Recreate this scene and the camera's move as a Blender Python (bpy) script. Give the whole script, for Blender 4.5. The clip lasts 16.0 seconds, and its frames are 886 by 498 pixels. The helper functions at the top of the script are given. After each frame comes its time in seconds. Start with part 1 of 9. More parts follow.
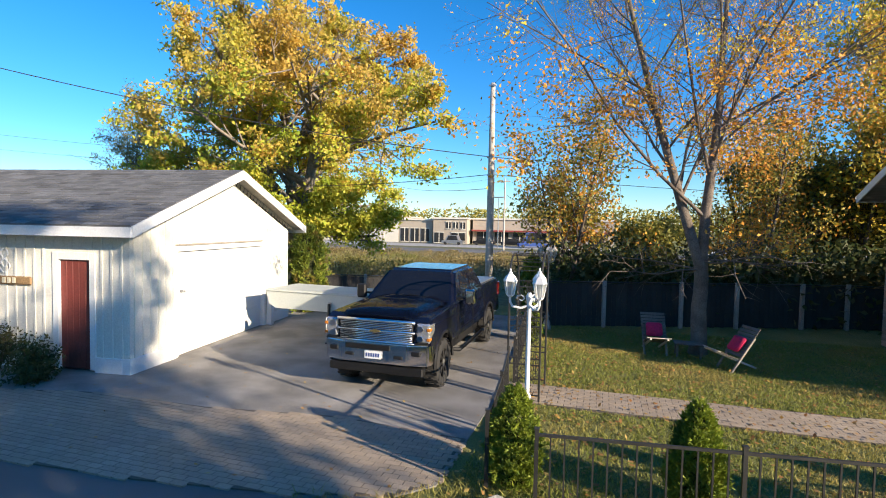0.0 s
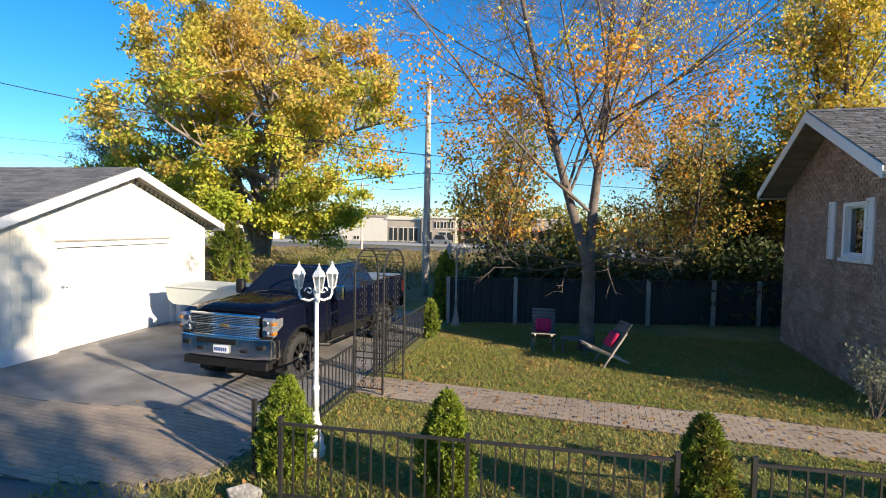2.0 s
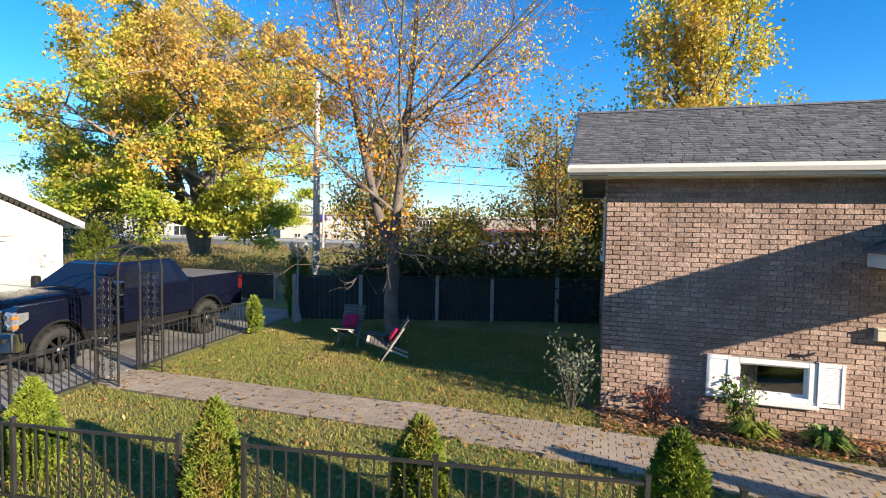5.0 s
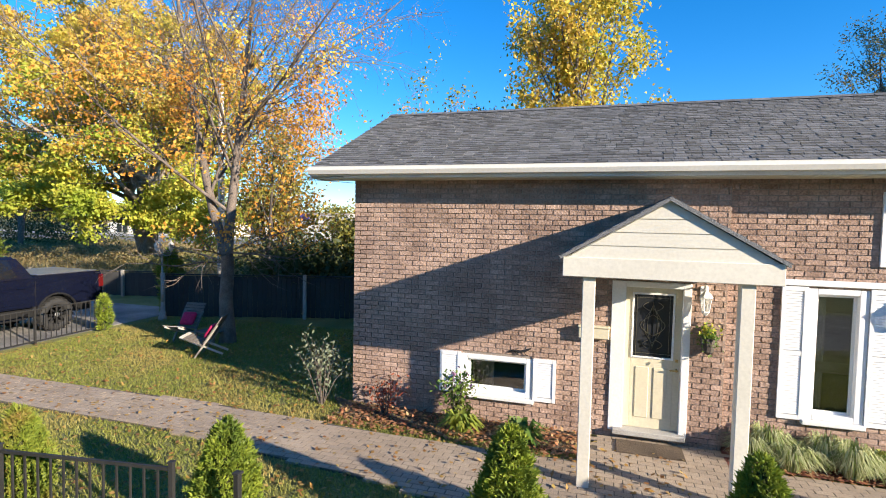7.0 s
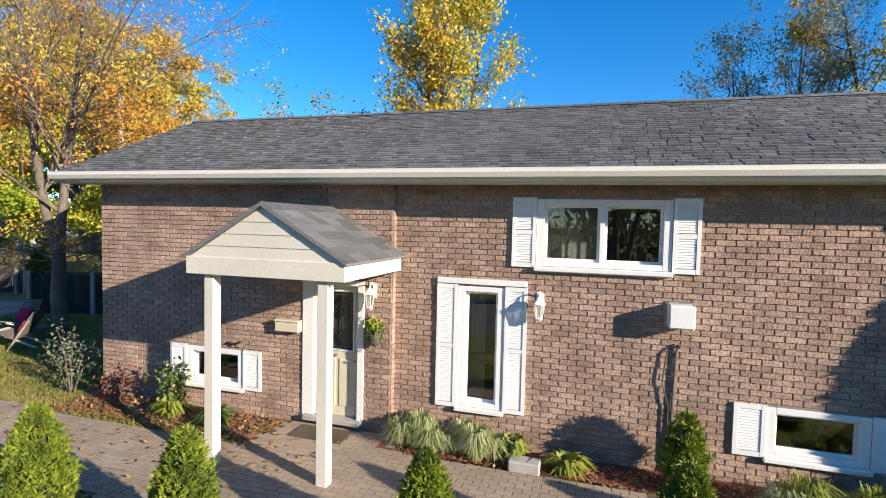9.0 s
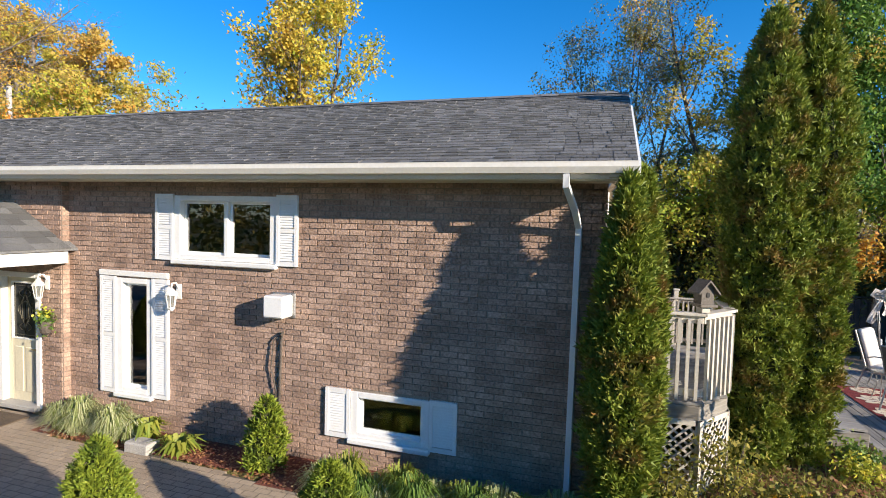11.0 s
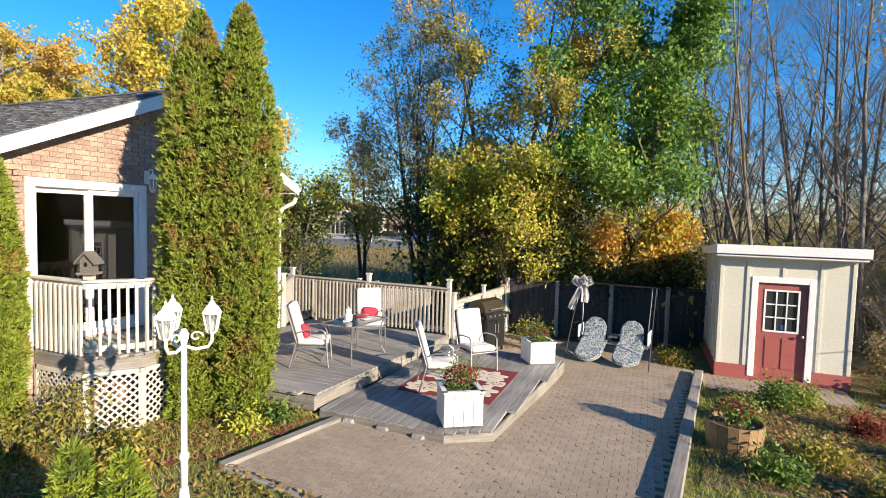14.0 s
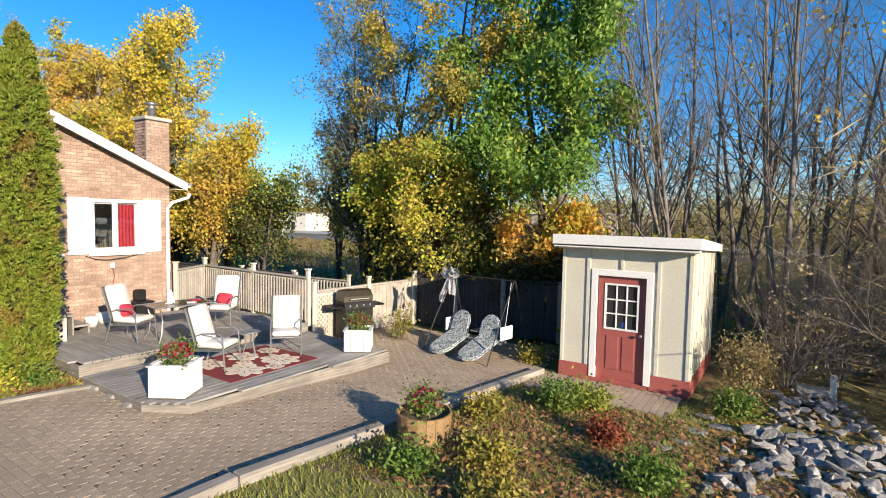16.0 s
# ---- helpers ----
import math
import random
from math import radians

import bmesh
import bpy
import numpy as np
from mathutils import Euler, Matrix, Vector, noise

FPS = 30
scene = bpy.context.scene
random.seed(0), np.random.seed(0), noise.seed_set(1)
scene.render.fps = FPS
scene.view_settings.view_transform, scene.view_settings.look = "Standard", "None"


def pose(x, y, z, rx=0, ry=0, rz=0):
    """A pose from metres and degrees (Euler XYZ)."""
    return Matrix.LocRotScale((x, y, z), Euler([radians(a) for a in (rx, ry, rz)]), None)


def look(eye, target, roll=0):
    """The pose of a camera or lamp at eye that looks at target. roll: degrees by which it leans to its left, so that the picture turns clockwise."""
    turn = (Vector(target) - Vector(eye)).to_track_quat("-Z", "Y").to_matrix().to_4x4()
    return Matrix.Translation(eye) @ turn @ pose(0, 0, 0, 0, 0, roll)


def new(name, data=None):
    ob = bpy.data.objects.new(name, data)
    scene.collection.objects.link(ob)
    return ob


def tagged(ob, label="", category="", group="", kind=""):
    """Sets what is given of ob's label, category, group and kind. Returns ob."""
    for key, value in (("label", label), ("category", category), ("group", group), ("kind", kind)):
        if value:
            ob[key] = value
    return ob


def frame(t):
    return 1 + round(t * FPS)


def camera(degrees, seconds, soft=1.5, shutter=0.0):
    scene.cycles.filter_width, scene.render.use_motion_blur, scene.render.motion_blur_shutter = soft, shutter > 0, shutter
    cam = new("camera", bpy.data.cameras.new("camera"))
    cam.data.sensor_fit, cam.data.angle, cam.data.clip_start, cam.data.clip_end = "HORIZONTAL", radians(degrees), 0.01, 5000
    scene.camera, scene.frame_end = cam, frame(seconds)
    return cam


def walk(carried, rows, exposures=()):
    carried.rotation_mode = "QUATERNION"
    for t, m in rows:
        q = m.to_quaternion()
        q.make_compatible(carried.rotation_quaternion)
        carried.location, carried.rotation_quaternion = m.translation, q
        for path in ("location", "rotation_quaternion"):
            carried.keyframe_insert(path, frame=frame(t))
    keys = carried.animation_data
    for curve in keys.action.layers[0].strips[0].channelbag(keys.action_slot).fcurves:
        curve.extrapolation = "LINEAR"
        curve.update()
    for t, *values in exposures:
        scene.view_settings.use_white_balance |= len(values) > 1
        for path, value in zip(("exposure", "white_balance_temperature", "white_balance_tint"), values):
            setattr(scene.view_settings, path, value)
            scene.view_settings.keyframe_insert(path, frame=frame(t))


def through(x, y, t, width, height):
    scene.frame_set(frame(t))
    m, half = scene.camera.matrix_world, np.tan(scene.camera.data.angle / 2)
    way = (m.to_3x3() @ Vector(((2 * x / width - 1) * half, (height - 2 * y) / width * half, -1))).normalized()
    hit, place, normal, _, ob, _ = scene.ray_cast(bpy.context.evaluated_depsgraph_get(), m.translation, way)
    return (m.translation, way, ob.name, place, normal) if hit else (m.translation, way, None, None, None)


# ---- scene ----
cam = camera(81.2, 16.0, soft=1.0)
METRES, EYE, TILT, LEAN, TURN = 34.8, 2.87, 0.0, 0.76, 17.0
ROWS = [
    (0.0, 0.0, 0.0, 0.0, 0.09, -2.61, -1.88),
    (0.5, 0.0183, 0.0003, -0.0003, 0.07, -2.6, -1.86),
    (1.0, 0.0368, 0.0001, -0.0003, 0.06, -2.59, -1.87),
    (1.5, 0.0552, -0.0008, 0.0003, 0.03, -2.63, -1.86),
    (2.0, 0.0735, -0.0024, 0.0002, 0.07, -2.63, -1.84),
    (2.5, 0.0918, -0.0047, 0.0007, 0.06, -2.65, -1.81),
    (3.0, 0.1102, -0.0077, 0.0008, 0.06, -2.66, -1.79),
    (3.5, 0.1304, -0.01, 0.001, 0.07, -2.67, -1.82),
    (6.0, 0.2607, -0.0136, 0.0064, -0.01, -2.74, -1.95),
    (6.5, 0.2902, -0.0158, 0.0072, 0.03, -2.76, -1.93),
    (7.0, 0.3202, -0.0197, 0.0083, 0.01, -2.81, -1.95),
    (7.5, 0.351, -0.0244, 0.0102, 0.05, -2.8, -1.96),
    (8.0, 0.3835, -0.0292, 0.012, 0.08, -2.81, -1.96),
    (8.5, 0.4165, -0.0333, 0.013, 0.07, -2.83, -2.02),
    (11.0, 0.5967, -0.0483, 0.0178, 0.02, -2.92, -2.28),
    (11.5, 0.6347, -0.0517, 0.0187, 0.06, -2.95, -2.3),
    (12.0, 0.6736, -0.0548, 0.0192, 0.09, -3.0, -2.34),
    (12.5, 0.7127, -0.058, 0.0192, 0.32, -3.04, -2.33),
    (13.0, 0.7518, -0.0608, 0.0193, 0.98, -3.13, -2.36),
    (13.5, 0.7914, -0.063, 0.0196, 2.31, -3.22, -2.33),
    (14.0, 0.8316, -0.0627, 0.0202, 4.94, -3.34, -2.28),
    (14.5, 0.8702, -0.0599, 0.0202, 8.01, -3.45, -2.22),
    (15.0, 0.912, -0.0542, 0.0205, 11.07, -3.55, -2.09),
    (15.5, 0.9535, -0.0463, 0.0201, 13.52, -3.58, -1.99),
    (16.0, 0.994, -0.0365, 0.0198, 16.65, -3.67, -1.84),
]
walk(cam, [(t, pose(0, 0, EYE, TILT, LEAN, TURN) @ pose(METRES * x, METRES * y, METRES * z, 90 + pitch, roll, yaw)) for t, x, y, z, yaw, pitch, roll in ROWS],
     exposures=[(t, e, k, 12) for t, e, k in ((0.0, 1.09, 6800), (3.5, 1.0, 6600), (6.3, 1.44, 6500), (7.5, 1.12, 6350), (8.5, 1.0, 6400), (11.3, 1.0, 6350), (12.8, 1.12, 6600), (14.2, 1.10, 6650), (16.0, 0.92, 6750))])

# ---- sky and sun ----
SUN = Vector((1.0, -0.39, 0.335)).normalized()
world = bpy.data.worlds.new("sky")
scene.world = world
world.use_nodes = True
wn = world.node_tree
sky = wn.nodes.new("ShaderNodeTexSky")
sky.sky_type = "NISHITA"
sky.sun_disc = False
sky.sun_elevation = math.asin(SUN.z)
sky.sun_rotation = math.atan2(SUN.x, SUN.y)
sky.air_density, sky.dust_density, sky.ozone_density = 1.0, 0.0, 6.0
tone = wn.nodes.new("ShaderNodeHueSaturation")
tone.inputs["Saturation"].default_value = 1.2
wn.links.new(sky.outputs[0], tone.inputs["Color"])
wn.links.new(tone.outputs[0], wn.nodes["Background"].inputs[0])
wn.nodes["Background"].inputs[1].default_value = 0.112
sun = new("sun", bpy.data.lights.new("sun", "SUN"))
sun.data.energy, sun.data.angle, sun.data.color = 5.0, radians(0.55), (1.0, 0.87, 0.68)
sun.matrix_world = look(SUN * 60, (0, 0, 0))

# ---- materials ----
def mat(name, c1, c2=None, rough=0.6, metal=0.0, s1=1.5, s2=40.0, bump=0.15, dist=0.01, rnd=0.0, fine=0.25, spec=0.5, ramp=None, coat=0.0, stretch=None, own=False):
    """Two noises (broad stains, fine grain) between two colours, with an even spread from piece to piece."""
    m = bpy.data.materials.new(name)
    m.use_nodes = True
    n, l = m.node_tree.nodes, m.node_tree.links
    p = n["Principled BSDF"]
    p.inputs["Roughness"].default_value, p.inputs["Metallic"].default_value = rough, metal
    p.inputs["Specular IOR Level"].default_value = spec
    p.inputs["Coat Weight"].default_value = coat
    geo = n.new("ShaderNodeNewGeometry")
    broad, grain = n.new("ShaderNodeTexNoise"), n.new("ShaderNodeTexNoise")
    broad.inputs["Scale"].default_value, grain.inputs["Scale"].default_value = s1, s2
    broad.inputs["Detail"].default_value = grain.inputs["Detail"].default_value = 4
    place = geo.outputs["Position"]
    if own:
        place = n.new("ShaderNodeTexCoord").outputs["Object"]
    l.new(place, broad.inputs["Vector"])
    if stretch:
        # grain drawn out along the board
        pull = n.new("ShaderNodeVectorMath")
        pull.operation = "MULTIPLY"
        pull.inputs[1].default_value = stretch
        l.new(place, pull.inputs[0])
        place = pull.outputs[0]
    l.new(place, grain.inputs["Vector"])
    cr = n.new("ShaderNodeValToRGB")
    cols = ramp or [c1, c2 or c1]
    for i, c in enumerate(cols):
        pos = 0.3 + 0.4 * i / max(1, len(cols) - 1)
        e = cr.color_ramp.elements[i] if i < 2 else cr.color_ramp.elements.new(pos)
        e.position, e.color = pos, (*c, 1)
    l.new(broad.outputs["Fac"], cr.inputs["Fac"])
    hsv = n.new("ShaderNodeHueSaturation")
    l.new(cr.outputs["Color"], hsv.inputs["Color"])
    val = n.new("ShaderNodeMapRange")
    val.inputs["From Min"].default_value, val.inputs["From Max"].default_value = 0.3, 0.7
    val.inputs["To Min"].default_value, val.inputs["To Max"].default_value = 1 - fine, 1 + fine
    l.new(grain.outputs["Fac"], val.inputs["Value"])
    last = val.outputs["Result"]
    if rnd:
        oi = n.new("ShaderNodeObjectInfo")
        add, fr, mr, mul = (n.new("ShaderNodeMath"), n.new("ShaderNodeMath"), n.new("ShaderNodeMapRange"), n.new("ShaderNodeMath"))
        fr.operation, mul.operation = "FRACT", "MULTIPLY"
        l.new(oi.outputs["Random"], add.inputs[0]); l.new(geo.outputs["Random Per Island"], add.inputs[1])
        l.new(add.outputs[0], fr.inputs[0]); l.new(fr.outputs[0], mr.inputs["Value"])
        mr.inputs["To Min"].default_value, mr.inputs["To Max"].default_value = 1 - rnd, 1 + rnd
        l.new(mr.outputs["Result"], mul.inputs[0]); l.new(last, mul.inputs[1])
        last = mul.outputs[0]
    l.new(last, hsv.inputs["Value"])
    l.new(hsv.outputs["Color"], p.inputs["Base Color"])
    if bump:
        b = n.new("ShaderNodeBump")
        b.inputs["Strength"].default_value, b.inputs["Distance"].default_value = bump, dist
        l.new(grain.outputs["Fac"], b.inputs["Height"]); l.new(b.outputs["Normal"], p.inputs["Normal"])
    return m


def leaf_mat(name, cols, patch=None, patch_scale=0.6, through=0.36, rough=0.55, lo=0.5, hi=0.62):
    """Leaves: a spread of colours from leaf to leaf, patches of a second spread, and light shining through."""
    m = bpy.data.materials.new(name)
    m.use_nodes = True
    n, l = m.node_tree.nodes, m.node_tree.links
    p, out = n["Principled BSDF"], n["Material Output"]
    p.inputs["Roughness"].default_value = rough
    p.inputs["Specular IOR Level"].default_value = 0.3
    geo = n.new("ShaderNodeNewGeometry")

    def spread(cs):
        cr = n.new("ShaderNodeValToRGB")
        for i, c in enumerate(cs):
            pos = i / max(1, len(cs) - 1)
            e = cr.color_ramp.elements[i] if i < 2 else cr.color_ramp.elements.new(pos)
            e.position, e.color = pos, (*c, 1)
        l.new(geo.outputs["Random Per Island"], cr.inputs["Fac"])
        return cr.outputs["Color"]
    col = spread(cols)
    if patch:
        t, mr, mx = n.new("ShaderNodeTexNoise"), n.new("ShaderNodeMapRange"), n.new("ShaderNodeMix")
        t.inputs["Scale"].default_value = patch_scale
        t.inputs["Detail"].default_value = 3
        mr.inputs["From Min"].default_value, mr.inputs["From Max"].default_value = lo, hi
        mx.data_type = "RGBA"
        l.new(geo.outputs["Position"], t.inputs["Vector"]); l.new(t.outputs["Fac"], mr.inputs["Value"])
        l.new(mr.outputs["Result"], mx.inputs["Factor"]); l.new(col, mx.inputs["A"]); l.new(spread(patch), mx.inputs["B"])
        col = mx.outputs["Result"]
    l.new(col, p.inputs["Base Color"])
    tr, mix = n.new("ShaderNodeBsdfTranslucent"), n.new("ShaderNodeMixShader")
    l.new(col, tr.inputs["Color"])
    mix.inputs["Fac"].default_value = through
    l.new(p.outputs[0], mix.inputs[1]); l.new(tr.outputs[0], mix.inputs[2]); l.new(mix.outputs[0], out.inputs["Surface"])
    return m


def glass_mat(name, tint=(0.9, 0.95, 0.95), rough=0.02, clear=0.75):
    m = bpy.data.materials.new(name)
    m.use_nodes = True
    n, l = m.node_tree.nodes, m.node_tree.links
    n.remove(n["Principled BSDF"])
    gl, tr, mix, fr = n.new("ShaderNodeBsdfGlossy"), n.new("ShaderNodeBsdfTransparent"), n.new("ShaderNodeMixShader"), n.new("ShaderNodeFresnel")
    gl.inputs["Roughness"].default_value = rough
    tr.inputs["Color"].default_value = (*[c * clear for c in tint], 1)
    fr.inputs["IOR"].default_value = 2.2
    l.new(fr.outputs[0], mix.inputs[0]); l.new(tr.outputs[0], mix.inputs[1]); l.new(gl.outputs[0], mix.inputs[2])
    l.new(mix.outputs[0], n["Material Output"].inputs["Surface"])
    return m


def frosted(name):
    """Thin milky glass: half clear, half scattering."""
    m = bpy.data.materials.new(name)
    m.use_nodes = True
    n, l = m.node_tree.nodes, m.node_tree.links
    n.remove(n["Principled BSDF"])
    tr, tl, gl = n.new("ShaderNodeBsdfTransparent"), n.new("ShaderNodeBsdfTranslucent"), n.new("ShaderNodeBsdfGlossy")
    a, b = n.new("ShaderNodeMixShader"), n.new("ShaderNodeMixShader")
    tl.inputs["Color"].default_value = (0.85, 0.87, 0.82, 1)
    gl.inputs["Roughness"].default_value = 0.12
    a.inputs["Fac"].default_value, b.inputs["Fac"].default_value = 0.5, 0.12
    l.new(tr.outputs[0], a.inputs[1]); l.new(tl.outputs[0], a.inputs[2])
    l.new(a.outputs[0], b.inputs[1]); l.new(gl.outputs[0], b.inputs[2])
    l.new(b.outputs[0], n["Material Output"].inputs["Surface"])
    return m


BRICK = mat("brick", (0.262, 0.172, 0.130), (0.425, 0.298, 0.232), 0.92, s1=2.2, s2=34, rnd=0.19, bump=0.8, dist=0.012, fine=0.32)
MORTAR = mat("mortar", (0.22, 0.182, 0.148), (0.30, 0.25, 0.205), 0.95, s1=1.2, s2=90, bump=0.4)
SHINGLE = mat("shingle", (0.112, 0.113, 0.116), (0.152, 0.153, 0.155), 0.95, s1=0.5, s2=90, rnd=0.30, bump=0.8, dist=0.010, fine=0.42)
WHITE = mat("white_paint", (0.78, 0.78, 0.77), (0.72, 0.72, 0.70), 0.45, s1=1.0, s2=30, bump=0.08, fine=0.06)
VINYL = mat("white_vinyl", (0.80, 0.80, 0.80), (0.75, 0.75, 0.75), 0.35, s1=2, s2=50, bump=0.03, fine=0.04)
CREAM = mat("cream_paint", (0.66, 0.60, 0.44), (0.60, 0.545, 0.40), 0.5, s1=1.2, s2=30, bump=0.1, fine=0.06)
SIDING = mat("cream_siding", (0.74, 0.72, 0.64), (0.66, 0.64, 0.57), 0.65, s1=0.8, s2=35, bump=0.15, fine=0.10)
SHEDWALL = mat("shed_siding", (0.60, 0.572, 0.475), (0.55, 0.525, 0.435), 0.65, s1=1.0, s2=25, bump=0.15, fine=0.08)
REDWOOD = mat("red_paint", (0.22, 0.045, 0.035), (0.17, 0.04, 0.03), 0.5, s1=2, s2=30, bump=0.15, fine=0.15)
REDDOOR = mat("faded_red_paint", (0.36, 0.10, 0.085), (0.31, 0.085, 0.075), 0.5, s1=2, s2=30, bump=0.1, fine=0.1)
ASPHALT = mat("asphalt", (0.155, 0.146, 0.134), (0.325, 0.306, 0.282), 0.9, s1=1.1, s2=160, bump=0.6, dist=0.008, fine=0.35)
ROADMAT = mat("road_asphalt", (0.115, 0.111, 0.105), (0.175, 0.168, 0.158), 0.9, s1=0.5, s2=110, bump=0.7, dist=0.012, fine=0.45)
PAVER = mat("paver", (0.30, 0.236, 0.172), (0.388, 0.310, 0.228), 0.9, s1=0.8, s2=70, rnd=0.09, bump=0.4, dist=0.005, fine=0.3)
JOINT = mat("joint_sand", (0.085, 0.07, 0.053), (0.135, 0.112, 0.086), 0.95, s1=2, s2=80, bump=0.4)
CONCRETE = mat("concrete", (0.34, 0.325, 0.30), (0.44, 0.42, 0.385), 0.9, s1=1.4, s2=60, bump=0.4)
GRASS = mat("lawn_soil", (0.13, 0.14, 0.035), (0.22, 0.21, 0.065), 0.95, s1=0.9, s2=45, bump=1.0, dist=0.03, fine=0.45)
SOIL = mat("garden_soil", (0.09, 0.066, 0.044), (0.16, 0.115, 0.075), 0.95, s1=1.6, s2=60, bump=1.0, dist=0.03, fine=0.4)
FIELD = mat("field", (0.155, 0.125, 0.05), (0.10, 0.115, 0.036), 0.95, s1=0.12, s2=4, bump=0.5, fine=0.4)
BARK = mat("bark", (0.10, 0.08, 0.065), (0.17, 0.14, 0.115), 0.95, s1=4, s2=40, bump=0.8, dist=0.02, fine=0.3)
TREEBARK = mat("grey_brown_bark", (0.16, 0.135, 0.112), (0.27, 0.23, 0.195), 0.95, s1=4, s2=40, bump=0.8, dist=0.02, fine=0.3)
GARDENBARK = mat("brown_bark", (0.105, 0.082, 0.066), (0.20, 0.165, 0.138), 0.95, s1=4, s2=40, bump=0.8, dist=0.02, fine=0.3)
PALEBARK = mat("pale_bark", (0.135, 0.11, 0.09), (0.25, 0.212, 0.178), 0.95, s1=3, s2=30, bump=0.6, dist=0.015, fine=0.3)
DARKBARK = mat("dark_bark", (0.07, 0.058, 0.048), (0.12, 0.10, 0.085), 0.95, s1=4, s2=40, bump=0.8, dist=0.02)
IRON = mat("black_iron", (0.018, 0.018, 0.018), (0.03, 0.029, 0.028), 0.5, s1=5, s2=60, bump=0.1, fine=0.2)
CHROME = mat("chrome", (0.75, 0.75, 0.76), (0.68, 0.68, 0.69), 0.08, 1.0, s1=3, s2=30, bump=0.0, fine=0.05)
STEEL = mat("grey_steel", (0.42, 0.42, 0.42), (0.34, 0.34, 0.34), 0.4, 0.8, s1=3, s2=30, bump=0.05)
TRUCK = mat("dark_blue_car_paint", (0.004, 0.005, 0.014), (0.005, 0.007, 0.018), 0.22, 0.0, s1=1, s2=8, bump=0.0, fine=0.05, spec=0.25, coat=0.55)
BLACKP = mat("black_plastic", (0.008, 0.008, 0.0085), (0.013, 0.013, 0.0135), 0.5, s1=4, s2=60, bump=0.1, fine=0.15, spec=0.35)
RUBBER = mat("rubber", (0.018, 0.018, 0.018), (0.03, 0.029, 0.028), 0.85, s1=5, s2=60, bump=0.3, fine=0.2)
AMBER = mat("amber_lens", (0.50, 0.17, 0.02), (0.44, 0.14, 0.02), 0.15, s1=3, s2=30, bump=0, fine=0.05)
LENS = mat("clear_lens", (0.72, 0.73, 0.75), (0.50, 0.51, 0.53), 0.08, 0.75, s1=14, s2=60, bump=0.25, fine=0.3, coat=1.0)
REDLENS = mat("red_lens", (0.13, 0.008, 0.008), (0.10, 0.006, 0.006), 0.2, s1=3, s2=30, bump=0, fine=0.05, coat=1.0)
TRAILER = mat("pale_grey_fibreglass", (0.50, 0.53, 0.49), (0.57, 0.60, 0.55), 0.5, s1=1.5, s2=30, bump=0.05, fine=0.06)
DECK = mat("weathered_deck", (0.19, 0.18, 0.168), (0.275, 0.26, 0.242), 0.85, s1=1.6, s2=42, rnd=0.15, bump=0.5, dist=0.006, fine=0.26, stretch=(1, 0.05, 1))
DECKX = mat("weathered_deck_across", (0.20, 0.19, 0.178), (0.285, 0.27, 0.252), 0.85, s1=1.6, s2=42, rnd=0.15, bump=0.5, dist=0.006, fine=0.26, stretch=(0.05, 1, 1))
DECKSIDE = mat("grey_deck_edge", (0.155, 0.14, 0.12), (0.27, 0.245, 0.21), 0.85, s1=2.2, s2=40, rnd=0.1, bump=0.4, dist=0.005, fine=0.3, stretch=(0.04, 1, 1), own=True)
PORCHPAINT = mat("porch_paint", (0.68, 0.645, 0.555), (0.62, 0.585, 0.50), 0.55, s1=1.2, s2=30, bump=0.1, fine=0.06)
RAIL = mat("bleached_rail_paint", (0.56, 0.52, 0.45), (0.44, 0.40, 0.34), 0.7, s1=2.5, s2=40, rnd=0.08, bump=0.2, fine=0.12)
RAILGREY = mat("grey_rail_wood", (0.30, 0.272, 0.232), (0.42, 0.385, 0.335), 0.8, s1=2.5, s2=40, rnd=0.12, bump=0.25, fine=0.2)
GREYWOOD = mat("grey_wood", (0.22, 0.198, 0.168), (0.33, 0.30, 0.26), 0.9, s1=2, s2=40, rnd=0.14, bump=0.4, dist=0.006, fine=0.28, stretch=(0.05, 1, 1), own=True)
# near black: the house's shade on the lawn fence is put into this colour
FENCEWOOD = mat("dark_fence_wood", (0.028, 0.027, 0.028), (0.045, 0.043, 0.042), 0.9, s1=1.3, s2=40, rnd=0.12, bump=0.4, dist=0.006, fine=0.2)
CHAIRWOOD = mat("dark_chair_wood", (0.11, 0.095, 0.08), (0.17, 0.15, 0.13), 0.85, s1=2, s2=45, rnd=0.14, bump=0.3, fine=0.2)
FENCEPOST = mat("fence_post_wood", (0.30, 0.28, 0.25), (0.40, 0.37, 0.33), 0.9, s1=2, s2=40, bump=0.3, fine=0.2)
POLEWOOD = mat("pole_wood", (0.42, 0.38, 0.33), (0.52, 0.48, 0.43), 0.9, s1=2, s2=30, bump=0.3, fine=0.2)
CUSHION = mat("cream_cushion", (0.66, 0.635, 0.60), (0.58, 0.555, 0.52), 0.9, s1=5, s2=60, bump=0.3, fine=0.08)
SLING = mat("dark_sling", (0.075, 0.078, 0.076), (0.11, 0.113, 0.11), 0.8, s1=6, s2=120, bump=0.3, fine=0.2)
REDCLOTH = mat("red_cloth", (0.42, 0.03, 0.055), (0.36, 0.025, 0.05), 0.9, s1=6, s2=90, bump=0.3, fine=0.12)
PINK = mat("pink_cushion", (0.66, 0.015, 0.10), (0.42, 0.01, 0.06), 0.85, s1=24, s2=90, bump=0.3, fine=0.3)
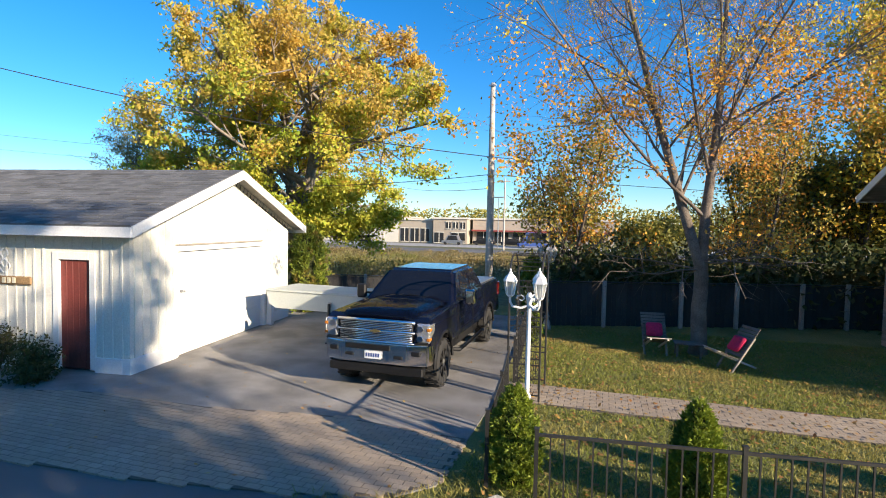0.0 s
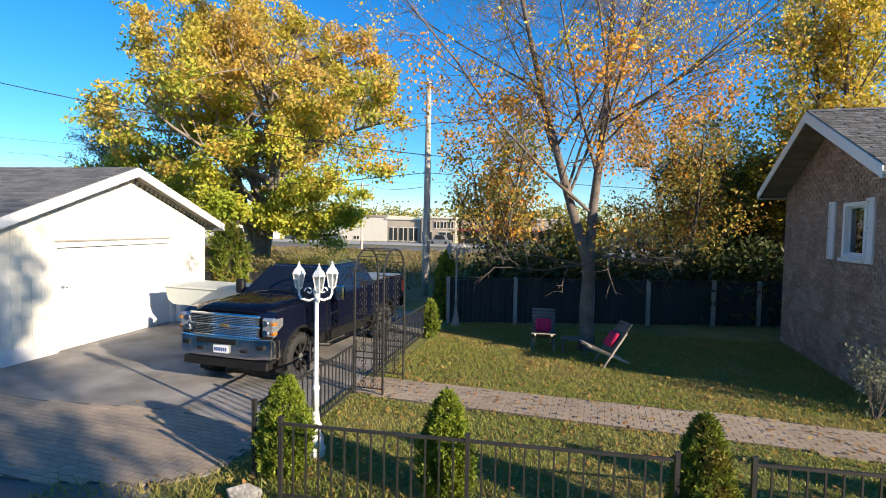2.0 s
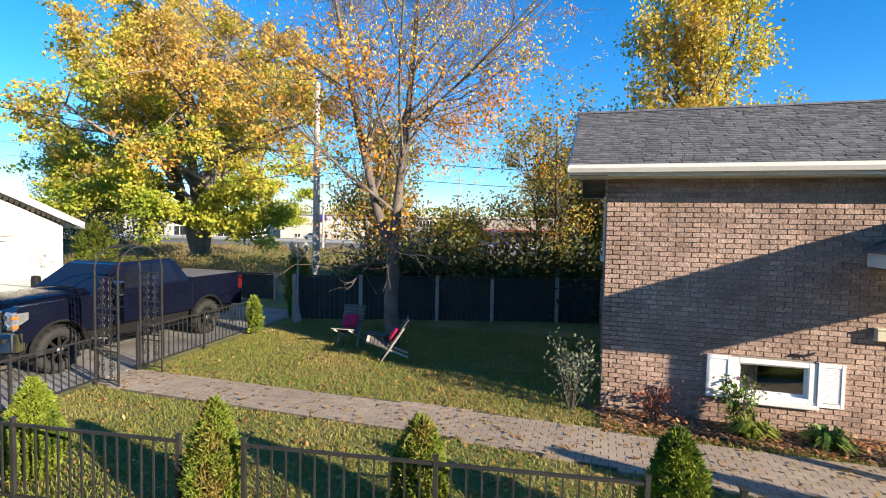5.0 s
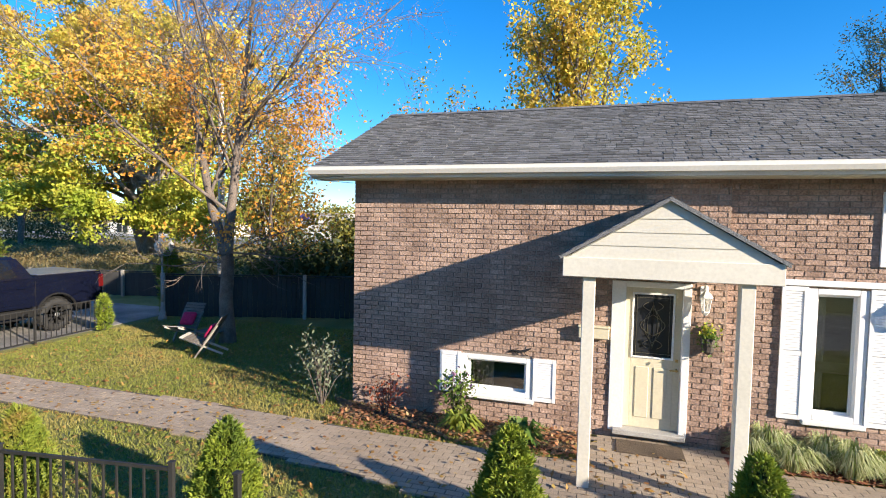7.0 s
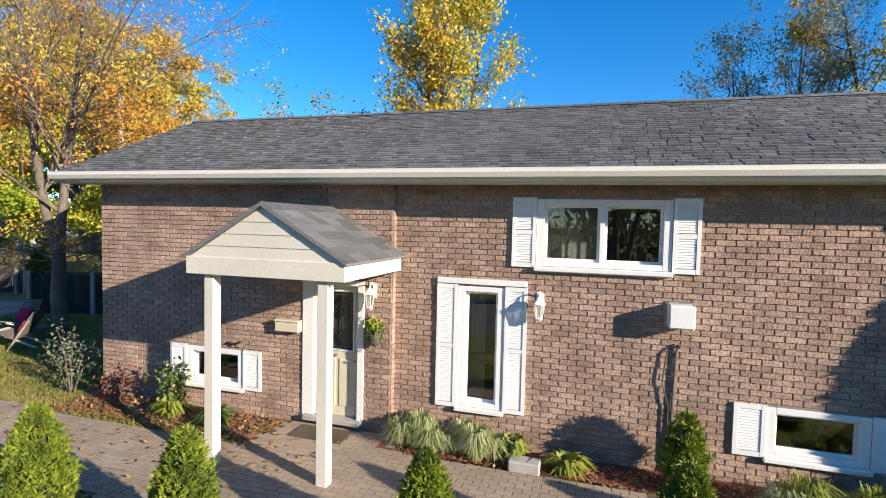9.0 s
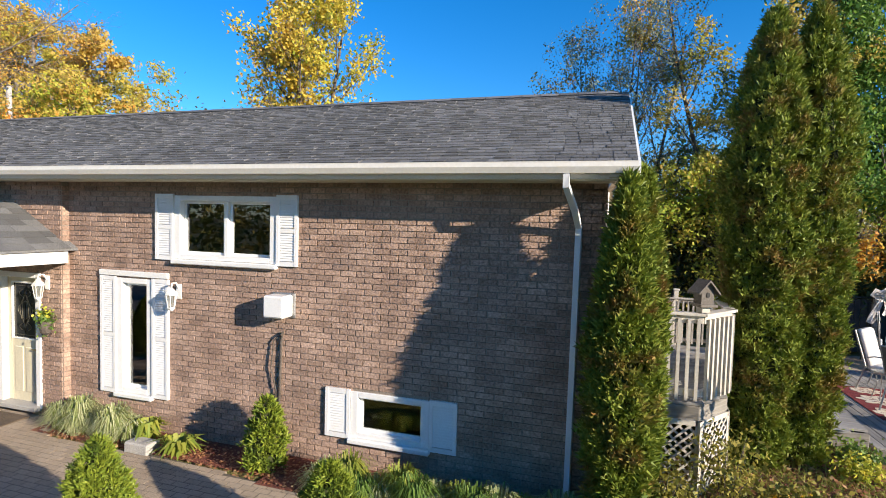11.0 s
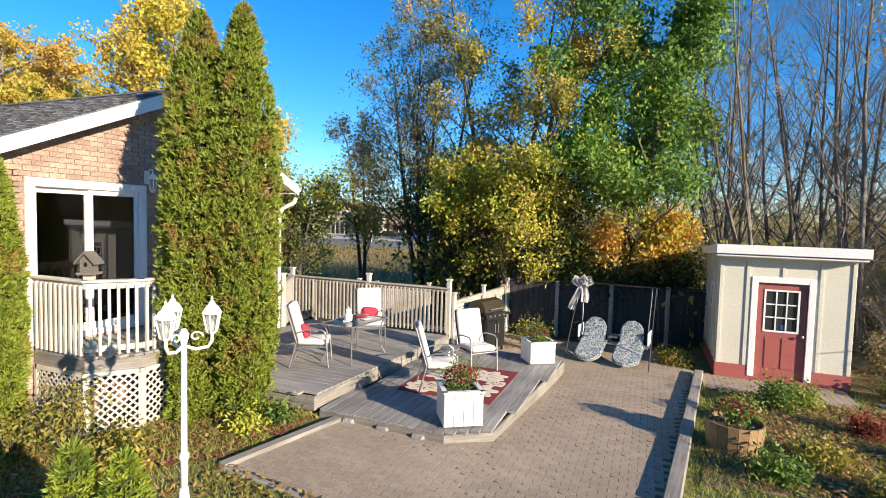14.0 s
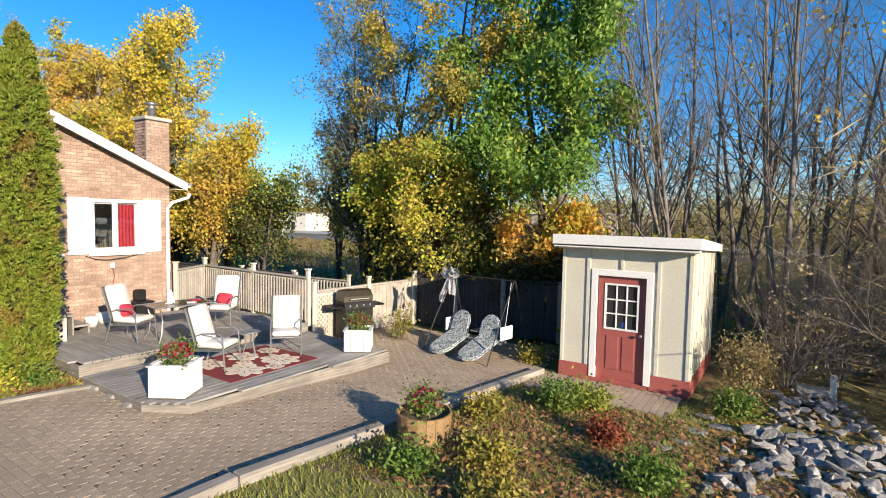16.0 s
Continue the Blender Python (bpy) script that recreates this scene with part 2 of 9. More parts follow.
FLORAL = mat("floral_canvas", None, None, 0.85, s1=8, s2=60, bump=0.2, fine=0.15, ramp=[(0.02, 0.055, 0.075), (0.42, 0.45, 0.44), (0.03, 0.085, 0.075), (0.55, 0.55, 0.55), (0.04, 0.065, 0.14), (0.45, 0.46, 0.44)])
RUGRED = mat("rug_red", (0.20, 0.022, 0.026), (0.155, 0.018, 0.022), 0.95, s1=3, s2=120, bump=0.4, fine=0.15)
RUGCREAM = mat("rug_cream", (0.68, 0.60, 0.48), (0.60, 0.53, 0.42), 0.95, s1=3, s2=120, bump=0.4, fine=0.12)
TERRA = mat("tub_wood", (0.30, 0.19, 0.09), (0.23, 0.14, 0.065), 0.75, s1=4, s2=40, bump=0.3)
TULLE = mat("white_tulle", (0.84, 0.80, 0.79), (0.78, 0.74, 0.73), 0.8, s1=5, s2=70, bump=0.3, fine=0.1)
STONE = mat("grey_rock", (0.17, 0.164, 0.155), (0.33, 0.315, 0.295), 0.9, s1=2.6, s2=30, rnd=0.34, bump=0.8, dist=0.02, fine=0.34)
DARKROOM = mat("room_wall", (0.34, 0.33, 0.31), (0.30, 0.29, 0.275), 0.9, s1=1, s2=20, bump=0.05, fine=0.05)
CURTAIN = mat("curtain", (0.40, 0.40, 0.38), (0.32, 0.32, 0.30), 0.9, s1=6, s2=60, bump=0.2)
BRASSLEAD = mat("tarnished_leading", (0.20, 0.18, 0.13), (0.15, 0.14, 0.11), 0.4, 0.6, s1=8, s2=60, bump=0.05)
COPPER = mat("brass", (0.55, 0.40, 0.16), (0.50, 0.36, 0.14), 0.3, 0.9, s1=5, s2=60, bump=0.05)
MULCH = mat("red_mulch", (0.15, 0.045, 0.03), (0.22, 0.075, 0.045), 0.95, s1=3, s2=50, bump=1.0, dist=0.03, fine=0.4)
GUTTER = mat("ivory_gutter", (0.70, 0.67, 0.60), (0.64, 0.61, 0.55), 0.4, s1=1, s2=30, bump=0.03, fine=0.05)
GLASS = glass_mat("window_glass", (0.86, 0.92, 0.92), 0.01, 0.85)
LANTERN = frosted("lantern_glass")
STUCCO = mat("pale_stucco", (0.62, 0.58, 0.50), (0.68, 0.64, 0.56), 0.8, s1=0.2, s2=5, bump=0.05, fine=0.06)
TANSTUCCO = mat("tan_stucco", (0.36, 0.30, 0.24), (0.42, 0.36, 0.29), 0.8, s1=0.2, s2=5, bump=0.05, fine=0.08)
DARKGLASS = mat("far_dark_glass", (0.02, 0.022, 0.026), (0.04, 0.042, 0.046), 0.15, s1=0.5, s2=5, bump=0, fine=0.1)
PURPLE = mat("purple_sign", (0.07, 0.05, 0.22), (0.06, 0.04, 0.2), 0.5, s1=1, s2=10, bump=0, fine=0.05)
BLUEPAINT = mat("blue_paint", (0.03, 0.07, 0.25), (0.025, 0.06, 0.22), 0.35, s1=1, s2=10, bump=0, fine=0.05)
REDSIGN = mat("red_sign", (0.30, 0.06, 0.05), (0.26, 0.05, 0.045), 0.5, s1=1, s2=10, bump=0, fine=0.05)

GRASSBLADE = leaf_mat("grass_blade", [(0.15, 0.19, 0.03), (0.25, 0.27, 0.05), (0.36, 0.33, 0.09), (0.19, 0.24, 0.04)], [(0.32, 0.27, 0.075), (0.42, 0.34, 0.11)], 0.5, 0.3)
LITTER = leaf_mat("fallen_leaf", [(0.42, 0.25, 0.06), (0.30, 0.13, 0.045), (0.48, 0.34, 0.10), (0.22, 0.10, 0.04)], None, through=0.2)
BRONZE = mat("dark_bronze", (0.055, 0.045, 0.028), (0.07, 0.058, 0.036), 0.35, 0.4, s1=3, s2=30, bump=0.05)
REDLITTER = leaf_mat("fallen_red_leaf", [(0.34, 0.14, 0.07), (0.46, 0.24, 0.12), (0.27, 0.105, 0.055), (0.54, 0.36, 0.18)], None, through=0.2)
GOLD = leaf_mat("gold_leaf", [(0.68, 0.44, 0.10), (0.76, 0.53, 0.13), (0.60, 0.42, 0.08), (0.72, 0.46, 0.14)], [(0.54, 0.48, 0.07), (0.62, 0.51, 0.09), (0.44, 0.43, 0.055)], 0.3, 0.5, lo=0.45, hi=0.6)
FRESHGREEN = leaf_mat("fresh_green_leaf", [(0.09, 0.20, 0.035), (0.15, 0.28, 0.05), (0.24, 0.37, 0.075), (0.07, 0.15, 0.03)], None)
HOSTA = leaf_mat("hosta_leaf", [(0.20, 0.27, 0.04), (0.28, 0.33, 0.05), (0.34, 0.34, 0.06), (0.15, 0.22, 0.035)], None)
YELLOWGREEN = leaf_mat("yellow_green_leaf", [(0.44, 0.46, 0.055), (0.54, 0.50, 0.07), (0.32, 0.40, 0.045), (0.66, 0.52, 0.08)], [(0.28, 0.38, 0.04), (0.38, 0.43, 0.055)], 0.3)
ORANGE = leaf_mat("orange_leaf", [(0.68, 0.28, 0.04), (0.74, 0.38, 0.055), (0.56, 0.21, 0.04), (0.72, 0.47, 0.08)], None)
YELLOW = leaf_mat("yellow_leaf", [(0.72, 0.52, 0.06), (0.66, 0.46, 0.055), (0.55, 0.47, 0.06), (0.78, 0.58, 0.09)], None)
OLIVE = leaf_mat("olive_leaf", [(0.18, 0.19, 0.045), (0.27, 0.26, 0.055), (0.36, 0.30, 0.06), (0.14, 0.16, 0.04)], [(0.44, 0.34, 0.06), (0.54, 0.39, 0.065)], 0.35)
GREEN = leaf_mat("green_leaf", [(0.06, 0.125, 0.024), (0.11, 0.20, 0.036), (0.20, 0.30, 0.06), (0.05, 0.10, 0.02)], [(0.18, 0.23, 0.045), (0.24, 0.27, 0.05)], 0.6)
SILVER = leaf_mat("silver_green_leaf", [(0.18, 0.21, 0.13), (0.27, 0.29, 0.20), (0.13, 0.17, 0.09)], [(0.36, 0.28, 0.09), (0.28, 0.24, 0.09)], 0.4)
# dark green; low in crowns and undergrowth it stands for the shade there
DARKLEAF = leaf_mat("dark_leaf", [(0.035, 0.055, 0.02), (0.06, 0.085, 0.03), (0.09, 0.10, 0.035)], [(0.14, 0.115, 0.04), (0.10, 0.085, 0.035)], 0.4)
CEDAR = leaf_mat("cedar_spray", [(0.105, 0.155, 0.02), (0.175, 0.225, 0.028), (0.25, 0.285, 0.04), (0.135, 0.185, 0.024)], [(0.29, 0.165, 0.052), (0.24, 0.18, 0.044), (0.18, 0.18, 0.032)], 2.6, 0.14, lo=0.52, hi=0.66)
YOUNGCEDAR = leaf_mat("young_cedar_spray", [(0.15, 0.21, 0.022), (0.21, 0.27, 0.028), (0.29, 0.33, 0.04), (0.12, 0.18, 0.02)], [(0.11, 0.16, 0.022), (0.085, 0.13, 0.02)], 3.0, 0.18)
# dark, for the shade deep between the cedar sprays
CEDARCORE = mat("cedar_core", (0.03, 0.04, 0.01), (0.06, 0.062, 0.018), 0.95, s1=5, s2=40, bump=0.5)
PALEGRASS = leaf_mat("variegated_blade", [(0.36, 0.40, 0.18), (0.58, 0.58, 0.36), (0.20, 0.27, 0.06), (0.46, 0.46, 0.24)], None)
DRYGRASS = leaf_mat("dry_grass", [(0.26, 0.19, 0.09), (0.34, 0.26, 0.12), (0.18, 0.16, 0.06), (0.21, 0.14, 0.075)], [(0.15, 0.165, 0.045), (0.20, 0.19, 0.055)], 0.08, 0.3)
BRUSH = leaf_mat("brush_leaf", [(0.40, 0.31, 0.18), (0.50, 0.40, 0.22), (0.32, 0.27, 0.13), (0.37, 0.33, 0.14)], [(0.34, 0.17, 0.08), (0.30, 0.21, 0.09)], 0.15)
MUMS = leaf_mat("crimson_flower", [(0.33, 0.02, 0.05), (0.42, 0.04, 0.08), (0.25, 0.02, 0.04)], None)
REDSHRUB = leaf_mat("russet_shrub_leaf", [(0.26, 0.06, 0.04), (0.33, 0.10, 0.05), (0.17, 0.06, 0.03)], None)
MARIGOLD = leaf_mat("yellow_flower", [(0.80, 0.50, 0.03), (0.75, 0.40, 0.03)], None)
PINKFLOWER = leaf_mat("mauve_flower", [(0.45, 0.25, 0.42), (0.55, 0.35, 0.5)], None)

# ---- building helpers ----
def mesh_of(name, bm, material, smooth=False):
    me = bpy.data.meshes.new(name)
    bm.normal_update()
    bm.to_mesh(me)
    bm.free()
    me.materials.append(material)
    if smooth:
        me.polygons.foreach_set("use_smooth", [True] * len(me.polygons))
    return me


def part(name, bm, material, parent=None, label="", smooth=False):
    ob = new(name, mesh_of(name, bm, material, smooth) if isinstance(bm, bmesh.types.BMesh) else bm)
    if parent is not None:
        ob.parent = parent
    if label:
        ob["label"] = label
    return ob


def thing(name, label, category, m=None, group="", kind=""):
    ob = new(name)
    ob.empty_display_size = 0.2
    if m is not None:
        ob.matrix_basis = m
    return tagged(ob, label, category, group, kind)


def box(bm, a, b, bevel=0.0, m=None):
    """A box between two corners, its edges rounded."""
    lo, hi = Vector([min(p, q) for p, q in zip(a, b)]), Vector([max(p, q) for p, q in zip(a, b)])
    vs = bmesh.ops.create_cube(bm, size=1.0)["verts"]
    for v in vs:
        v.co = Vector([lo[i] + (v.co[i] + 0.5) * (hi[i] - lo[i]) for i in range(3)])
    if bevel:
        es = list({e for v in vs for e in v.link_edges})
        r = bmesh.ops.bevel(bm, geom=es, offset=bevel, segments=1, affect="EDGES")
        vs = list({v for f in r["faces"] for v in f.verts} | {v for v in vs if v.is_valid})
    if m is not None:
        bmesh.ops.transform(bm, matrix=m, verts=vs)
    return bm


def boxes(*specs, bevel=0.0):
    bm = bmesh.new()
    for a, b in specs:
        box(bm, a, b, bevel)
    return bm


def rod(bm, a, b, r0, r1=None, sides=8, caps=True):
    a, b = Vector(a), Vector(b)
    r1 = r0 if r1 is None else r1
    q = (b - a).to_track_quat("Z", "Y")
    rings = []
    for c, r in ((a, r0), (b, r1)):
        rings.append([bm.verts.new(c + q @ Vector((r * math.cos(2 * math.pi * i / sides), r * math.sin(2 * math.pi * i / sides), 0))) for i in range(sides)])
    for i in range(sides):
        bm.faces.new((rings[0][i], rings[0][(i + 1) % sides], rings[1][(i + 1) % sides], rings[1][i]))
    if caps:
        bm.faces.new(rings[0][::-1]); bm.faces.new(rings[1])
    return bm


def pipe(bm, pts, r, sides=6):
    """A round bar bent through the points."""
    pts = [Vector(p) for p in pts]
    rings, ref = [], None
    for i, p in enumerate(pts):
        d = (pts[min(i + 1, len(pts) - 1)] - pts[max(i - 1, 0)]).normalized()
        if ref is None:
            ref = d.orthogonal().normalized()
        ref = (ref - d * ref.dot(d)).normalized()
        s = d.cross(ref)
        rr = r[i] if isinstance(r, (list, tuple)) else r
        rings.append([bm.verts.new(p + rr * (math.cos(2 * math.pi * k / sides) * ref + math.sin(2 * math.pi * k / sides) * s)) for k in range(sides)])
    for A, B in zip(rings, rings[1:]):
        for k in range(sides):
            bm.faces.new((A[k], A[(k + 1) % sides], B[(k + 1) % sides], B[k]))
    bm.faces.new(rings[0][::-1]); bm.faces.new(rings[-1])
    return bm


def lathe(bm, profile, sides=16, at=(0, 0, 0), m=None):
    rings = []
    for r, z in profile:
        rings.append([bm.verts.new(Vector(at) + Vector((r * math.cos(2 * math.pi * i / sides), r * math.sin(2 * math.pi * i / sides), z))) for i in range(sides)])
    for A, B in zip(rings, rings[1:]):
        for i in range(sides):
            bm.faces.new((A[i], A[(i + 1) % sides], B[(i + 1) % sides], B[i]))
    bm.faces.new(rings[0][::-1]); bm.faces.new(rings[-1])
    if m is not None:
        bmesh.ops.transform(bm, matrix=m, verts=[v for R in rings for v in R])
    return bm


def prism(bm, poly, axis, a, b):
    """A polygon drawn in the two other axes, drawn out along one axis from a to b."""
    def put(u, v, w):
        return {"x": (w, u, v), "y": (u, w, v), "z": (u, v, w)}[axis]
    A = [bm.verts.new(put(u, v, a)) for u, v in poly]
    B = [bm.verts.new(put(u, v, b)) for u, v in poly]
    fs = [bm.faces.new(A), bm.faces.new(B[::-1])]
    for i in range(len(poly)):
        j = (i + 1) % len(poly)
        fs.append(bm.faces.new((A[i], B[i], B[j], A[j])))
    bmesh.ops.recalc_face_normals(bm, faces=fs)
    return bm


def raw_mesh(name, verts, faces, material, smooth=False):
    me = bpy.data.meshes.new(name)
    me.from_pydata(verts, [], faces)
    me.materials.append(material)
    if smooth:
        me.polygons.foreach_set("use_smooth", [True] * len(me.polygons))
    return me


def quads_mesh(name, corners, material):
    """corners: an array of n x 4 x 3, each a leaf or blade of its own."""
    n = len(corners)
    me = bpy.data.meshes.new(name)
    me.vertices.add(n * 4); me.loops.add(n * 4); me.polygons.add(n)
    me.vertices.foreach_set("co", np.ascontiguousarray(corners, dtype=np.float32).ravel())
    me.loops.foreach_set("vertex_index", np.arange(n * 4, dtype=np.int32))
    me.polygons.foreach_set("loop_start", np.arange(0, n * 4, 4, dtype=np.int32))
    me.materials.append(material)
    me.update(calc_edges=True)
    return me


def tris_mesh(name, corners, material):
    """corners: an array of n x 3 x 3, each a narrow spray of its own."""
    n = len(corners)
    me = bpy.data.meshes.new(name)
    me.vertices.add(n * 3); me.loops.add(n * 3); me.polygons.add(n)
    me.vertices.foreach_set("co", np.ascontiguousarray(corners, dtype=np.float32).ravel())
    me.loops.foreach_set("vertex_index", np.arange(n * 3, dtype=np.int32))
    me.polygons.foreach_set("loop_start", np.arange(0, n * 3, 3, dtype=np.int32))
    me.materials.append(material)
    me.update(calc_edges=True)
    return me


def unit(v):
    return v / (np.linalg.norm(v, axis=1, keepdims=True) + 1e-9)


def leaf_quads(rng, centres, length, width, lean=None, lean_amt=0.0):
    """Pointed leaves at the centres, turned every way, or leaning along the given directions."""
    n = len(centres)
    d = rng.normal(size=(n, 3))
    if lean is not None:
        d = unit(d) * (1 - lean_amt) + unit(np.broadcast_to(lean, (n, 3))) * lean_amt
    d = unit(d)
    s = unit(np.cross(d, rng.normal(size=(n, 3))))
    sz = rng.uniform(0.65, 1.25, (n, 1))
    L, W = d * length * sz * 0.5, s * width * sz * 0.5
    k = np.cross(d, s) * width * sz * 0.25
    return np.stack([centres - L, centres + W - L * 0.1 + k, centres + L, centres - W - L * 0.1 + k], axis=1)


class Limbs:
    """Tapered limbs gathered into one mesh; remembers where leaves can grow."""
    def __init__(self):
        self.rows, self.tips = {}, []

    def add(self, pts, radii, sides):
        self.rows.setdefault((len(pts), sides), []).append([(p.x, p.y, p.z, r) for p, r in zip(pts, radii)])

    def mesh(self, name, material):
        V, F, base = [], [], 0
        ref = np.array([0.3, 0.9, 0.2])
        for (k, sides), rows in self.rows.items():
            R = np.array(rows)
            P, rad = R[:, :, :3], R[:, :, 3]
            D = np.concatenate([P[:, 1:2] - P[:, 0:1], P[:, 2:] - P[:, :-2], P[:, -1:] - P[:, -2:-1]], 1)
            D /= np.linalg.norm(D, axis=2, keepdims=True) + 1e-9
            A = np.cross(D, ref)
            A /= np.linalg.norm(A, axis=2, keepdims=True) + 1e-9
            B = np.cross(D, A)
            an = 2 * math.pi * np.arange(sides) / sides
            ring = P[:, :, None] + rad[:, :, None, None] * (np.cos(an)[None, None, :, None] * A[:, :, None] + np.sin(an)[None, None, :, None] * B[:, :, None])
            n = len(rows)
            V.append(ring.reshape(-1, 3))
            i, j, s = np.meshgrid(np.arange(n), np.arange(k - 1), np.arange(sides), indexing="ij")
            at = base + (i * k + j) * sides
            t = (s + 1) % sides
            F.append(np.stack([at + s, at + t, at + sides + t, at + sides + s], -1).reshape(-1, 4))
            base += n * k * sides
        V, F = np.concatenate(V), np.concatenate(F)
        me = bpy.data.meshes.new(name)
        me.vertices.add(len(V)); me.loops.add(len(F) * 4); me.polygons.add(len(F))
        me.vertices.foreach_set("co", V.astype(np.float32).ravel())
        me.loops.foreach_set("vertex_index", F.astype(np.int32).ravel())
        me.polygons.foreach_set("loop_start", np.arange(0, len(F) * 4, 4, dtype=np.int32))
        me.polygons.foreach_set("use_smooth", np.ones(len(F), dtype=bool))
        me.materials.append(material)
        me.update(calc_edges=True)
        return me


def grow(rng, out, start, way, length, radius, level, spec):
    """One limb and, from it, its side limbs. spec: per level (children, length share, angle, lift, wobble)."""
    k = 7 if level == 0 else (2 if level + 1 == len(spec) else 4)
    pts, d = [Vector(start)], Vector(way).normalized()
    wob, lift, g = spec[level]["wobble"], spec[level]["lift"], rng.gauss
    for i in range(k):
        d = (d + Vector((g(0, wob), g(0, wob), g(0, wob) + lift))).normalized()
        pts.append(pts[-1] + d * (length / k))
    tip = spec[level].get("tip", 0.35)
    radii = [radius * (1 - (1 - tip) * i / k) for i in range(k + 1)]
    out.add(pts, radii, 8 if level == 0 else (5 if level == 1 else 3))
    if level + 1 >= len(spec):
        out.tips.extend(p[:] for p in pts[1:])
        return
    nx = spec[level + 1]
    n = nx["n"]
    for c in range(n):
        f = nx["from"] + (1 - nx["from"]) * (c + rng.random()) / n
        i = min(int(f * k), k - 1)
        p = pts[i].lerp(pts[i + 1], f * k - i)
        axis = (pts[i + 1] - pts[i]).normalized()
        side = axis.cross(Vector((g(0, 1), g(0, 1), g(0, 1)))).normalized()
        an = radians(nx["angle"] + g(0, 9))
        w = axis * math.cos(an) + side * math.sin(an)
        grow(rng, out, p, w, length * nx["len"] * rng.uniform(0.7, 1.15) * (nx["bell"] + (1 - nx["bell"]) * math.sin(math.pi * f ** 0.8) if "bell" in nx else 1.15 - 0.5 * f), radii[i] * nx.get("thin", 0.55), level + 1, spec)


def tree(name, label, at, height, radius, spec, leaves, bark, seed, stems=((0, 0, 1),), group="", trunk_share=1.0, droop=0.0, bunch=9, flat=1.0, bole=0.0, low=0):
    """leaves: rows of (count, length, width, jitter, material, low, high): a crown, between two shares of the height."""
    rng = np.random.default_rng(seed)
    t = thing(name, label, "tree", pose(*at), group)
    limbs, branch = Limbs(), random.Random(seed)
    if bole:
        # one trunk that forks, with a few drooping limbs below the fork
        limbs.add([Vector((0.02 * math.sin(i * 1.7), 0.02 * math.cos(i), bole * 1.04 * i / 6)) for i in range(7)], [radius * (1.75 if i == 0 else 1.45 - 0.05 * i) for i in range(7)], 10)
        for i in range(low):
            a = 2.4 * i + 0.6
            grow(branch, limbs, (0, 0, bole * branch.uniform(0.9, 1.15)), (math.cos(a), math.sin(a), 0.12), height * 0.26, radius * 0.22, 2, spec)
    for s in stems:
        grow(branch, limbs, (s[0] * 0.12, s[1] * 0.12, bole), s, height * trunk_share * branch.uniform(0.92, 1.05), radius, 0, spec)
    part("trunk", limbs.mesh("trunk", bark), None, t)
    tips = np.array(limbs.tips)
    zmax = tips[:, 2].max()
    for count, length, width, jitter, material, lo, hi in leaves:
        ok = tips[(tips[:, 2] >= lo * zmax) & (tips[:, 2] <= hi * zmax)]
        if not len(ok):
            continue
        # leaves gather in clumps round some of the twigs
        clumps = ok[rng.integers(0, len(ok), max(1, count // bunch))]
        c = clumps[rng.integers(0, len(clumps), count)] + rng.normal(size=(count, 3)) * jitter * np.array([1.0, 1.0, flat])
        part("crown", quads_mesh("crown", leaf_quads(rng, c, length, width, (0, 0, -1.0), droop), material), None, t)
    return t

# ---- pieces laid in a loop ----
BOXF = [(0, 3, 2, 1), (4, 5, 6, 7), (0, 1, 5, 4), (1, 2, 6, 5), (2, 3, 7, 6), (3, 0, 4, 7)]


def block(w, d, h, inset=0.0):
    """A block round its middle, its upper edge drawn in."""
    a, b, c, i = w / 2, d / 2, h / 2, inset
    return [(-a, -b, -c), (a, -b, -c), (a, b, -c), (-a, b, -c), (-a + i, -b + i, c), (a - i, -b + i, c), (a - i, b - i, c), (-a + i, b - i, c)]


def lay(name, template, faces, places, material, parent, near=None, limit=300):
    """Pieces at the places (4 x 4 matrices). Up to 300 in the near stretch are parts of their own, the rest one joined part."""
    me = raw_mesh(name, template, faces, material)
    rest, count = [], 0
    for m in places:
        if near and count < limit and near(m.translation):
            ob = new(name, me)
            ob.parent = parent
            ob.matrix_basis = m
            count += 1
        else:
            rest.append(m)
    if rest:
        t = np.array([(*v, 1.0) for v in template])
        M = np.array([[list(r) for r in m] for m in rest])
        V = np.einsum("nij,kj->nki", M, t)[:, :, :3].reshape(-1, 3)
        k = len(template)
        F = [tuple(i + n * k for i in f) for n in range(len(rest)) for f in faces]
        part(name + "_field", raw_mesh(name + "_field", V.tolist(), F, material), None, parent)["kind"] = "stuff"


def inside(poly, x, y):
    c, j = False, len(poly) - 1
    for i in range(len(poly)):
        (xi, yi), (xj, yj) = poly[i], poly[j]
        if (yi > y) != (yj > y) and x < (xj - xi) * (y - yi) / (yj - yi) + xi:
            c = not c
        j = i
    return c


def slab(poly, z0, z1):
    return prism(bmesh.new(), poly, "z", z0, z1)


def gridded(bm, step=0.25):
    """Cuts a slab into squares, so that it can follow sloping ground."""
    for k in (0, 1):
        lo, hi = min(v.co[k] for v in bm.verts), max(v.co[k] for v in bm.verts)
        u = lo + step
        while u < hi:
            co, no = Vector((0, 0, 0)), Vector((0, 0, 0))
            co[k], no[k] = u, 1.0
            bmesh.ops.bisect_plane(bm, geom=bm.verts[:] + bm.edges[:] + bm.faces[:], plane_co=co, plane_no=no)
            u += step
    return bm


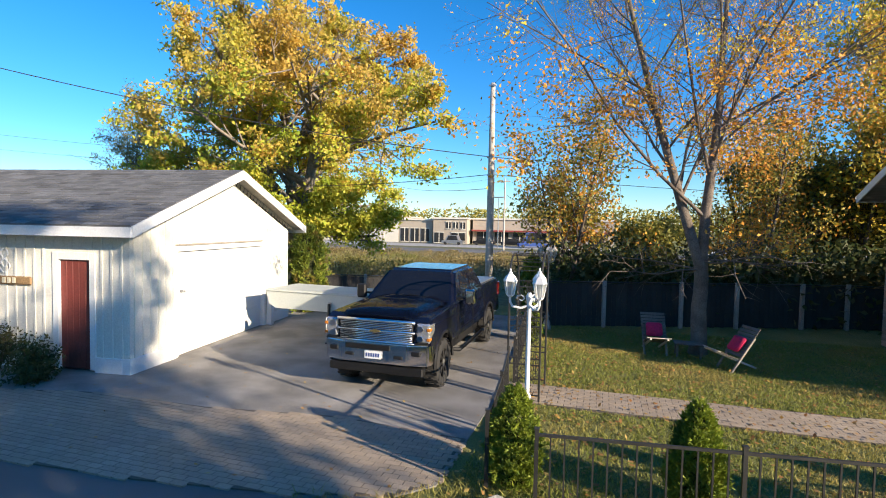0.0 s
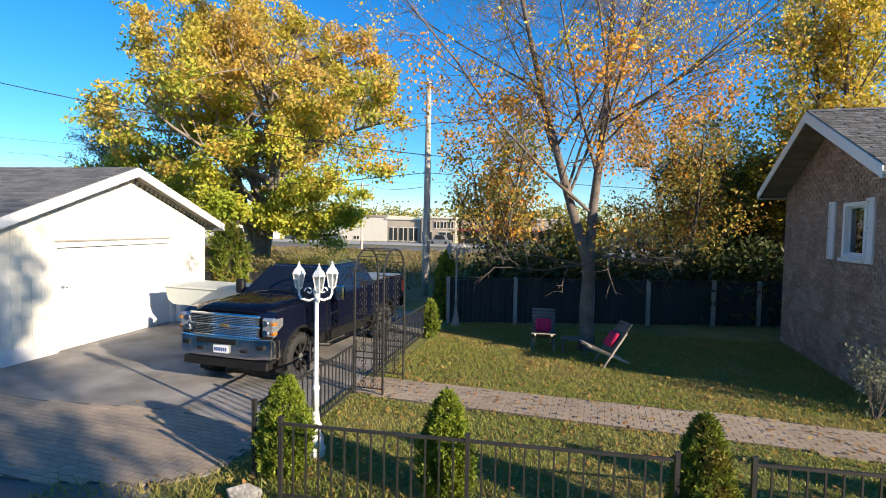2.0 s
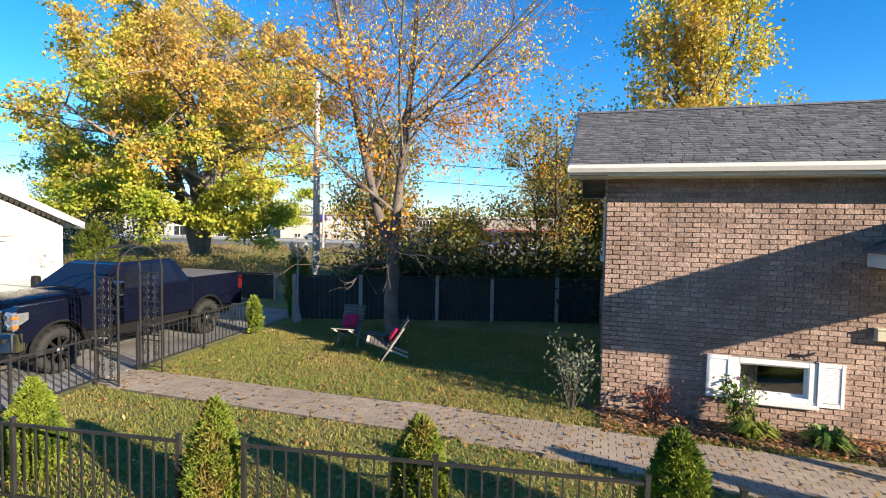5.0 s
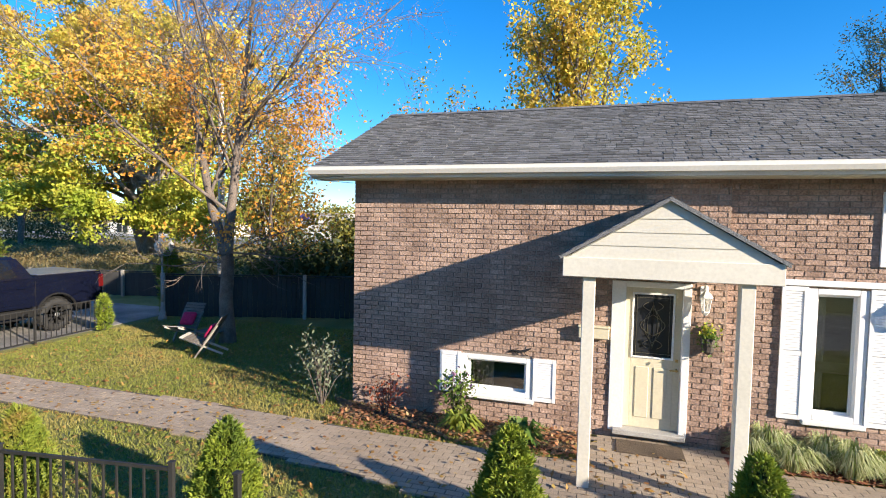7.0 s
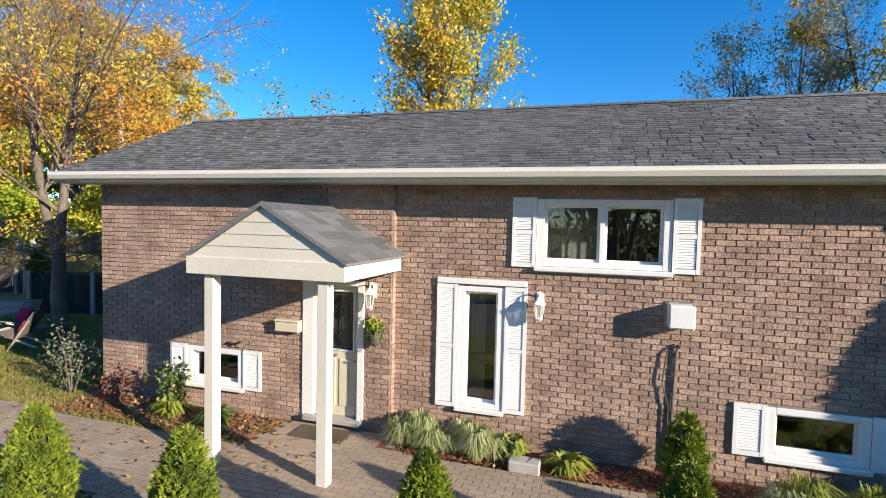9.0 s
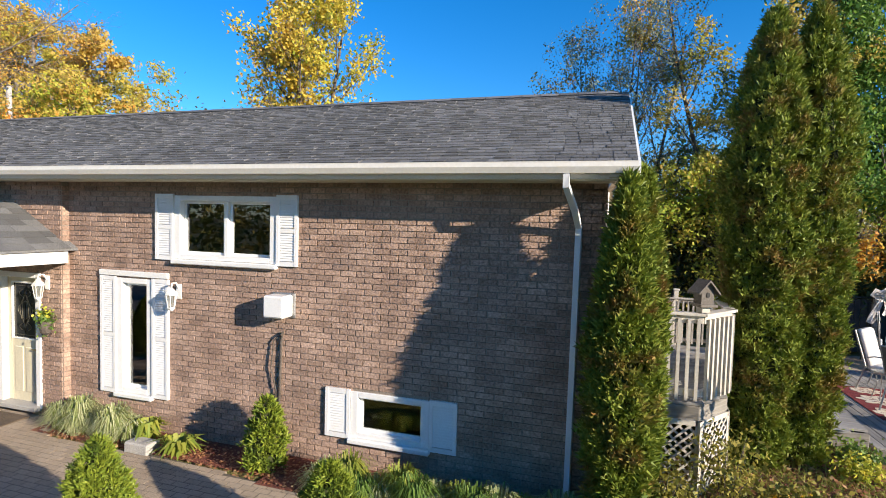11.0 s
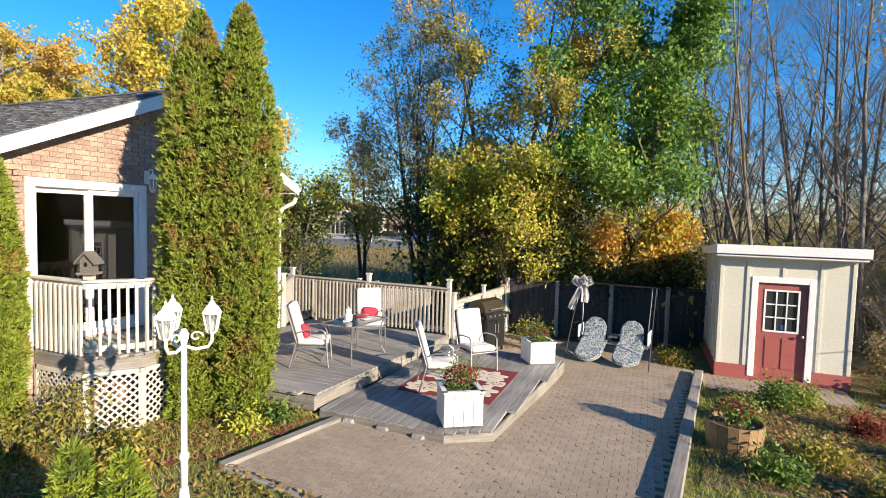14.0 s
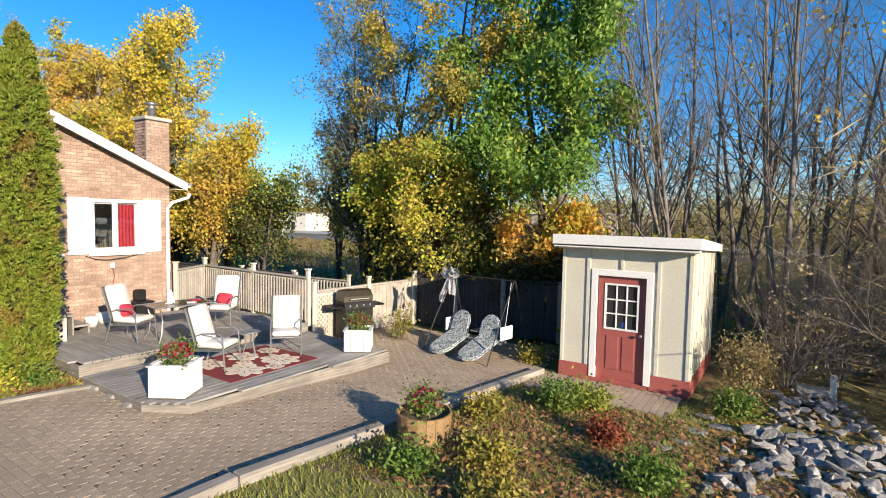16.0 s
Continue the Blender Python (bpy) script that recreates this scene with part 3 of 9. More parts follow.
def paver_places(poly, w, d, z, along_y=False, wob=0.0016):
    rng = random.Random(4)
    xs, ys = [p[0] for p in poly], [p[1] for p in poly]
    res, j = [], 0
    a, b = (d, w) if along_y else (w, d)
    if along_y:
        x = min(xs)
        while x < max(xs):
            y = min(ys) + (b / 2 if j % 2 else 0)
            while y < max(ys):
                if inside(poly, x, y):
                    res.append(pose(x, y, z + rise(x, y) + rng.uniform(-wob, wob), rng.uniform(-.3, .3), rng.uniform(-.3, .3), 90 + rng.uniform(-1, 1)))
                y += b
            x += a
            j += 1
    else:
        y = min(ys)
        while y < max(ys):
            x = min(xs) + (a / 2 if j % 2 else 0)
            while x < max(xs):
                if inside(poly, x, y):
                    res.append(pose(x, y, z + rise(x, y) + rng.uniform(-wob, wob), rng.uniform(-.3, .3), rng.uniform(-.3, .3), rng.uniform(-1, 1)))
                x += a
            y += b
            j += 1
    return res


# ---- ground, road, drive, paths ----
def fall(y):
    """The field drops gently towards the far road."""
    return -1.1 * min(1.0, max(0.0, (y - 18.5) / 76.5))


def lift(x, y):
    """The garden beside the bungalow stands a little higher and slopes down to the shed."""
    def ease(v):
        v = np.clip(v, 0.0, 1.0)
        return v * v * (3 - 2 * v)
    x, y = np.asarray(x, float), np.asarray(y, float)
    tilt = np.clip(0.20 - 0.032 * (y - 13) - 0.02 * (x - 26.5), -0.06, 0.25)
    return tilt * ease((x - 19.5) / 4) * ease((y - 8) / 3) * (1 - ease((y - 19.5) / 3)) * (1 - ease((x - 40) / 10))


def rise(x, y):
    return float(lift(x, y))


def tilted(ob):
    """Lays a flat slab of the setting on the sloping garden."""
    for v in ob.data.vertices:
        v.co.z += rise(v.co.x, v.co.y)
    return ob


bm = bmesh.new()
xs = [-900, -60] + [19.5 + 0.5 * i for i in range(63)] + [60, 900]
ys = [-900, -25] + [4.5 + 0.5 * i for i in range(38)] + [95, 1200]
grid = [[bm.verts.new((x, y, fall(y) + rise(x, y))) for x in xs] for y in ys]
for j in range(len(ys) - 1):
    for i in range(len(xs) - 1):
        f = bm.faces.new((grid[j][i], grid[j][i + 1], grid[j + 1][i + 1], grid[j + 1][i]))
        f.material_index = 0 if -60 <= xs[i] < 60 and -25 <= ys[j] < 18.5 else 1
ground = part("ground", bm, GRASS)
ground.data.materials.append(FIELD)
tagged(ground, "autumn lawn running into a dry field", "ground", kind="structure")

road = tagged(part("road", slab([(-60, -3.4), (60, -3.4), (60, 3.2), (-1.2, 3.7), (-2.0, 4.9), (-3.1, 4.9), (-4.8, 4.6), (-6.7, 4.45), (-12.5, 4.15), (-60, 3.2)], -0.05, 0.008), ROADMAT), "worn grey asphalt street beside the drive", "road", kind="structure")
DRIVE = [(-13.5, 3.85), (-6.7, 4.3), (-4.8, 4.45), (-3.1, 4.7), (-2.0, 4.95), (-1.65, 5.3), (-1.6, 8.6), (-1.95, 13.3), (-2.1, 16.4), (-12, 16.4), (-13.5, 7.0)]
drive = tagged(part("driveway", slab(DRIVE, -0.05, 0.016), ASPHALT), "dark patched asphalt driveway with a paved apron", "driveway", kind="structure")
APRON = [(-13.2, 3.72), (-6.7, 4.19), (-4.83, 4.33), (-3.11, 4.61), (-2.0, 4.95), (-1.7, 5.3), (-1.65, 6.6), (-3.65, 6.74), (-5.73, 6.4), (-7.9, 6.34), (-9.45, 5.94), (-13.2, 5.5)]
apron = tagged(part("apron", slab(APRON, -0.05, 0.0264), JOINT), "worn concrete paver apron across the driveway", "paving", kind="structure")
lay("paver", block(0.189, 0.0925, 0.03, 0.0006), BOXF, paver_places(APRON, 0.2, 0.1, 0.014), PAVER, apron, lambda p: p.x > -4.4)

PATH = [(-1.5, 8.45), (-0.4, 8.3), (4.8, 8.35), (8.7, 7.95), (10.4, 7.5), (15.2, 8.5), (17.6, 9.2), (17.0, 9.62), (14.9, 9.8), (12.9, 9.7), (12.4, 10.2), (10.9, 10.2), (10.7, 9.3), (9.0, 9.2), (4.8, 9.42), (-0.8, 9.3), (-1.5, 9.3)]
path = tagged(part("path", slab(PATH, -0.05, 0.0264), JOINT), "grey-brown paver garden path to the front door", "path", kind="structure")
lay("paver", block(0.189, 0.0925, 0.03, 0.0006), BOXF, paver_places(PATH, 0.2, 0.1, 0.014), PAVER, path, lambda p: 9.5 < p.x < 14)

PATIO = [(23.9, 10.92), (25.35, 10.72), (26.7, 10.25), (28.3, 9.3), (28.55, 12.2), (29.3, 18.9), (29.0, 20.6), (24.4, 20.4), (24.3, 17.0), (26.6, 17.0), (26.3, 13.3), (25.8, 12.9), (24.25, 12.6)]
patio = tagged(tilted(part("patio", gridded(slab(PATIO, -0.05, 0.0258)), JOINT)), "grey-brown paver patio round the deck", "patio", kind="structure")
lay("paver", block(0.192, 0.0945, 0.03, 0.0006), BOXF, paver_places(PATIO, 0.2, 0.1, 0.014), PAVER, patio, lambda p: 26 < p.x < 29 and p.y < 15)
PAD = [(29.5, 17.6), (31.95, 17.65), (32.1, 18.85), (29.5, 18.85)]
pad = tagged(tilted(part("shed_pad", gridded(slab(PAD, -0.05, 0.0258)), JOINT)), "small paver apron before the garden shed", "paving", kind="structure")
lay("paver", block(0.218, 0.106, 0.03, 0.0008), BOXF, paver_places(PAD, 0.225, 0.113, 0.014, True), PAVER, pad, lambda p: True)

# planting beds
def sheet(poly, z, cell=0.2):
    """Small faces inside an outline, free to follow the slope."""
    bm, corner = bmesh.new(), {}
    xs, ys = [p[0] for p in poly], [p[1] for p in poly]
    for i in range(int((max(xs) - min(xs)) / cell) + 1):
        for j in range(int((max(ys) - min(ys)) / cell) + 1):
            x, y = min(xs) + i * cell, min(ys) + j * cell
            if inside(poly, x + cell / 2, y + cell / 2):
                q = []
                for a, b in ((i, j), (i + 1, j), (i + 1, j + 1), (i, j + 1)):
                    if (a, b) not in corner:
                        corner[(a, b)] = bm.verts.new((min(xs) + a * cell, min(ys) + b * cell, z))
                    q.append(corner[(a, b)])
                bm.faces.new(q)
    return bm


BED1 = [(6.6, 10.4), (7.2, 9.65), (10.6, 9.5), (10.7, 10.2), (7.0, 10.28)]
tagged(part("flower_bed", slab(BED1, -0.05, 0.03), SOIL), "narrow soil bed with fallen red leaves by the wall", "flower bed", kind="structure")
BED2 = [(12.5, 9.8), (15.0, 9.85), (17.1, 9.65), (17.7, 9.2), (20.5, 8.6), (22.0, 9.3), (23.7, 11.1), (24.0, 12.9), (21.9, 12.4), (20.4, 10.4), (12.5, 10.4)]
tagged(tilted(part("flower_bed", sheet(BED2, 0.03), MULCH)), "mulched flower bed along the brick wall", "flower bed", kind="structure")
BED3 = [(29.0, 13.0), (31.5, 13.6), (35.5, 13.6), (35.5, 17.0), (32.2, 17.6), (29.7, 17.55)]
tagged(tilted(part("flower_bed", slab(BED3, -0.05, 0.03), SOIL)), "leaf-strewn garden bed before the shed", "flower bed", kind="structure")


def kerb(name, pts, w, h, label):
    """Squared timbers laid end to end, each a part."""
    t = thing(name, label, "kerb", kind="structure")
    for a, b in zip(pts, pts[1:]):
        a, b = Vector((*a, 0)), Vector((*b, 0))
        n = max(1, round((b - a).length / 2.4))
        an = math.degrees(math.atan2(b.y - a.y, b.x - a.x))
        for i in range(n):
            p, q = a.lerp(b, i / n), a.lerp(b, (i + 1) / n)
            L = (q - p).length - 0.012
            o = part("timber", box(bmesh.new(), (0, -w / 2, -0.03), (L, w / 2, h), 0.012), GREYWOOD, t)
            o.matrix_basis = pose(p.x, p.y, rise(p.x, p.y), 0, -math.degrees(math.atan2(rise(q.x, q.y) - rise(p.x, p.y), (q - p).length)), an)
    return t


kerb("patio_kerb", [(24.28, 12.6), (23.86, 10.82)], 0.14, 0.075, "weathered timber kerb edging the patio")
kerb("patio_edging", [(23.86, 10.86), (25.35, 10.66), (26.7, 10.19), (28.2, 9.28)], 0.07, 0.045, "flush grey timber edging of the patio")
kerb("patio_kerb", [(28.35, 9.2), (28.65, 12.2), (29.42, 18.7)], 0.17, 0.13, "weathered timber kerb edging the patio")

# ---- house ----
WX0, WX1, STEP = 7.0, 20.4, 12.5
YL, YR, YB = 10.30, 10.42, 16.0
RIDGE_Y, RIDGE_Z, EAVE_Y, EAVE_Z = 13.1, 5.33, 9.9, 3.875
SLOPE = (RIDGE_Z - EAVE_Z) / (RIDGE_Y - EAVE_Y)


def under_roof(y):
    return RIDGE_Z - abs(y - RIDGE_Y) * SLOPE - 0.16


def solid_wall(u0, u1, z0, z1, holes):
    """The cells of a wall that are not openings."""
    us = sorted({u0, u1, *[h[0] for h in holes], *[h[1] for h in holes]})
    zs = sorted({z0, z1, *[h[2] for h in holes], *[h[3] for h in holes]})
    for a, b in zip(us, us[1:]):
        for c, d in zip(zs, zs[1:]):
            if not any(h[0] <= a and b <= h[1] and h[2] <= c and d <= h[3] for h in holes):
                yield a, b, c, d


BW, BH = 0.228, 0.0755


def brick_rows(u0, u1, z0, z1, holes, top=None, seed=1):
    """Middles and lengths of bricks in running bond between u0 and u1, cut at the openings and under a sloping top."""
    rng = random.Random(seed)
    row, z = 0, z0
    while z + BH <= z1 + 1e-6:
        zc = z + BH / 2
        spans = [(u0, u1)]
        if top:
            spans = [s for s in [top(z + BH)] if s and s[1] > s[0]]
            spans = [(max(u0, a), min(u1, b)) for a, b in spans]
        for h in holes:
            if h[2] < z + BH * 0.6 and h[3] > z + BH * 0.4:
                spans = [s for a, b in spans for s in ((a, min(b, h[0])), (max(a, h[1]), b)) if s[1] - s[0] > 0.01]
        for a, b in spans:
            k = math.floor((a - u0) / BW) - 1
            while True:
                p = u0 + k * BW + (BW / 2 if row % 2 else 0)
                if p >= b:
                    break
                lo, hi = max(p, a), min(p + BW, b)
                if hi - lo > 0.03:
                    yield (lo + hi) / 2, zc, hi - lo - 0.019, rng.uniform(-0.0025, 0.0025)
                k += 1
        z += BH
        row += 1


front_holes = [(8.88, 9.93, 0.42, 1.02), (11.1, 12.03, 0.12, 2.23), (13.5, 14.11, 0.55, 2.29), (14.57, 16.2, 2.6, 3.5), (17.39, 18.4, 0.42, 1.02)]
east_holes = [(10.85, 12.55, 1.3, 3.55), (14.2, 15.3, 2.15, 3.38)]
west_holes = [(11.72, 12.62, 2.36, 3.42)]
bm = bmesh.new()
for a, b, c, d in solid_wall(WX0, STEP, 0, 3.70, front_holes[:2]):
    box(bm, (a, YL, c), (b, YL + 0.3, d))
for a, b, c, d in solid_wall(STEP, WX1, 0, 3.70, front_holes[2:]):
    box(bm, (a, YR, c), (b, YR + 0.3, d))
wall_s = tagged(part("wall_south", bm, MORTAR), "brown brick front wall of the bungalow", "wall", kind="structure")
BRICKT = block(1.0, BH - 0.012, 0.026, 0.0)


def brick_m(u, z, L, off, facing):
    """The block's top looks out of the wall."""
    if facing == "s":
        return Matrix.Translation((u, -off, z)) @ Matrix(((1, 0, 0, 0), (0, 0, -1, 0), (0, 1, 0, 0), (0, 0, 0, 1))) @ Matrix.Diagonal((L, 1, 1, 1))
    sgn = 1 if facing == "e" else -1
    return Matrix.Translation((off * sgn, u, z)) @ Matrix(((0, 0, sgn, 0), (sgn, 0, 0, 0), (0, 1, 0, 0), (0, 0, 0, 1))) @ Matrix.Diagonal((L, 1, 1, 1))


pl = [Matrix.Translation((0, YL, 0)) @ brick_m(u, z, L, o, "s") for u, z, L, o in brick_rows(WX0 - 0.011, STEP, 0.0, 3.72, front_holes[:2])]
pl += [Matrix.Translation((0, YR, 0)) @ brick_m(u, z, L, o, "s") for u, z, L, o in brick_rows(STEP, WX1 + 0.011, 0.0, 3.72, front_holes[2:], seed=2)]
# the short return where the wall steps back
pl += [Matrix.Translation((STEP, 0, 0)) @ brick_m(YR - 0.066, 0.0372 + i * BH, 0.105, 0.0, "e") for i in range(48)]
lay("brick", BRICKT, BOXF, pl, BRICK, wall_s, lambda p: 14.6 < p.x < 16.9 and 1.1 < p.z < 2.5)


def gable(name, x, facing, holes, label, seed):
    bm = bmesh.new()
    x2 = x - 0.3 if facing == "e" else x + 0.3
    for a, b, c, d in solid_wall(YL if facing == "w" else YR, YB, 0, 3.55, holes):
        box(bm, (x, a, c), (x2, b, d))
    y0 = YL if facing == "w" else YR
    prism(bm, [(y0, 3.55), (YB, 3.55), (YB, under_roof(YB)), (RIDGE_Y, under_roof(RIDGE_Y)), (y0, under_roof(y0))], "x", x, x2)
    w = tagged(part(name, bm, MORTAR), label, "wall", kind="structure")

    def top(z):
        half = (RIDGE_Z - 0.17 - z) / SLOPE
        return (max(y0, RIDGE_Y - half), min(YB, RIDGE_Y + half)) if half > 0 else None
    p = [Matrix.Translation((x, 0, 0)) @ brick_m(u, z, L, o, facing) for u, z, L, o in brick_rows(y0, YB, 0.0, 5.1, holes, top, seed)]
    lay("brick", BRICKT, BOXF, p, BRICK, w, lambda q: facing == "e" and q.z > 2.6 and q.y > 13)
    return w


gable("wall_east", WX1, "e", east_holes, "sunlit brown brick gable wall beside the deck", 3)
gable("wall_west", WX0, "w", west_holes, "shaded brown brick gable wall beside the lawn", 4)
tagged(part("wall_north", boxes(((WX0 + 0.3, YB - 0.25, 0), (WX1 - 0.3, YB - 0.003, 3.55))), MORTAR), "plain brick back wall of the bungalow", "wall", kind="structure")
tagged(part("floor", boxes(((WX0 + 0.3, YR + 0.3, 1.1), (WX1 - 0.3, YB - 0.25, 1.25))), GREYWOOD), "brown wooden floor inside the bungalow", "floor", kind="structure")
tagged(part("ceiling", boxes(((WX0 + 0.3, YR + 0.3, 3.56), (WX1 - 0.3, YB - 0.25, 3.6))), DARKROOM), "plain ceiling inside the bungalow", "ceiling", kind="structure")
for x in (12.6, 16.9):
    tagged(part("wall_inside", boxes(((x, YR + 0.3, 1.25), (x + 0.1, YB - 0.25, 3.56))), DARKROOM), "plain inner wall of the bungalow", "wall", kind="structure")

# roof: a deck, soffits and courses of shingles
X0, X1 = 6.42, 20.68
bm = bmesh.new()
th = 0.10
prism(bm, [(EAVE_Y, EAVE_Z - 0.012), (RIDGE_Y, RIDGE_Z - 0.012), (2 * RIDGE_Y - EAVE_Y, EAVE_Z - 0.012), (2 * RIDGE_Y - EAVE_Y, EAVE_Z - th), (RIDGE_Y, RIDGE_Z - th), (EAVE_Y, EAVE_Z - th)], "x", X0, X1)
roof = tagged(part("roof", bm, SHINGLE), "grey asphalt shingle gable roof of the bungalow", "roof", kind="structure")
ang = math.degrees(math.atan(SLOPE))
SL = math.hypot(RIDGE_Y - EAVE_Y, RIDGE_Z - EAVE_Z)
rng = random.Random(8)
shp = [(-.5, -.5, 0), (.5, -.5, 0), (.5, .5, 0), (-.5, .5, 0), (-.5, -.5, 1), (.5, -.5, 1), (.5, .5, .2), (-.5, .5, .2)]
pl = []
rows = 30
for j in range(rows):
    x = X0 + rng.uniform(0, 0.3)
    s = (j + 0.5) * SL / rows
    first = True
    xa = X0
    while xa < X1 - 0.02:
        w = (x - X0) if first and x - X0 > 0.08 else rng.choice((0.13, 0.15, 0.17, 0.20))
        first = False
        w = min(w, X1 - xa)
        for side in (1, -1):
            y = RIDGE_Y - side * (RIDGE_Y - EAVE_Y - s * math.cos(radians(ang)))
            m = pose(xa + w / 2, y, EAVE_Z + s * math.sin(radians(ang)) - 0.011, 0, 0, 0 if side == 1 else 180) @ pose(0, 0, 0, ang, 0, 0) @ Matrix.Diagonal((w - 0.010, SL / rows + 0.01, rng.choice((0.014, 0.018, 0.026)), 1))
            pl.append(m)
        xa += w
lay("shingle", shp, BOXF, pl, SHINGLE, roof, lambda p: 12 < p.x < 15 and p.y < 12.6 and p.z < 4.9)
bm = bmesh.new()
for i in range(int((X1 - X0) / 0.3)):
    x = X0 + i * 0.3
    prism(bm, [(RIDGE_Y - 0.13, RIDGE_Z - 0.045), (RIDGE_Y, RIDGE_Z + 0.02), (RIDGE_Y + 0.13, RIDGE_Z - 0.045), (RIDGE_Y, RIDGE_Z + 0.005)], "x", x, x + 0.31)
part("ridge_cap", bm, SHINGLE, roof)
for side in (1, -1):
    ey = RIDGE_Y - side * (RIDGE_Y - EAVE_Y)
    o = part("gutter", prism(bmesh.new(), [(0, 0), (-0.10, 0.0), (-0.125, 0.05), (-0.10, 0.10), (-0.115, 0.105), (-0.115, 0.09), (-0.125, 0.05), (-0.10, -0.012), (0, -0.012)], "x", X0, X1), GUTTER, roof, "ivory aluminium gutter")
    o.matrix_basis = pose(0, ey, EAVE_Z - 0.12) if side == 1 else Matrix.Translation((0, ey, EAVE_Z - 0.12)) @ Matrix.Diagonal((1, -1, 1, 1))
    part("fascia", boxes(((X0, ey + 0.001 * side, EAVE_Z - 0.18), (X1, ey + 0.03 * side, EAVE_Z - th)), bevel=0.004), WHITE, roof)
    # ribbed soffit
    bm = bmesh.new()
    ye = YL if side == 1 else YB
    n = 6
    for i in range(n):
        a, b = ey + side * 0.03 + (ye - ey) * i / n * 0.95, ey + side * 0.03 + (ye - ey) * (i + 0.93) / n * 0.95
        box(bm, (X0 + 0.02, a, EAVE_Z - 0.195), (X1 - 0.02, b, EAVE_Z - 0.18))
    part("soffit", bm, CREAM, roof)
for x, sg in ((X0, -1), (X1, 1)):
    for side in (1, -1):
        ey = RIDGE_Y - side * (RIDGE_Y - EAVE_Y - 0.0)
        part("rake_board", prism(bmesh.new(), [(ey, EAVE_Z - 0.02), (RIDGE_Y, RIDGE_Z - 0.02), (RIDGE_Y, RIDGE_Z - 0.235), (ey, EAVE_Z - 0.215)], "x", x, x + sg * 0.025), WHITE, roof)
        xi = WX0 if sg < 0 else WX1
        yy0, yy1 = ey, RIDGE_Y
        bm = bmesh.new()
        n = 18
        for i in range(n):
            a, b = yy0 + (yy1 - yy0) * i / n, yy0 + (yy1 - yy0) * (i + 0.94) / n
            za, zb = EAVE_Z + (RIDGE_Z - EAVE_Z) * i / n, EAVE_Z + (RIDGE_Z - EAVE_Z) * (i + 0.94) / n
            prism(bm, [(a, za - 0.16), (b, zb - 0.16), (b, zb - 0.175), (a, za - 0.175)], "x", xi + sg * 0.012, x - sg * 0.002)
        # grey on the west rake: that gable's shade is put into the soffit colour
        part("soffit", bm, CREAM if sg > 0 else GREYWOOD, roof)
# downspouts
for nm, pts in (("front", [(20.0, 9.82, 3.74), (20.0, 9.84, 3.62), (20.08, 10.15, 3.38), (20.12, 10.33, 3.2), (20.12, 10.33, 3.0), (20.1, 10.33, 0.15), (20.1, 10.1, 0.08)]), ("back", [(20.46, 16.5, 3.6), (20.46, 16.45, 3.5), (20.47, 16.02, 3.35), (20.47, 15.9, 3.2), (20.47, 15.9, 0.6)])):
    part("downspout", pipe(bmesh.new(), pts, 0.045, 4), VINYL, roof, "white metal downspout")

# chimney
ch = thing("chimney", "square brick chimney with a steel flue cap", "chimney", pose(19.05, 16.28, 0))
cz0 = 3.0
part("stack", boxes(((-0.3, -0.3, 0.0), (0.3, 0.3, 5.55))), MORTAR, ch)
pl = []
for j in range(33):
    z = cz0 + 0.04 + j * BH
    for s in (0, 1):
        for u in (-0.2, 0.0, 0.2):
            sh = 0.1 if j % 2 else 0
            L = 0.19
            uu = min(max(u + sh, -0.2), 0.2)
            pl.append(Matrix.Translation((0, -0.3, 0)) @ brick_m(uu, z, L, 0, "s"))
            pl.append(Matrix.Translation((0.3, 0, 0)) @ brick_m(uu, z, L, 0, "e"))
            pl.append(Matrix.Translation((-0.3, 0, 0)) @ brick_m(uu, z, L, 0, "w"))
        break
lay("brick", BRICKT, BOXF, pl, BRICK, ch, lambda p: True)
part("cap", boxes(((-0.36, -0.36, 5.53), (0.36, 0.36, 5.62)), bevel=0.01), CONCRETE, ch)
part("flue", lathe(bmesh.new(), [(0.10, 5.6), (0.10, 5.85), (0.13, 5.87), (0.13, 5.9), (0.08, 5.91), (0.08, 5.96), (0.17, 5.98), (0.15, 6.03), (0.03, 6.06)], 14), STEEL, ch, smooth=True)


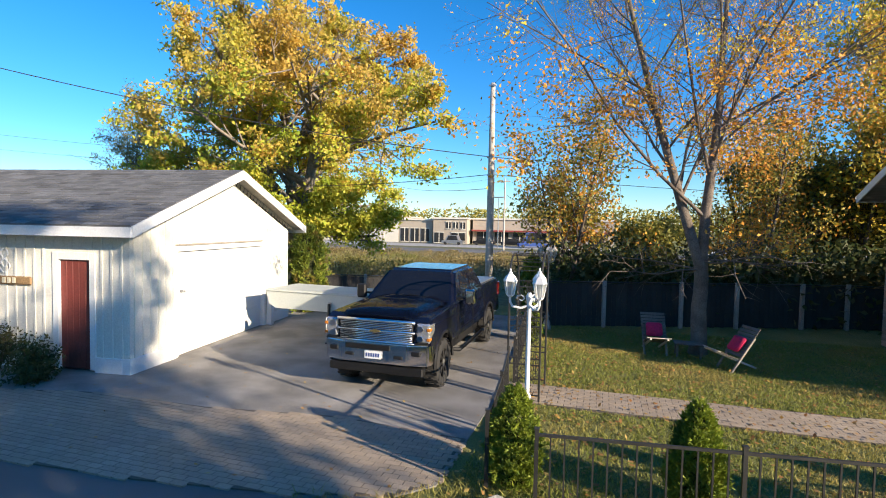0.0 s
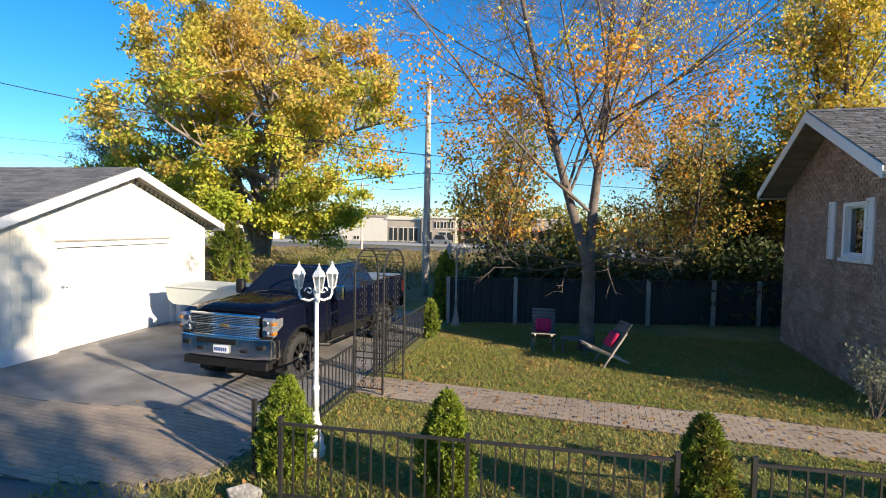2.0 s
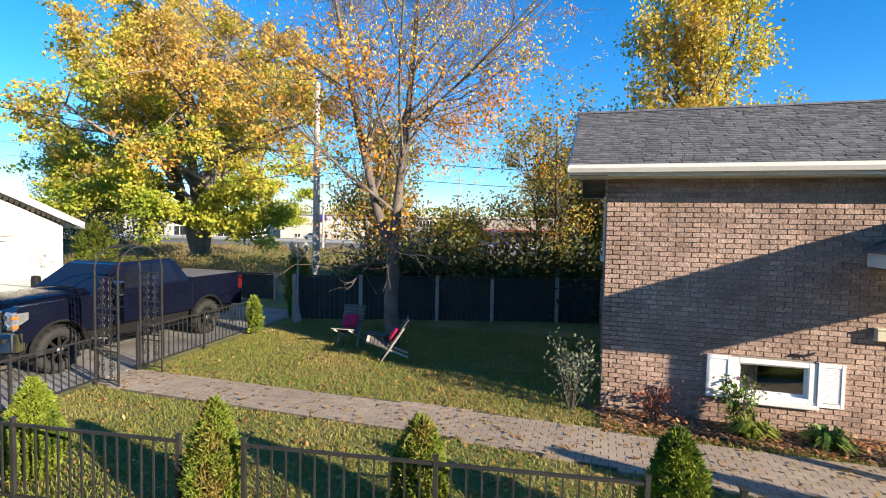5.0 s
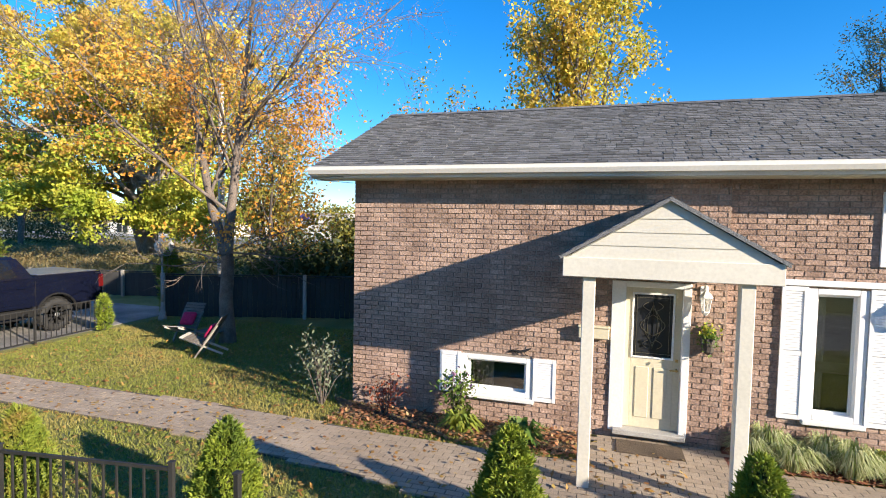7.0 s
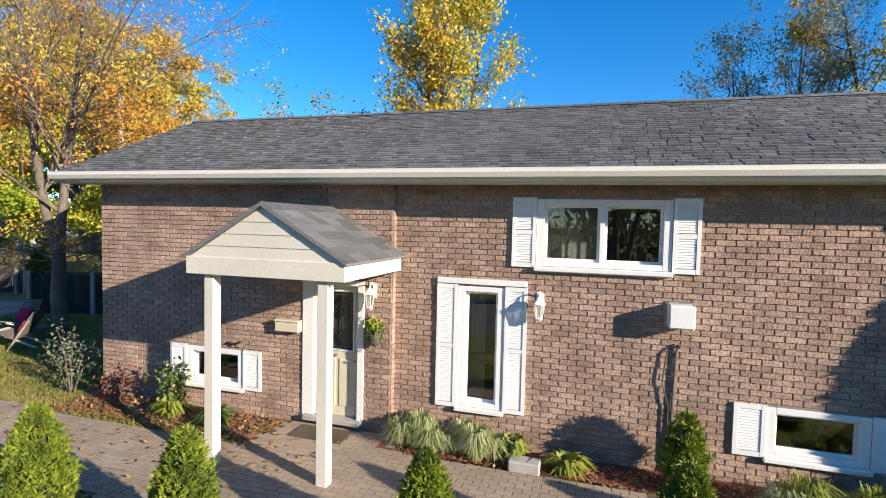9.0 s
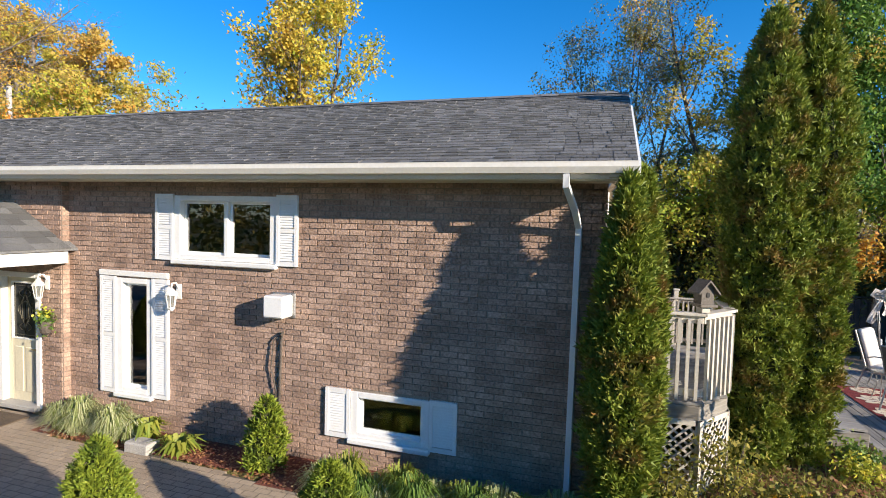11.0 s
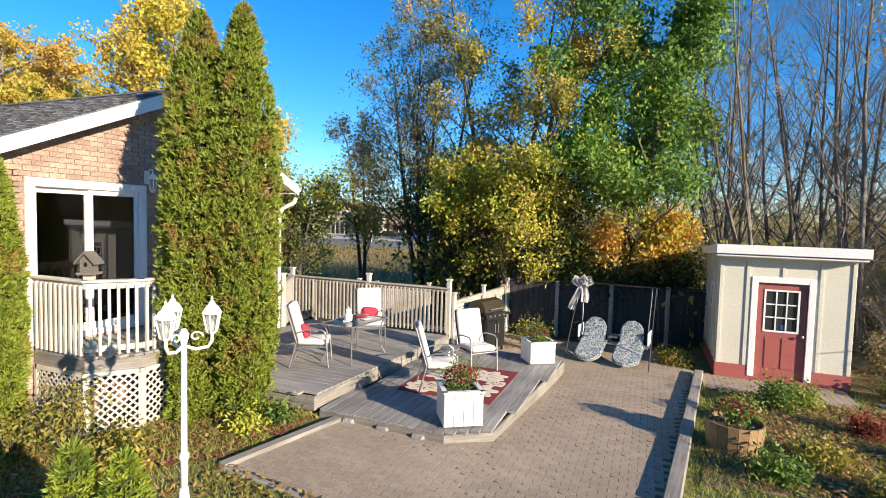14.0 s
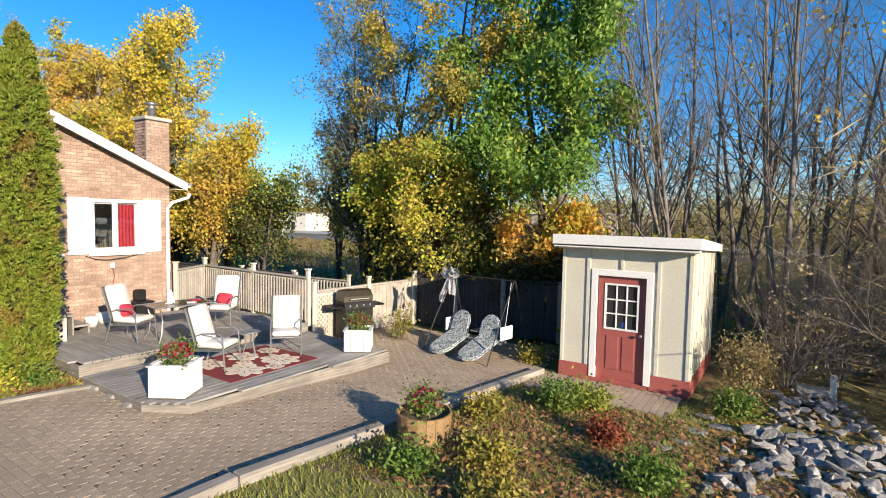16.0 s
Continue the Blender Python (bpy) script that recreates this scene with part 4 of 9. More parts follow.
# windows, shutters, doors
def shutter(parent, u0, u1, z0, z1):
    """A louvred shutter in a plane that looks along -y, its back at y = 0."""
    s = part("shutter", boxes(((u0, -0.035, z0), (u0 + 0.045, 0, z1)), ((u1 - 0.045, -0.035, z0), (u1, 0, z1)), ((u0 + 0.045, -0.033, z0), (u1 - 0.045, 0, z0 + 0.06)), ((u0 + 0.045, -0.033, z1 - 0.06), (u1 - 0.045, 0, z1)), ((u0 + 0.045, -0.006, z0 + 0.06), (u1 - 0.045, -0.002, z1 - 0.06)), *([((u0 + 0.045, -0.033, (z0 + z1) / 2 - 0.03), (u1 - 0.045, 0, (z0 + z1) / 2 + 0.03))] if z1 - z0 > 0.8 else [])), VINYL, parent, "white louvred shutter")
    me = raw_mesh("slat", [(-.5, -.012, -.018), (.5, -.012, -.018), (.5, -.002, .016), (-.5, -.002, .016), (-.5, -.017, -.014), (.5, -.017, -.014), (.5, -.007, .018), (-.5, -.007, .018)], BOXF, VINYL)
    z = z0 + 0.085
    while z < z1 - 0.07:
        if not (z1 - z0 > 0.8 and abs(z - (z0 + z1) / 2) < 0.045):
            o = new("slat", me)
            o.parent = s
            o.matrix_basis = Matrix.Translation(((u0 + u1) / 2, -0.012, z)) @ Matrix.Diagonal((u1 - u0 - 0.09, 1, 1, 1))
        z += 0.034
    return s


def window(name, m, w, z0, z1, label, shut=0.35, sill=True, slide=False, header=False, shut_z=None):
    """A white vinyl window in its opening; x along the wall from 0 to w, looking along -y from the wall's face."""
    t = thing(name, label, "window", m, kind="structure")
    f, dep = 0.075, 0.03
    part("window_frame", boxes(((-0.03, -dep, z0), (f, 0.12, z1)), ((w - f, -dep, z0), (w + 0.03, 0.12, z1)), ((f, -dep, z1 - f), (w - f, 0.12, z1)), ((f, -dep, z0), (w - f, 0.12, z0 + f)), bevel=0.006), VINYL, t)
    cells = [(f, w - f)]
    if slide:
        mid = w * 0.5
        part("sash", boxes(((mid - 0.03, 0.02, z0 + f), (mid + 0.03, 0.1, z1 - f)), bevel=0.004), VINYL, t)
        cells = [(f, mid - 0.03), (mid + 0.03, w - f)]
    for i, (a, b) in enumerate(cells):
        s = 0.035
        y = 0.05 + 0.025 * i
        part("sash", boxes(((a, y, z0 + f), (a + s, y + 0.035, z1 - f)), ((b - s, y, z0 + f), (b, y + 0.035, z1 - f)), ((a + s, y, z1 - f - s), (b - s, y + 0.035, z1 - f)), ((a + s, y, z0 + f), (b - s, y + 0.035, z0 + f + s)), bevel=0.003), VINYL, t)
        p = part("pane", boxes(((a + s, y + 0.012, z0 + f + s), (b - s, y + 0.018, z1 - f - s))), GLASS, t)
        p.visible_shadow = False
    if sill:
        part("window_sill", boxes(((-0.05, -0.085, z0 - 0.07), (w + 0.05, -0.002, z0 - 0.003)), bevel=0.012), WHITE, t)
    if shut:
        sz0, sz1 = shut_z or (z0 - 0.02, z1 + 0.02)
        for a, b in ((-0.035 - shut, -0.035), (w + 0.035, w + 0.035 + shut)):
            s = shutter(t, a, b, sz0, sz1)
            s.location.y = -0.013
    if header:
        part("header", boxes(((-0.035 - shut, -0.06, z1 + 0.03), (w + 0.035 + shut, -0.012, z1 + 0.11)), bevel=0.006), WHITE, t)
    return t


window("window_1", pose(8.88, YL, 0), 1.05, 0.42, 1.02, "white vinyl basement window with louvred shutters", shut=0.33)
window("window_2", pose(13.5, YR, 0), 0.61, 0.55, 2.27, "tall narrow white window with louvred shutters", shut=0.30, header=True)
window("window_3", pose(14.57, YR, 0), 1.63, 2.6, 3.5, "white sliding window with louvred shutters", shut=0.32, slide=True)
window("window_4", pose(17.39, YR, 0), 1.01, 0.42, 1.02, "white vinyl basement window with louvred shutters", shut=0.35)
window("window_5", Matrix.Translation((WX1, 14.2, 0)) @ pose(0, 0, 0, 0, 0, 90), 1.1, 2.15, 3.38, "white double kitchen window with shutters", shut=0.42, slide=True)
w6 = window("window_6", Matrix.Translation((WX0, 12.62, 0)) @ pose(0, 0, 0, 0, 0, -90), 0.9, 2.36, 3.42, "white window with shutters in the shaded gable", shut=0)
shutter(w6, 0.93, 1.22, 2.30, 3.47).location.y = -0.013
shutter(w6, -0.66, -0.36, 2.30, 3.47).location.y = -0.013
# curtains and things seen through the panes
for nm, a, b, mt in (("curtain", (20.27, 14.82, 2.2), (20.29, 15.2, 3.3), REDCLOTH),):
    bm = bmesh.new()
    n = 10
    for i in range(n):
        y0, y1 = a[1] + (b[1] - a[1]) * i / n, a[1] + (b[1] - a[1]) * (i + 1) / n
        box(bm, (a[0] + 0.02 * (i % 2), y0, a[2]), (b[0] + 0.02 * (i % 2), y1, b[2]))
    tagged(part(nm, bm, mt), "red gathered curtain inside the kitchen window", "curtain")

for nm, x0, x1, yy, z0, z1 in (("curtain", 14.62, 15.35, YR + 0.34, 2.62, 3.48), ("curtain", 13.55, 13.8, YR + 0.34, 0.6, 2.25), ("curtain", 17.45, 18.3, YR + 0.36, 0.75, 1.0), ("curtain", 8.95, 9.3, YL + 0.36, 0.45, 1.0)):
    bm = bmesh.new()
    n = 9
    for k in range(n):
        a, b = x0 + (x1 - x0) * k / n, x0 + (x1 - x0) * (k + 1) / n
        box(bm, (a, yy + 0.02 * (k % 2), z0), (b, yy + 0.015 + 0.02 * (k % 2), z1))
    tagged(part(nm, bm, CURTAIN), "pale grey curtain hanging inside a front window", "curtain", "front curtains")

# sliding patio door
sd = thing("door_2", "white sliding glass patio door, partly open", "door", Matrix.Translation((WX1, 10.85, 0)) @ pose(0, 0, 0, 0, 0, 90), kind="structure")
part("door_frame", boxes(((-0.06, -0.03, 1.27), (0.06, 0.12, 3.62)), ((1.64, -0.03, 1.27), (1.76, 0.12, 3.62)), ((0.06, -0.03, 3.5), (1.64, 0.12, 3.62)), ((0.06, -0.03, 1.27), (1.64, 0.12, 1.36)), bevel=0.006), VINYL, sd)
for i, (a, b, y) in enumerate(((0.06, 0.88, 0.07), (0.82, 1.64, 0.02))):
    d = part("door_leaf", boxes(((a, y, 1.36), (a + 0.07, y + 0.04, 3.5)), ((b - 0.07, y, 1.36), (b, y + 0.04, 3.5)), ((a + 0.07, y, 3.42), (b - 0.07, y + 0.04, 3.5)), ((a + 0.07, y, 1.36), (b - 0.07, y + 0.04, 1.46)), bevel=0.004), VINYL, sd)
    p = part("pane", boxes(((a + 0.07, y + 0.015, 1.46), (b - 0.07, y + 0.022, 3.42))), GLASS, d)
    p.visible_shadow = False
sb = thing("sideboard", "low white sideboard inside the patio door", "sideboard", pose(19.5, 11.3, 1.27))
part("carcass", boxes(((-0.25, -0.35, 0), (0.2, 0.35, 0.62)), bevel=0.01), WHITE, sb)
part("top", boxes(((-0.27, -0.37, 0.622), (0.22, 0.37, 0.65)), bevel=0.006), WHITE, sb)
part("handle", boxes(((0.85, -0.02, 2.2), (0.885, 0.02, 2.42)), bevel=0.004), WHITE, sd)

# front door
fd = thing("door_1", "cream panelled front door with a leaded oval-pattern glass", "door", pose(11.1, YL, 0), kind="structure")
part("door_frame", boxes(((-0.06, -0.035, 0.12), (0.13, 0.16, 2.26)), ((0.87, -0.035, 0.12), (0.97, 0.16, 2.26)), ((0.13, -0.035, 2.18), (0.87, 0.16, 2.26)), bevel=0.006), WHITE, fd)
leaf = part("door_leaf", boxes(((0.13, 0.06, 0.17), (0.22, 0.105, 2.18)), ((0.78, 0.06, 0.17), (0.87, 0.105, 2.18)), ((0.22, 0.06, 2.10), (0.78, 0.105, 2.18)), ((0.22, 0.06, 0.17), (0.78, 0.105, 1.17)), bevel=0.004), CREAM, fd)
part("glazing_bead", boxes(((0.22, 0.045, 1.17), (0.245, 0.11, 2.10)), ((0.755, 0.045, 1.17), (0.78, 0.11, 2.10)), ((0.245, 0.045, 1.17), (0.755, 0.11, 1.195)), ((0.245, 0.045, 2.075), (0.755, 0.11, 2.10)), bevel=0.005), WHITE, leaf)
part("pane", boxes(((0.245, 0.075, 1.195), (0.755, 0.085, 2.075))), DARKGLASS, leaf)
bm = bmesh.new()
for r, sx in ((0.30, 0.07), (0.25, 0.12), (0.15, 0.16), (0.34, 0.0)):
    for s in (1, -1):
        pipe(bm, [(0.5 + s * sx * math.sin(math.pi * i / 12), 0.072, 1.64 + r * (i / 6 - 1)) for i in range(13)], 0.005, 4)
for x in (0.285, 0.715):
    pipe(bm, [(x, 0.072, 1.2), (x, 0.072, 2.07)], 0.004, 4)
for z in (1.24, 2.03):
    pipe(bm, [(0.25, 0.072, z), (0.75, 0.072, z)], 0.004, 4)
for q in (-1, 1):
    for k in (-1, 1):
        # scrolls above and below the oval
        pipe(bm, [(0.5 + k * (0.03 + 0.10 * math.sin(i * 0.35)), 0.072, 1.64 + q * (0.20 + 0.016 * i)) for i in range(9)], 0.005, 4)
part("leading", bm, BRASSLEAD, leaf, "tarnished leading in a pointed oval pattern")
for a, b in ((0.29, 0.47), (0.53, 0.71)):
    part("panel", boxes(((a, 0.048, 0.32), (b, 0.065, 1.05)), bevel=0.008), CREAM, leaf)
part("door_handle", boxes(((0.81, 0.0, 1.02), (0.835, 0.06, 1.06)), ((0.73, -0.01, 1.03), (0.84, 0.01, 1.05)), ((0.805, 0.04, 1.15), (0.845, 0.062, 1.19)), bevel=0.004), COPPER, fd, "brass lever handle")
part("threshold", boxes(((0.0, -0.12, 0.09), (0.95, 0.14, 0.168)), bevel=0.01), CONCRETE, fd)

# gabled porch roof on two posts
po = thing("porch", "cream gabled porch roof on two square posts", "porch")
PX0, PX1, PXM, PY = 10.48, 12.63, 11.555, 8.58
part("gable_board", prism(bmesh.new(), [(PX0, 2.47), (PX1, 2.47), (PX1, 2.66), (PXM, 3.30), (PX0, 2.66)], "y", PY, PY + 0.04), PORCHPAINT, po)
for i in range(4):
    z0 = 2.66 + i * 0.15
    h0, h1 = (3.29 - z0) / 0.64 * 1.07, max(0.01, (3.29 - z0 - 0.14) / 0.64 * 1.07)
    part("siding_board", prism(bmesh.new(), [(PXM - h0, z0), (PXM + h0, z0), (PXM + h1, min(z0 + 0.14, 3.29)), (PXM - h1, min(z0 + 0.14, 3.29))], "y", PY - 0.014, PY - 0.002), PORCHPAINT, po)
part("fascia", boxes(((PX0 - 0.02, PY - 0.03, 2.45), (PX1 + 0.02, PY - 0.002, 2.67)), bevel=0.006), PORCHPAINT, po)
for x in (PX0, PX1 - 0.03):
    part("side_board", boxes(((x, PY + 0.04, 2.45), (x + 0.03, YL, 2.66)), bevel=0.004), WHITE, po)
part("ceiling_board", boxes(((PX0 + 0.03, PY + 0.04, 2.5), (PX1 - 0.03, YL, 2.53))), PORCHPAINT, po)
for s in (-1, 1):
    e = PXM + s * 1.13
    part("roof_slope", prism(bmesh.new(), [(PXM, 3.30), (e, 2.64), (e, 2.675), (PXM, 3.345)], "y", PY - 0.06, YL if s < 0 else YR), SHINGLE, po)
    pl, L = [], math.hypot(1.13, 0.66)
    a2 = math.degrees(math.atan(0.66 / 1.13))
    for j in range(8):
        y = PY - 0.06
        while y < YL - 0.05:
            w = min(rng.choice((0.2, 0.27, 0.33)), YL - y)
            f = (j + 0.5) / 8
            m = pose(PXM + s * 1.13 * (1 - f), y + w / 2, 2.675 + 0.67 * f, 0, 0, 90 * s) @ pose(0, 0, 0, a2, 0, 0) @ Matrix.Diagonal((w - 0.006, L / 8 + 0.02, rng.choice((0.010, 0.014)), 1))
            pl.append(m)
            y += w
    lay("shingle", shp, BOXF, pl, SHINGLE, po, lambda p: True)
for x in (10.68, 12.27):
    part("post", boxes(((x, PY + 0.03, 0.02), (x + 0.14, PY + 0.17, 2.5)), bevel=0.008), PORCHPAINT, po)


def sconce(m, label="white carriage lantern fixed to the brick wall"):
    s = thing("wall_lamp", label, "lamp", m, "wall lamps")
    part("back_plate", boxes(((-0.05, -0.03, -0.1), (0.05, -0.012, 0.12)), bevel=0.008), WHITE, s)
    part("arm", pipe(bmesh.new(), [(0, -0.03, 0.06), (0, -0.08, 0.14), (0, -0.15, 0.14), (0, -0.16, 0.09)], 0.012), WHITE, s)
    part("cap", lathe(bmesh.new(), [(0.085, 0.0), (0.075, 0.03), (0.03, 0.08), (0.012, 0.1), (0.012, 0.13)], 6, (0, -0.16, -0.02)), WHITE, s)
    part("glass", lathe(bmesh.new(), [(0.042, -0.2), (0.068, -0.02)], 6, (0, -0.16, 0)), LANTERN, s)
    bm = bmesh.new()
    for i in range(6):
        a = i * math.pi / 3
        rod(bm, (0.044 * math.cos(a), -0.16 + 0.044 * math.sin(a), -0.2), (0.07 * math.cos(a), -0.16 + 0.07 * math.sin(a), -0.02), 0.006, sides=4)
    lathe(bm, [(0.02, -0.25), (0.05, -0.215), (0.048, -0.195)], 6, (0, -0.16, 0))
    part("cage", bm, WHITE, s)
    return s


sconce(pose(12.22, YL, 2.12))
sconce(pose(14.62, YR, 2.12))
sconce(Matrix.Translation((WX1, 12.62, 3.75)) @ pose(0, 0, 0, 0, 0, 90))
mb = thing("mailbox", "cream metal mailbox on the brick wall", "mailbox", pose(10.6, YL, 1.42))
part("body", boxes(((0, -0.12, 0), (0.42, -0.012, 0.16)), bevel=0.012), CREAM, mb)
part("lid", boxes(((-0.01, -0.135, 0.155), (0.43, -0.012, 0.185)), bevel=0.008), CREAM, mb)
# meter cover and its cable
ac = thing("vent_box", "white metal box fixed to the brick wall", "vent", pose(16.2, YR, 1.92))
part("cover", boxes(((0, -0.27, 0), (0.30, -0.03, 0.29)), bevel=0.02), VINYL, ac)
part("flange", boxes(((-0.02, -0.03, -0.02), (0.33, -0.012, 0.31)), bevel=0.005), STEEL, ac)
cb = thing("wall_pipe", "thin dark pipe with a loose cable on the brick wall", "pipe")
part("pipe", pipe(bmesh.new(), [(16.36, YR - 0.09, 1.66), (16.36, YR - 0.05, 1.7), (16.33, YR - 0.035, 1.6), (16.3, YR - 0.035, 0.6), (16.28, YR - 0.05, 0.04)], 0.016), DARKBARK, cb)
part("cable", pipe(bmesh.new(), [(16.34, YR - 0.05, 1.68), (16.22, YR - 0.05, 1.58), (16.18, YR - 0.05, 1.2), (16.26, YR - 0.05, 0.9), (16.27, YR - 0.05, 0.05)], 0.009), DARKBARK, cb)
# lizard ornament, mat
lz = thing("wall_ornament", "small dark metal lizard ornament on the brick wall", "ornament", pose(9.75, YL - 0.02, 1.12))
part("body", pipe(bmesh.new(), [(-0.17, 0, -0.03), (-0.1, -0.01, 0.01), (0, -0.015, 0.0), (0.1, -0.01, 0.02), (0.17, 0, 0.06)], [0.006, 0.015, 0.022, 0.018, 0.01]), IRON, lz)
for x, s in ((-0.07, 1), (-0.07, -1), (0.07, 1), (0.07, -1)):
    part("leg", pipe(bmesh.new(), [(x, -0.01, 0), (x + 0.03, -0.01, 0.04 * s), (x + 0.06, 0, 0.05 * s)], 0.006, 4), IRON, lz)
tagged(part("doormat", boxes(((11.15, 9.72, 0.03), (12.0, 10.15, 0.045)), bevel=0.004), SOIL), "worn brown doormat before the front door", "doormat")
hb = thing("hanging_basket", "dark hanging basket of green foliage on the wall", "basket", pose(12.28, YL - 0.1, 1.55))
part("basket", lathe(bmesh.new(), [(0.02, -0.22), (0.07, -0.18), (0.095, -0.05), (0.10, 0.0)], 10), DARKBARK, hb)
part("bracket", pipe(bmesh.new(), [(0, 0.09, 0.15), (0, 0.02, 0.16), (0, 0, 0.0)], 0.006, 4), IRON, hb)
rg = np.random.default_rng(5)
part("foliage", quads_mesh("foliage", leaf_quads(rg, rg.normal(size=(260, 3)) * (0.06, 0.05, 0.08), 0.06, 0.03), GREEN), None, hb)
part("bloom", quads_mesh("bloom", leaf_quads(rg, rg.normal(size=(60, 3)) * (0.07, 0.05, 0.05) + (0, -0.03, 0.1), 0.05, 0.04), YELLOWGREEN), None, hb)

# ---- garage ----
ga = thing("garage", "cream board-and-batten garage with a white overhead door", "garage", pose(-8.2, 7.3, 0, 0, 0, 8))
GL, GD, GE, GA = 6.35, 9.0, 2.62, 3.86          # front length, depth, eave and apex heights of the walls
front = [(0, 0.12), (1.28, 0.12), (1.28, 2.25), (4.85, 2.25), (4.85, 0.12), (GL, 0.12), (GL, GE), (GL / 2, GA), (0, GE)]
part("wall", prism(bmesh.new(), front, "x", -0.14, 0), SIDING, ga, "cream painted front gable")
part("wall", boxes(((-0.72, 0, 0.12), (-0.14, 0.14, GE)), ((-GD, 0, 0.12), (-1.58, 0.14, GE)), ((-1.58, 0, 2.2), (-0.72, 0.14, GE))), SIDING, ga)
part("wall", boxes(((-GD, GL - 0.14, 0.12), (-0.14, GL, GE)), ((-GD - 0.14, 0, 0.12), (-GD, GL, GE))), SIDING, ga)
for a, b in (((-GD, 0.01, -0.02), (-1.58, 0.16, 0.3)), ((-0.72, -0.03, -0.02), (-0.142, 0.16, 0.3)), ((-0.14, -0.035, -0.02), (0.035, 1.26, 0.3)), ((-0.14, 4.87, -0.02), (0.035, GL, 0.3))):
    part("plinth", boxes((a, b), bevel=0.008), WHITE, ga, "white-painted base board")
# battens, each a part
bt = raw_mesh("batten", block(0.04, 0.02, 1.0), BOXF, SIDING)
for i in range(27):
    x = -0.16 - i * 0.205
    if -1.68 < x < -0.64:
        z0 = 2.32
    else:
        z0 = 0.3
    o = new("batten", bt); o.parent = ga
    o.matrix_basis = Matrix.Translation((x, -0.010, (z0 + GE) / 2)) @ Matrix.Diagonal((1, 1, GE - z0, 1))
for i in range(30):
    y = 0.12 + i * 0.21
    z1 = GE + (GA - GE) * (1 - abs(y - GL / 2) / (GL / 2)) - 0.03
    z0 = 2.36 if 1.2 < y < 4.95 else 0.3
    o = new("batten", bt); o.parent = ga
    o.matrix_basis = Matrix.Translation((0.010, y, (z0 + z1) / 2)) @ pose(0, 0, 0, 0, 0, 90) @ Matrix.Diagonal((1, 1, z1 - z0, 1))
gd = part("overhead_door", boxes(((-0.11, 1.28, 0.03), (-0.06, 4.85, 2.2))), WHITE, ga, "white panelled overhead garage door")
for j in range(4):
    for i in range(4):
        y0 = 1.36 + i * 0.875
        part("panel", boxes(((-0.062, y0, 0.1 + j * 0.53), (-0.048, y0 + 0.79, 0.56 + j * 0.53)), bevel=0.006), WHITE, gd)
part("handle", boxes(((-0.05, 1.45, 1.35), (-0.01, 1.5, 1.4)), ((-0.05, 1.56, 1.34), (-0.02, 1.6, 1.38)), bevel=0.004), STEEL, gd)
part("door_trim", boxes(((-0.12, 1.18, 0.02), (0.03, 1.3, 2.34)), ((-0.12, 4.83, 0.02), (0.03, 4.95, 2.34)), ((-0.12, 1.3, 2.22), (0.02, 4.83, 2.34)), bevel=0.006), WHITE, ga)
part("drip_cap", boxes(((0.0, 1.25, 2.345), (0.06, 4.75, 2.375))), GREYWOOD, ga)
part("pilaster", boxes(((0.035, 4.98, 0.0), (0.18, 5.14, 0.95)), bevel=0.01), WHITE, ga)
sdoor = part("side_door", boxes(((-1.48, 0.05, 0.05), (-0.82, 0.09, 2.1)), bevel=0.004), REDWOOD, ga, "dark red wooden side door")
for i in range(5):
    part("plank", boxes(((-1.475 + i * 0.131, 0.036, 0.06), (-1.35 + i * 0.131, 0.055, 2.09)), bevel=0.004), REDWOOD, sdoor)
part("door_trim", boxes(((-1.6, -0.025, 0.05), (-1.48, 0.15, 2.24)), ((-0.82, -0.025, 0.05), (-0.70, 0.15, 2.24)), ((-1.48, -0.025, 2.1), (-0.82, 0.15, 2.24)), bevel=0.006), WHITE, ga)
# roof
ov, gx = 0.4, 0.38
e0, e1, am = -ov, GL + ov, GL / 2
ez = GE - 0.0 + 0.06
az = 3.98
bm = prism(bmesh.new(), [(e0, ez + 0.08), (am, az + 0.12), (e1, ez + 0.08), (e1, ez + 0.02), (am, az + 0.05), (e0, ez + 0.02)], "x", -GD - 0.4, gx)
groof = part("roof", bm, SHINGLE, ga, "dark grey shingle roof with dappled shade")
rng = random.Random(3)
pl, L, a2 = [], math.hypot(am - e0, az - ez + 0.04), math.degrees(math.atan((az + 0.04 - ez) / (am - e0)))
for j in range(24):
    f = (j + 0.5) / 24
    x = gx
    while x > -GD - 0.4:
        w = rng.choice((0.26, 0.33, 0.40))
        pl.append(pose(x - w / 2, e0 + (am - e0) * f, ez + 0.08 + (az + 0.04 - ez) * f - 0.002) @ pose(0, 0, 0, a2, 0, 0) @ Matrix.Diagonal((w - 0.006, L / 24 + 0.02, rng.choice((0.009, 0.012, 0.017)), 1)))
        x -= w
lay("shingle", shp, BOXF, pl, SHINGLE, groof, lambda p: p.x > -3.2 and p.y < 2)
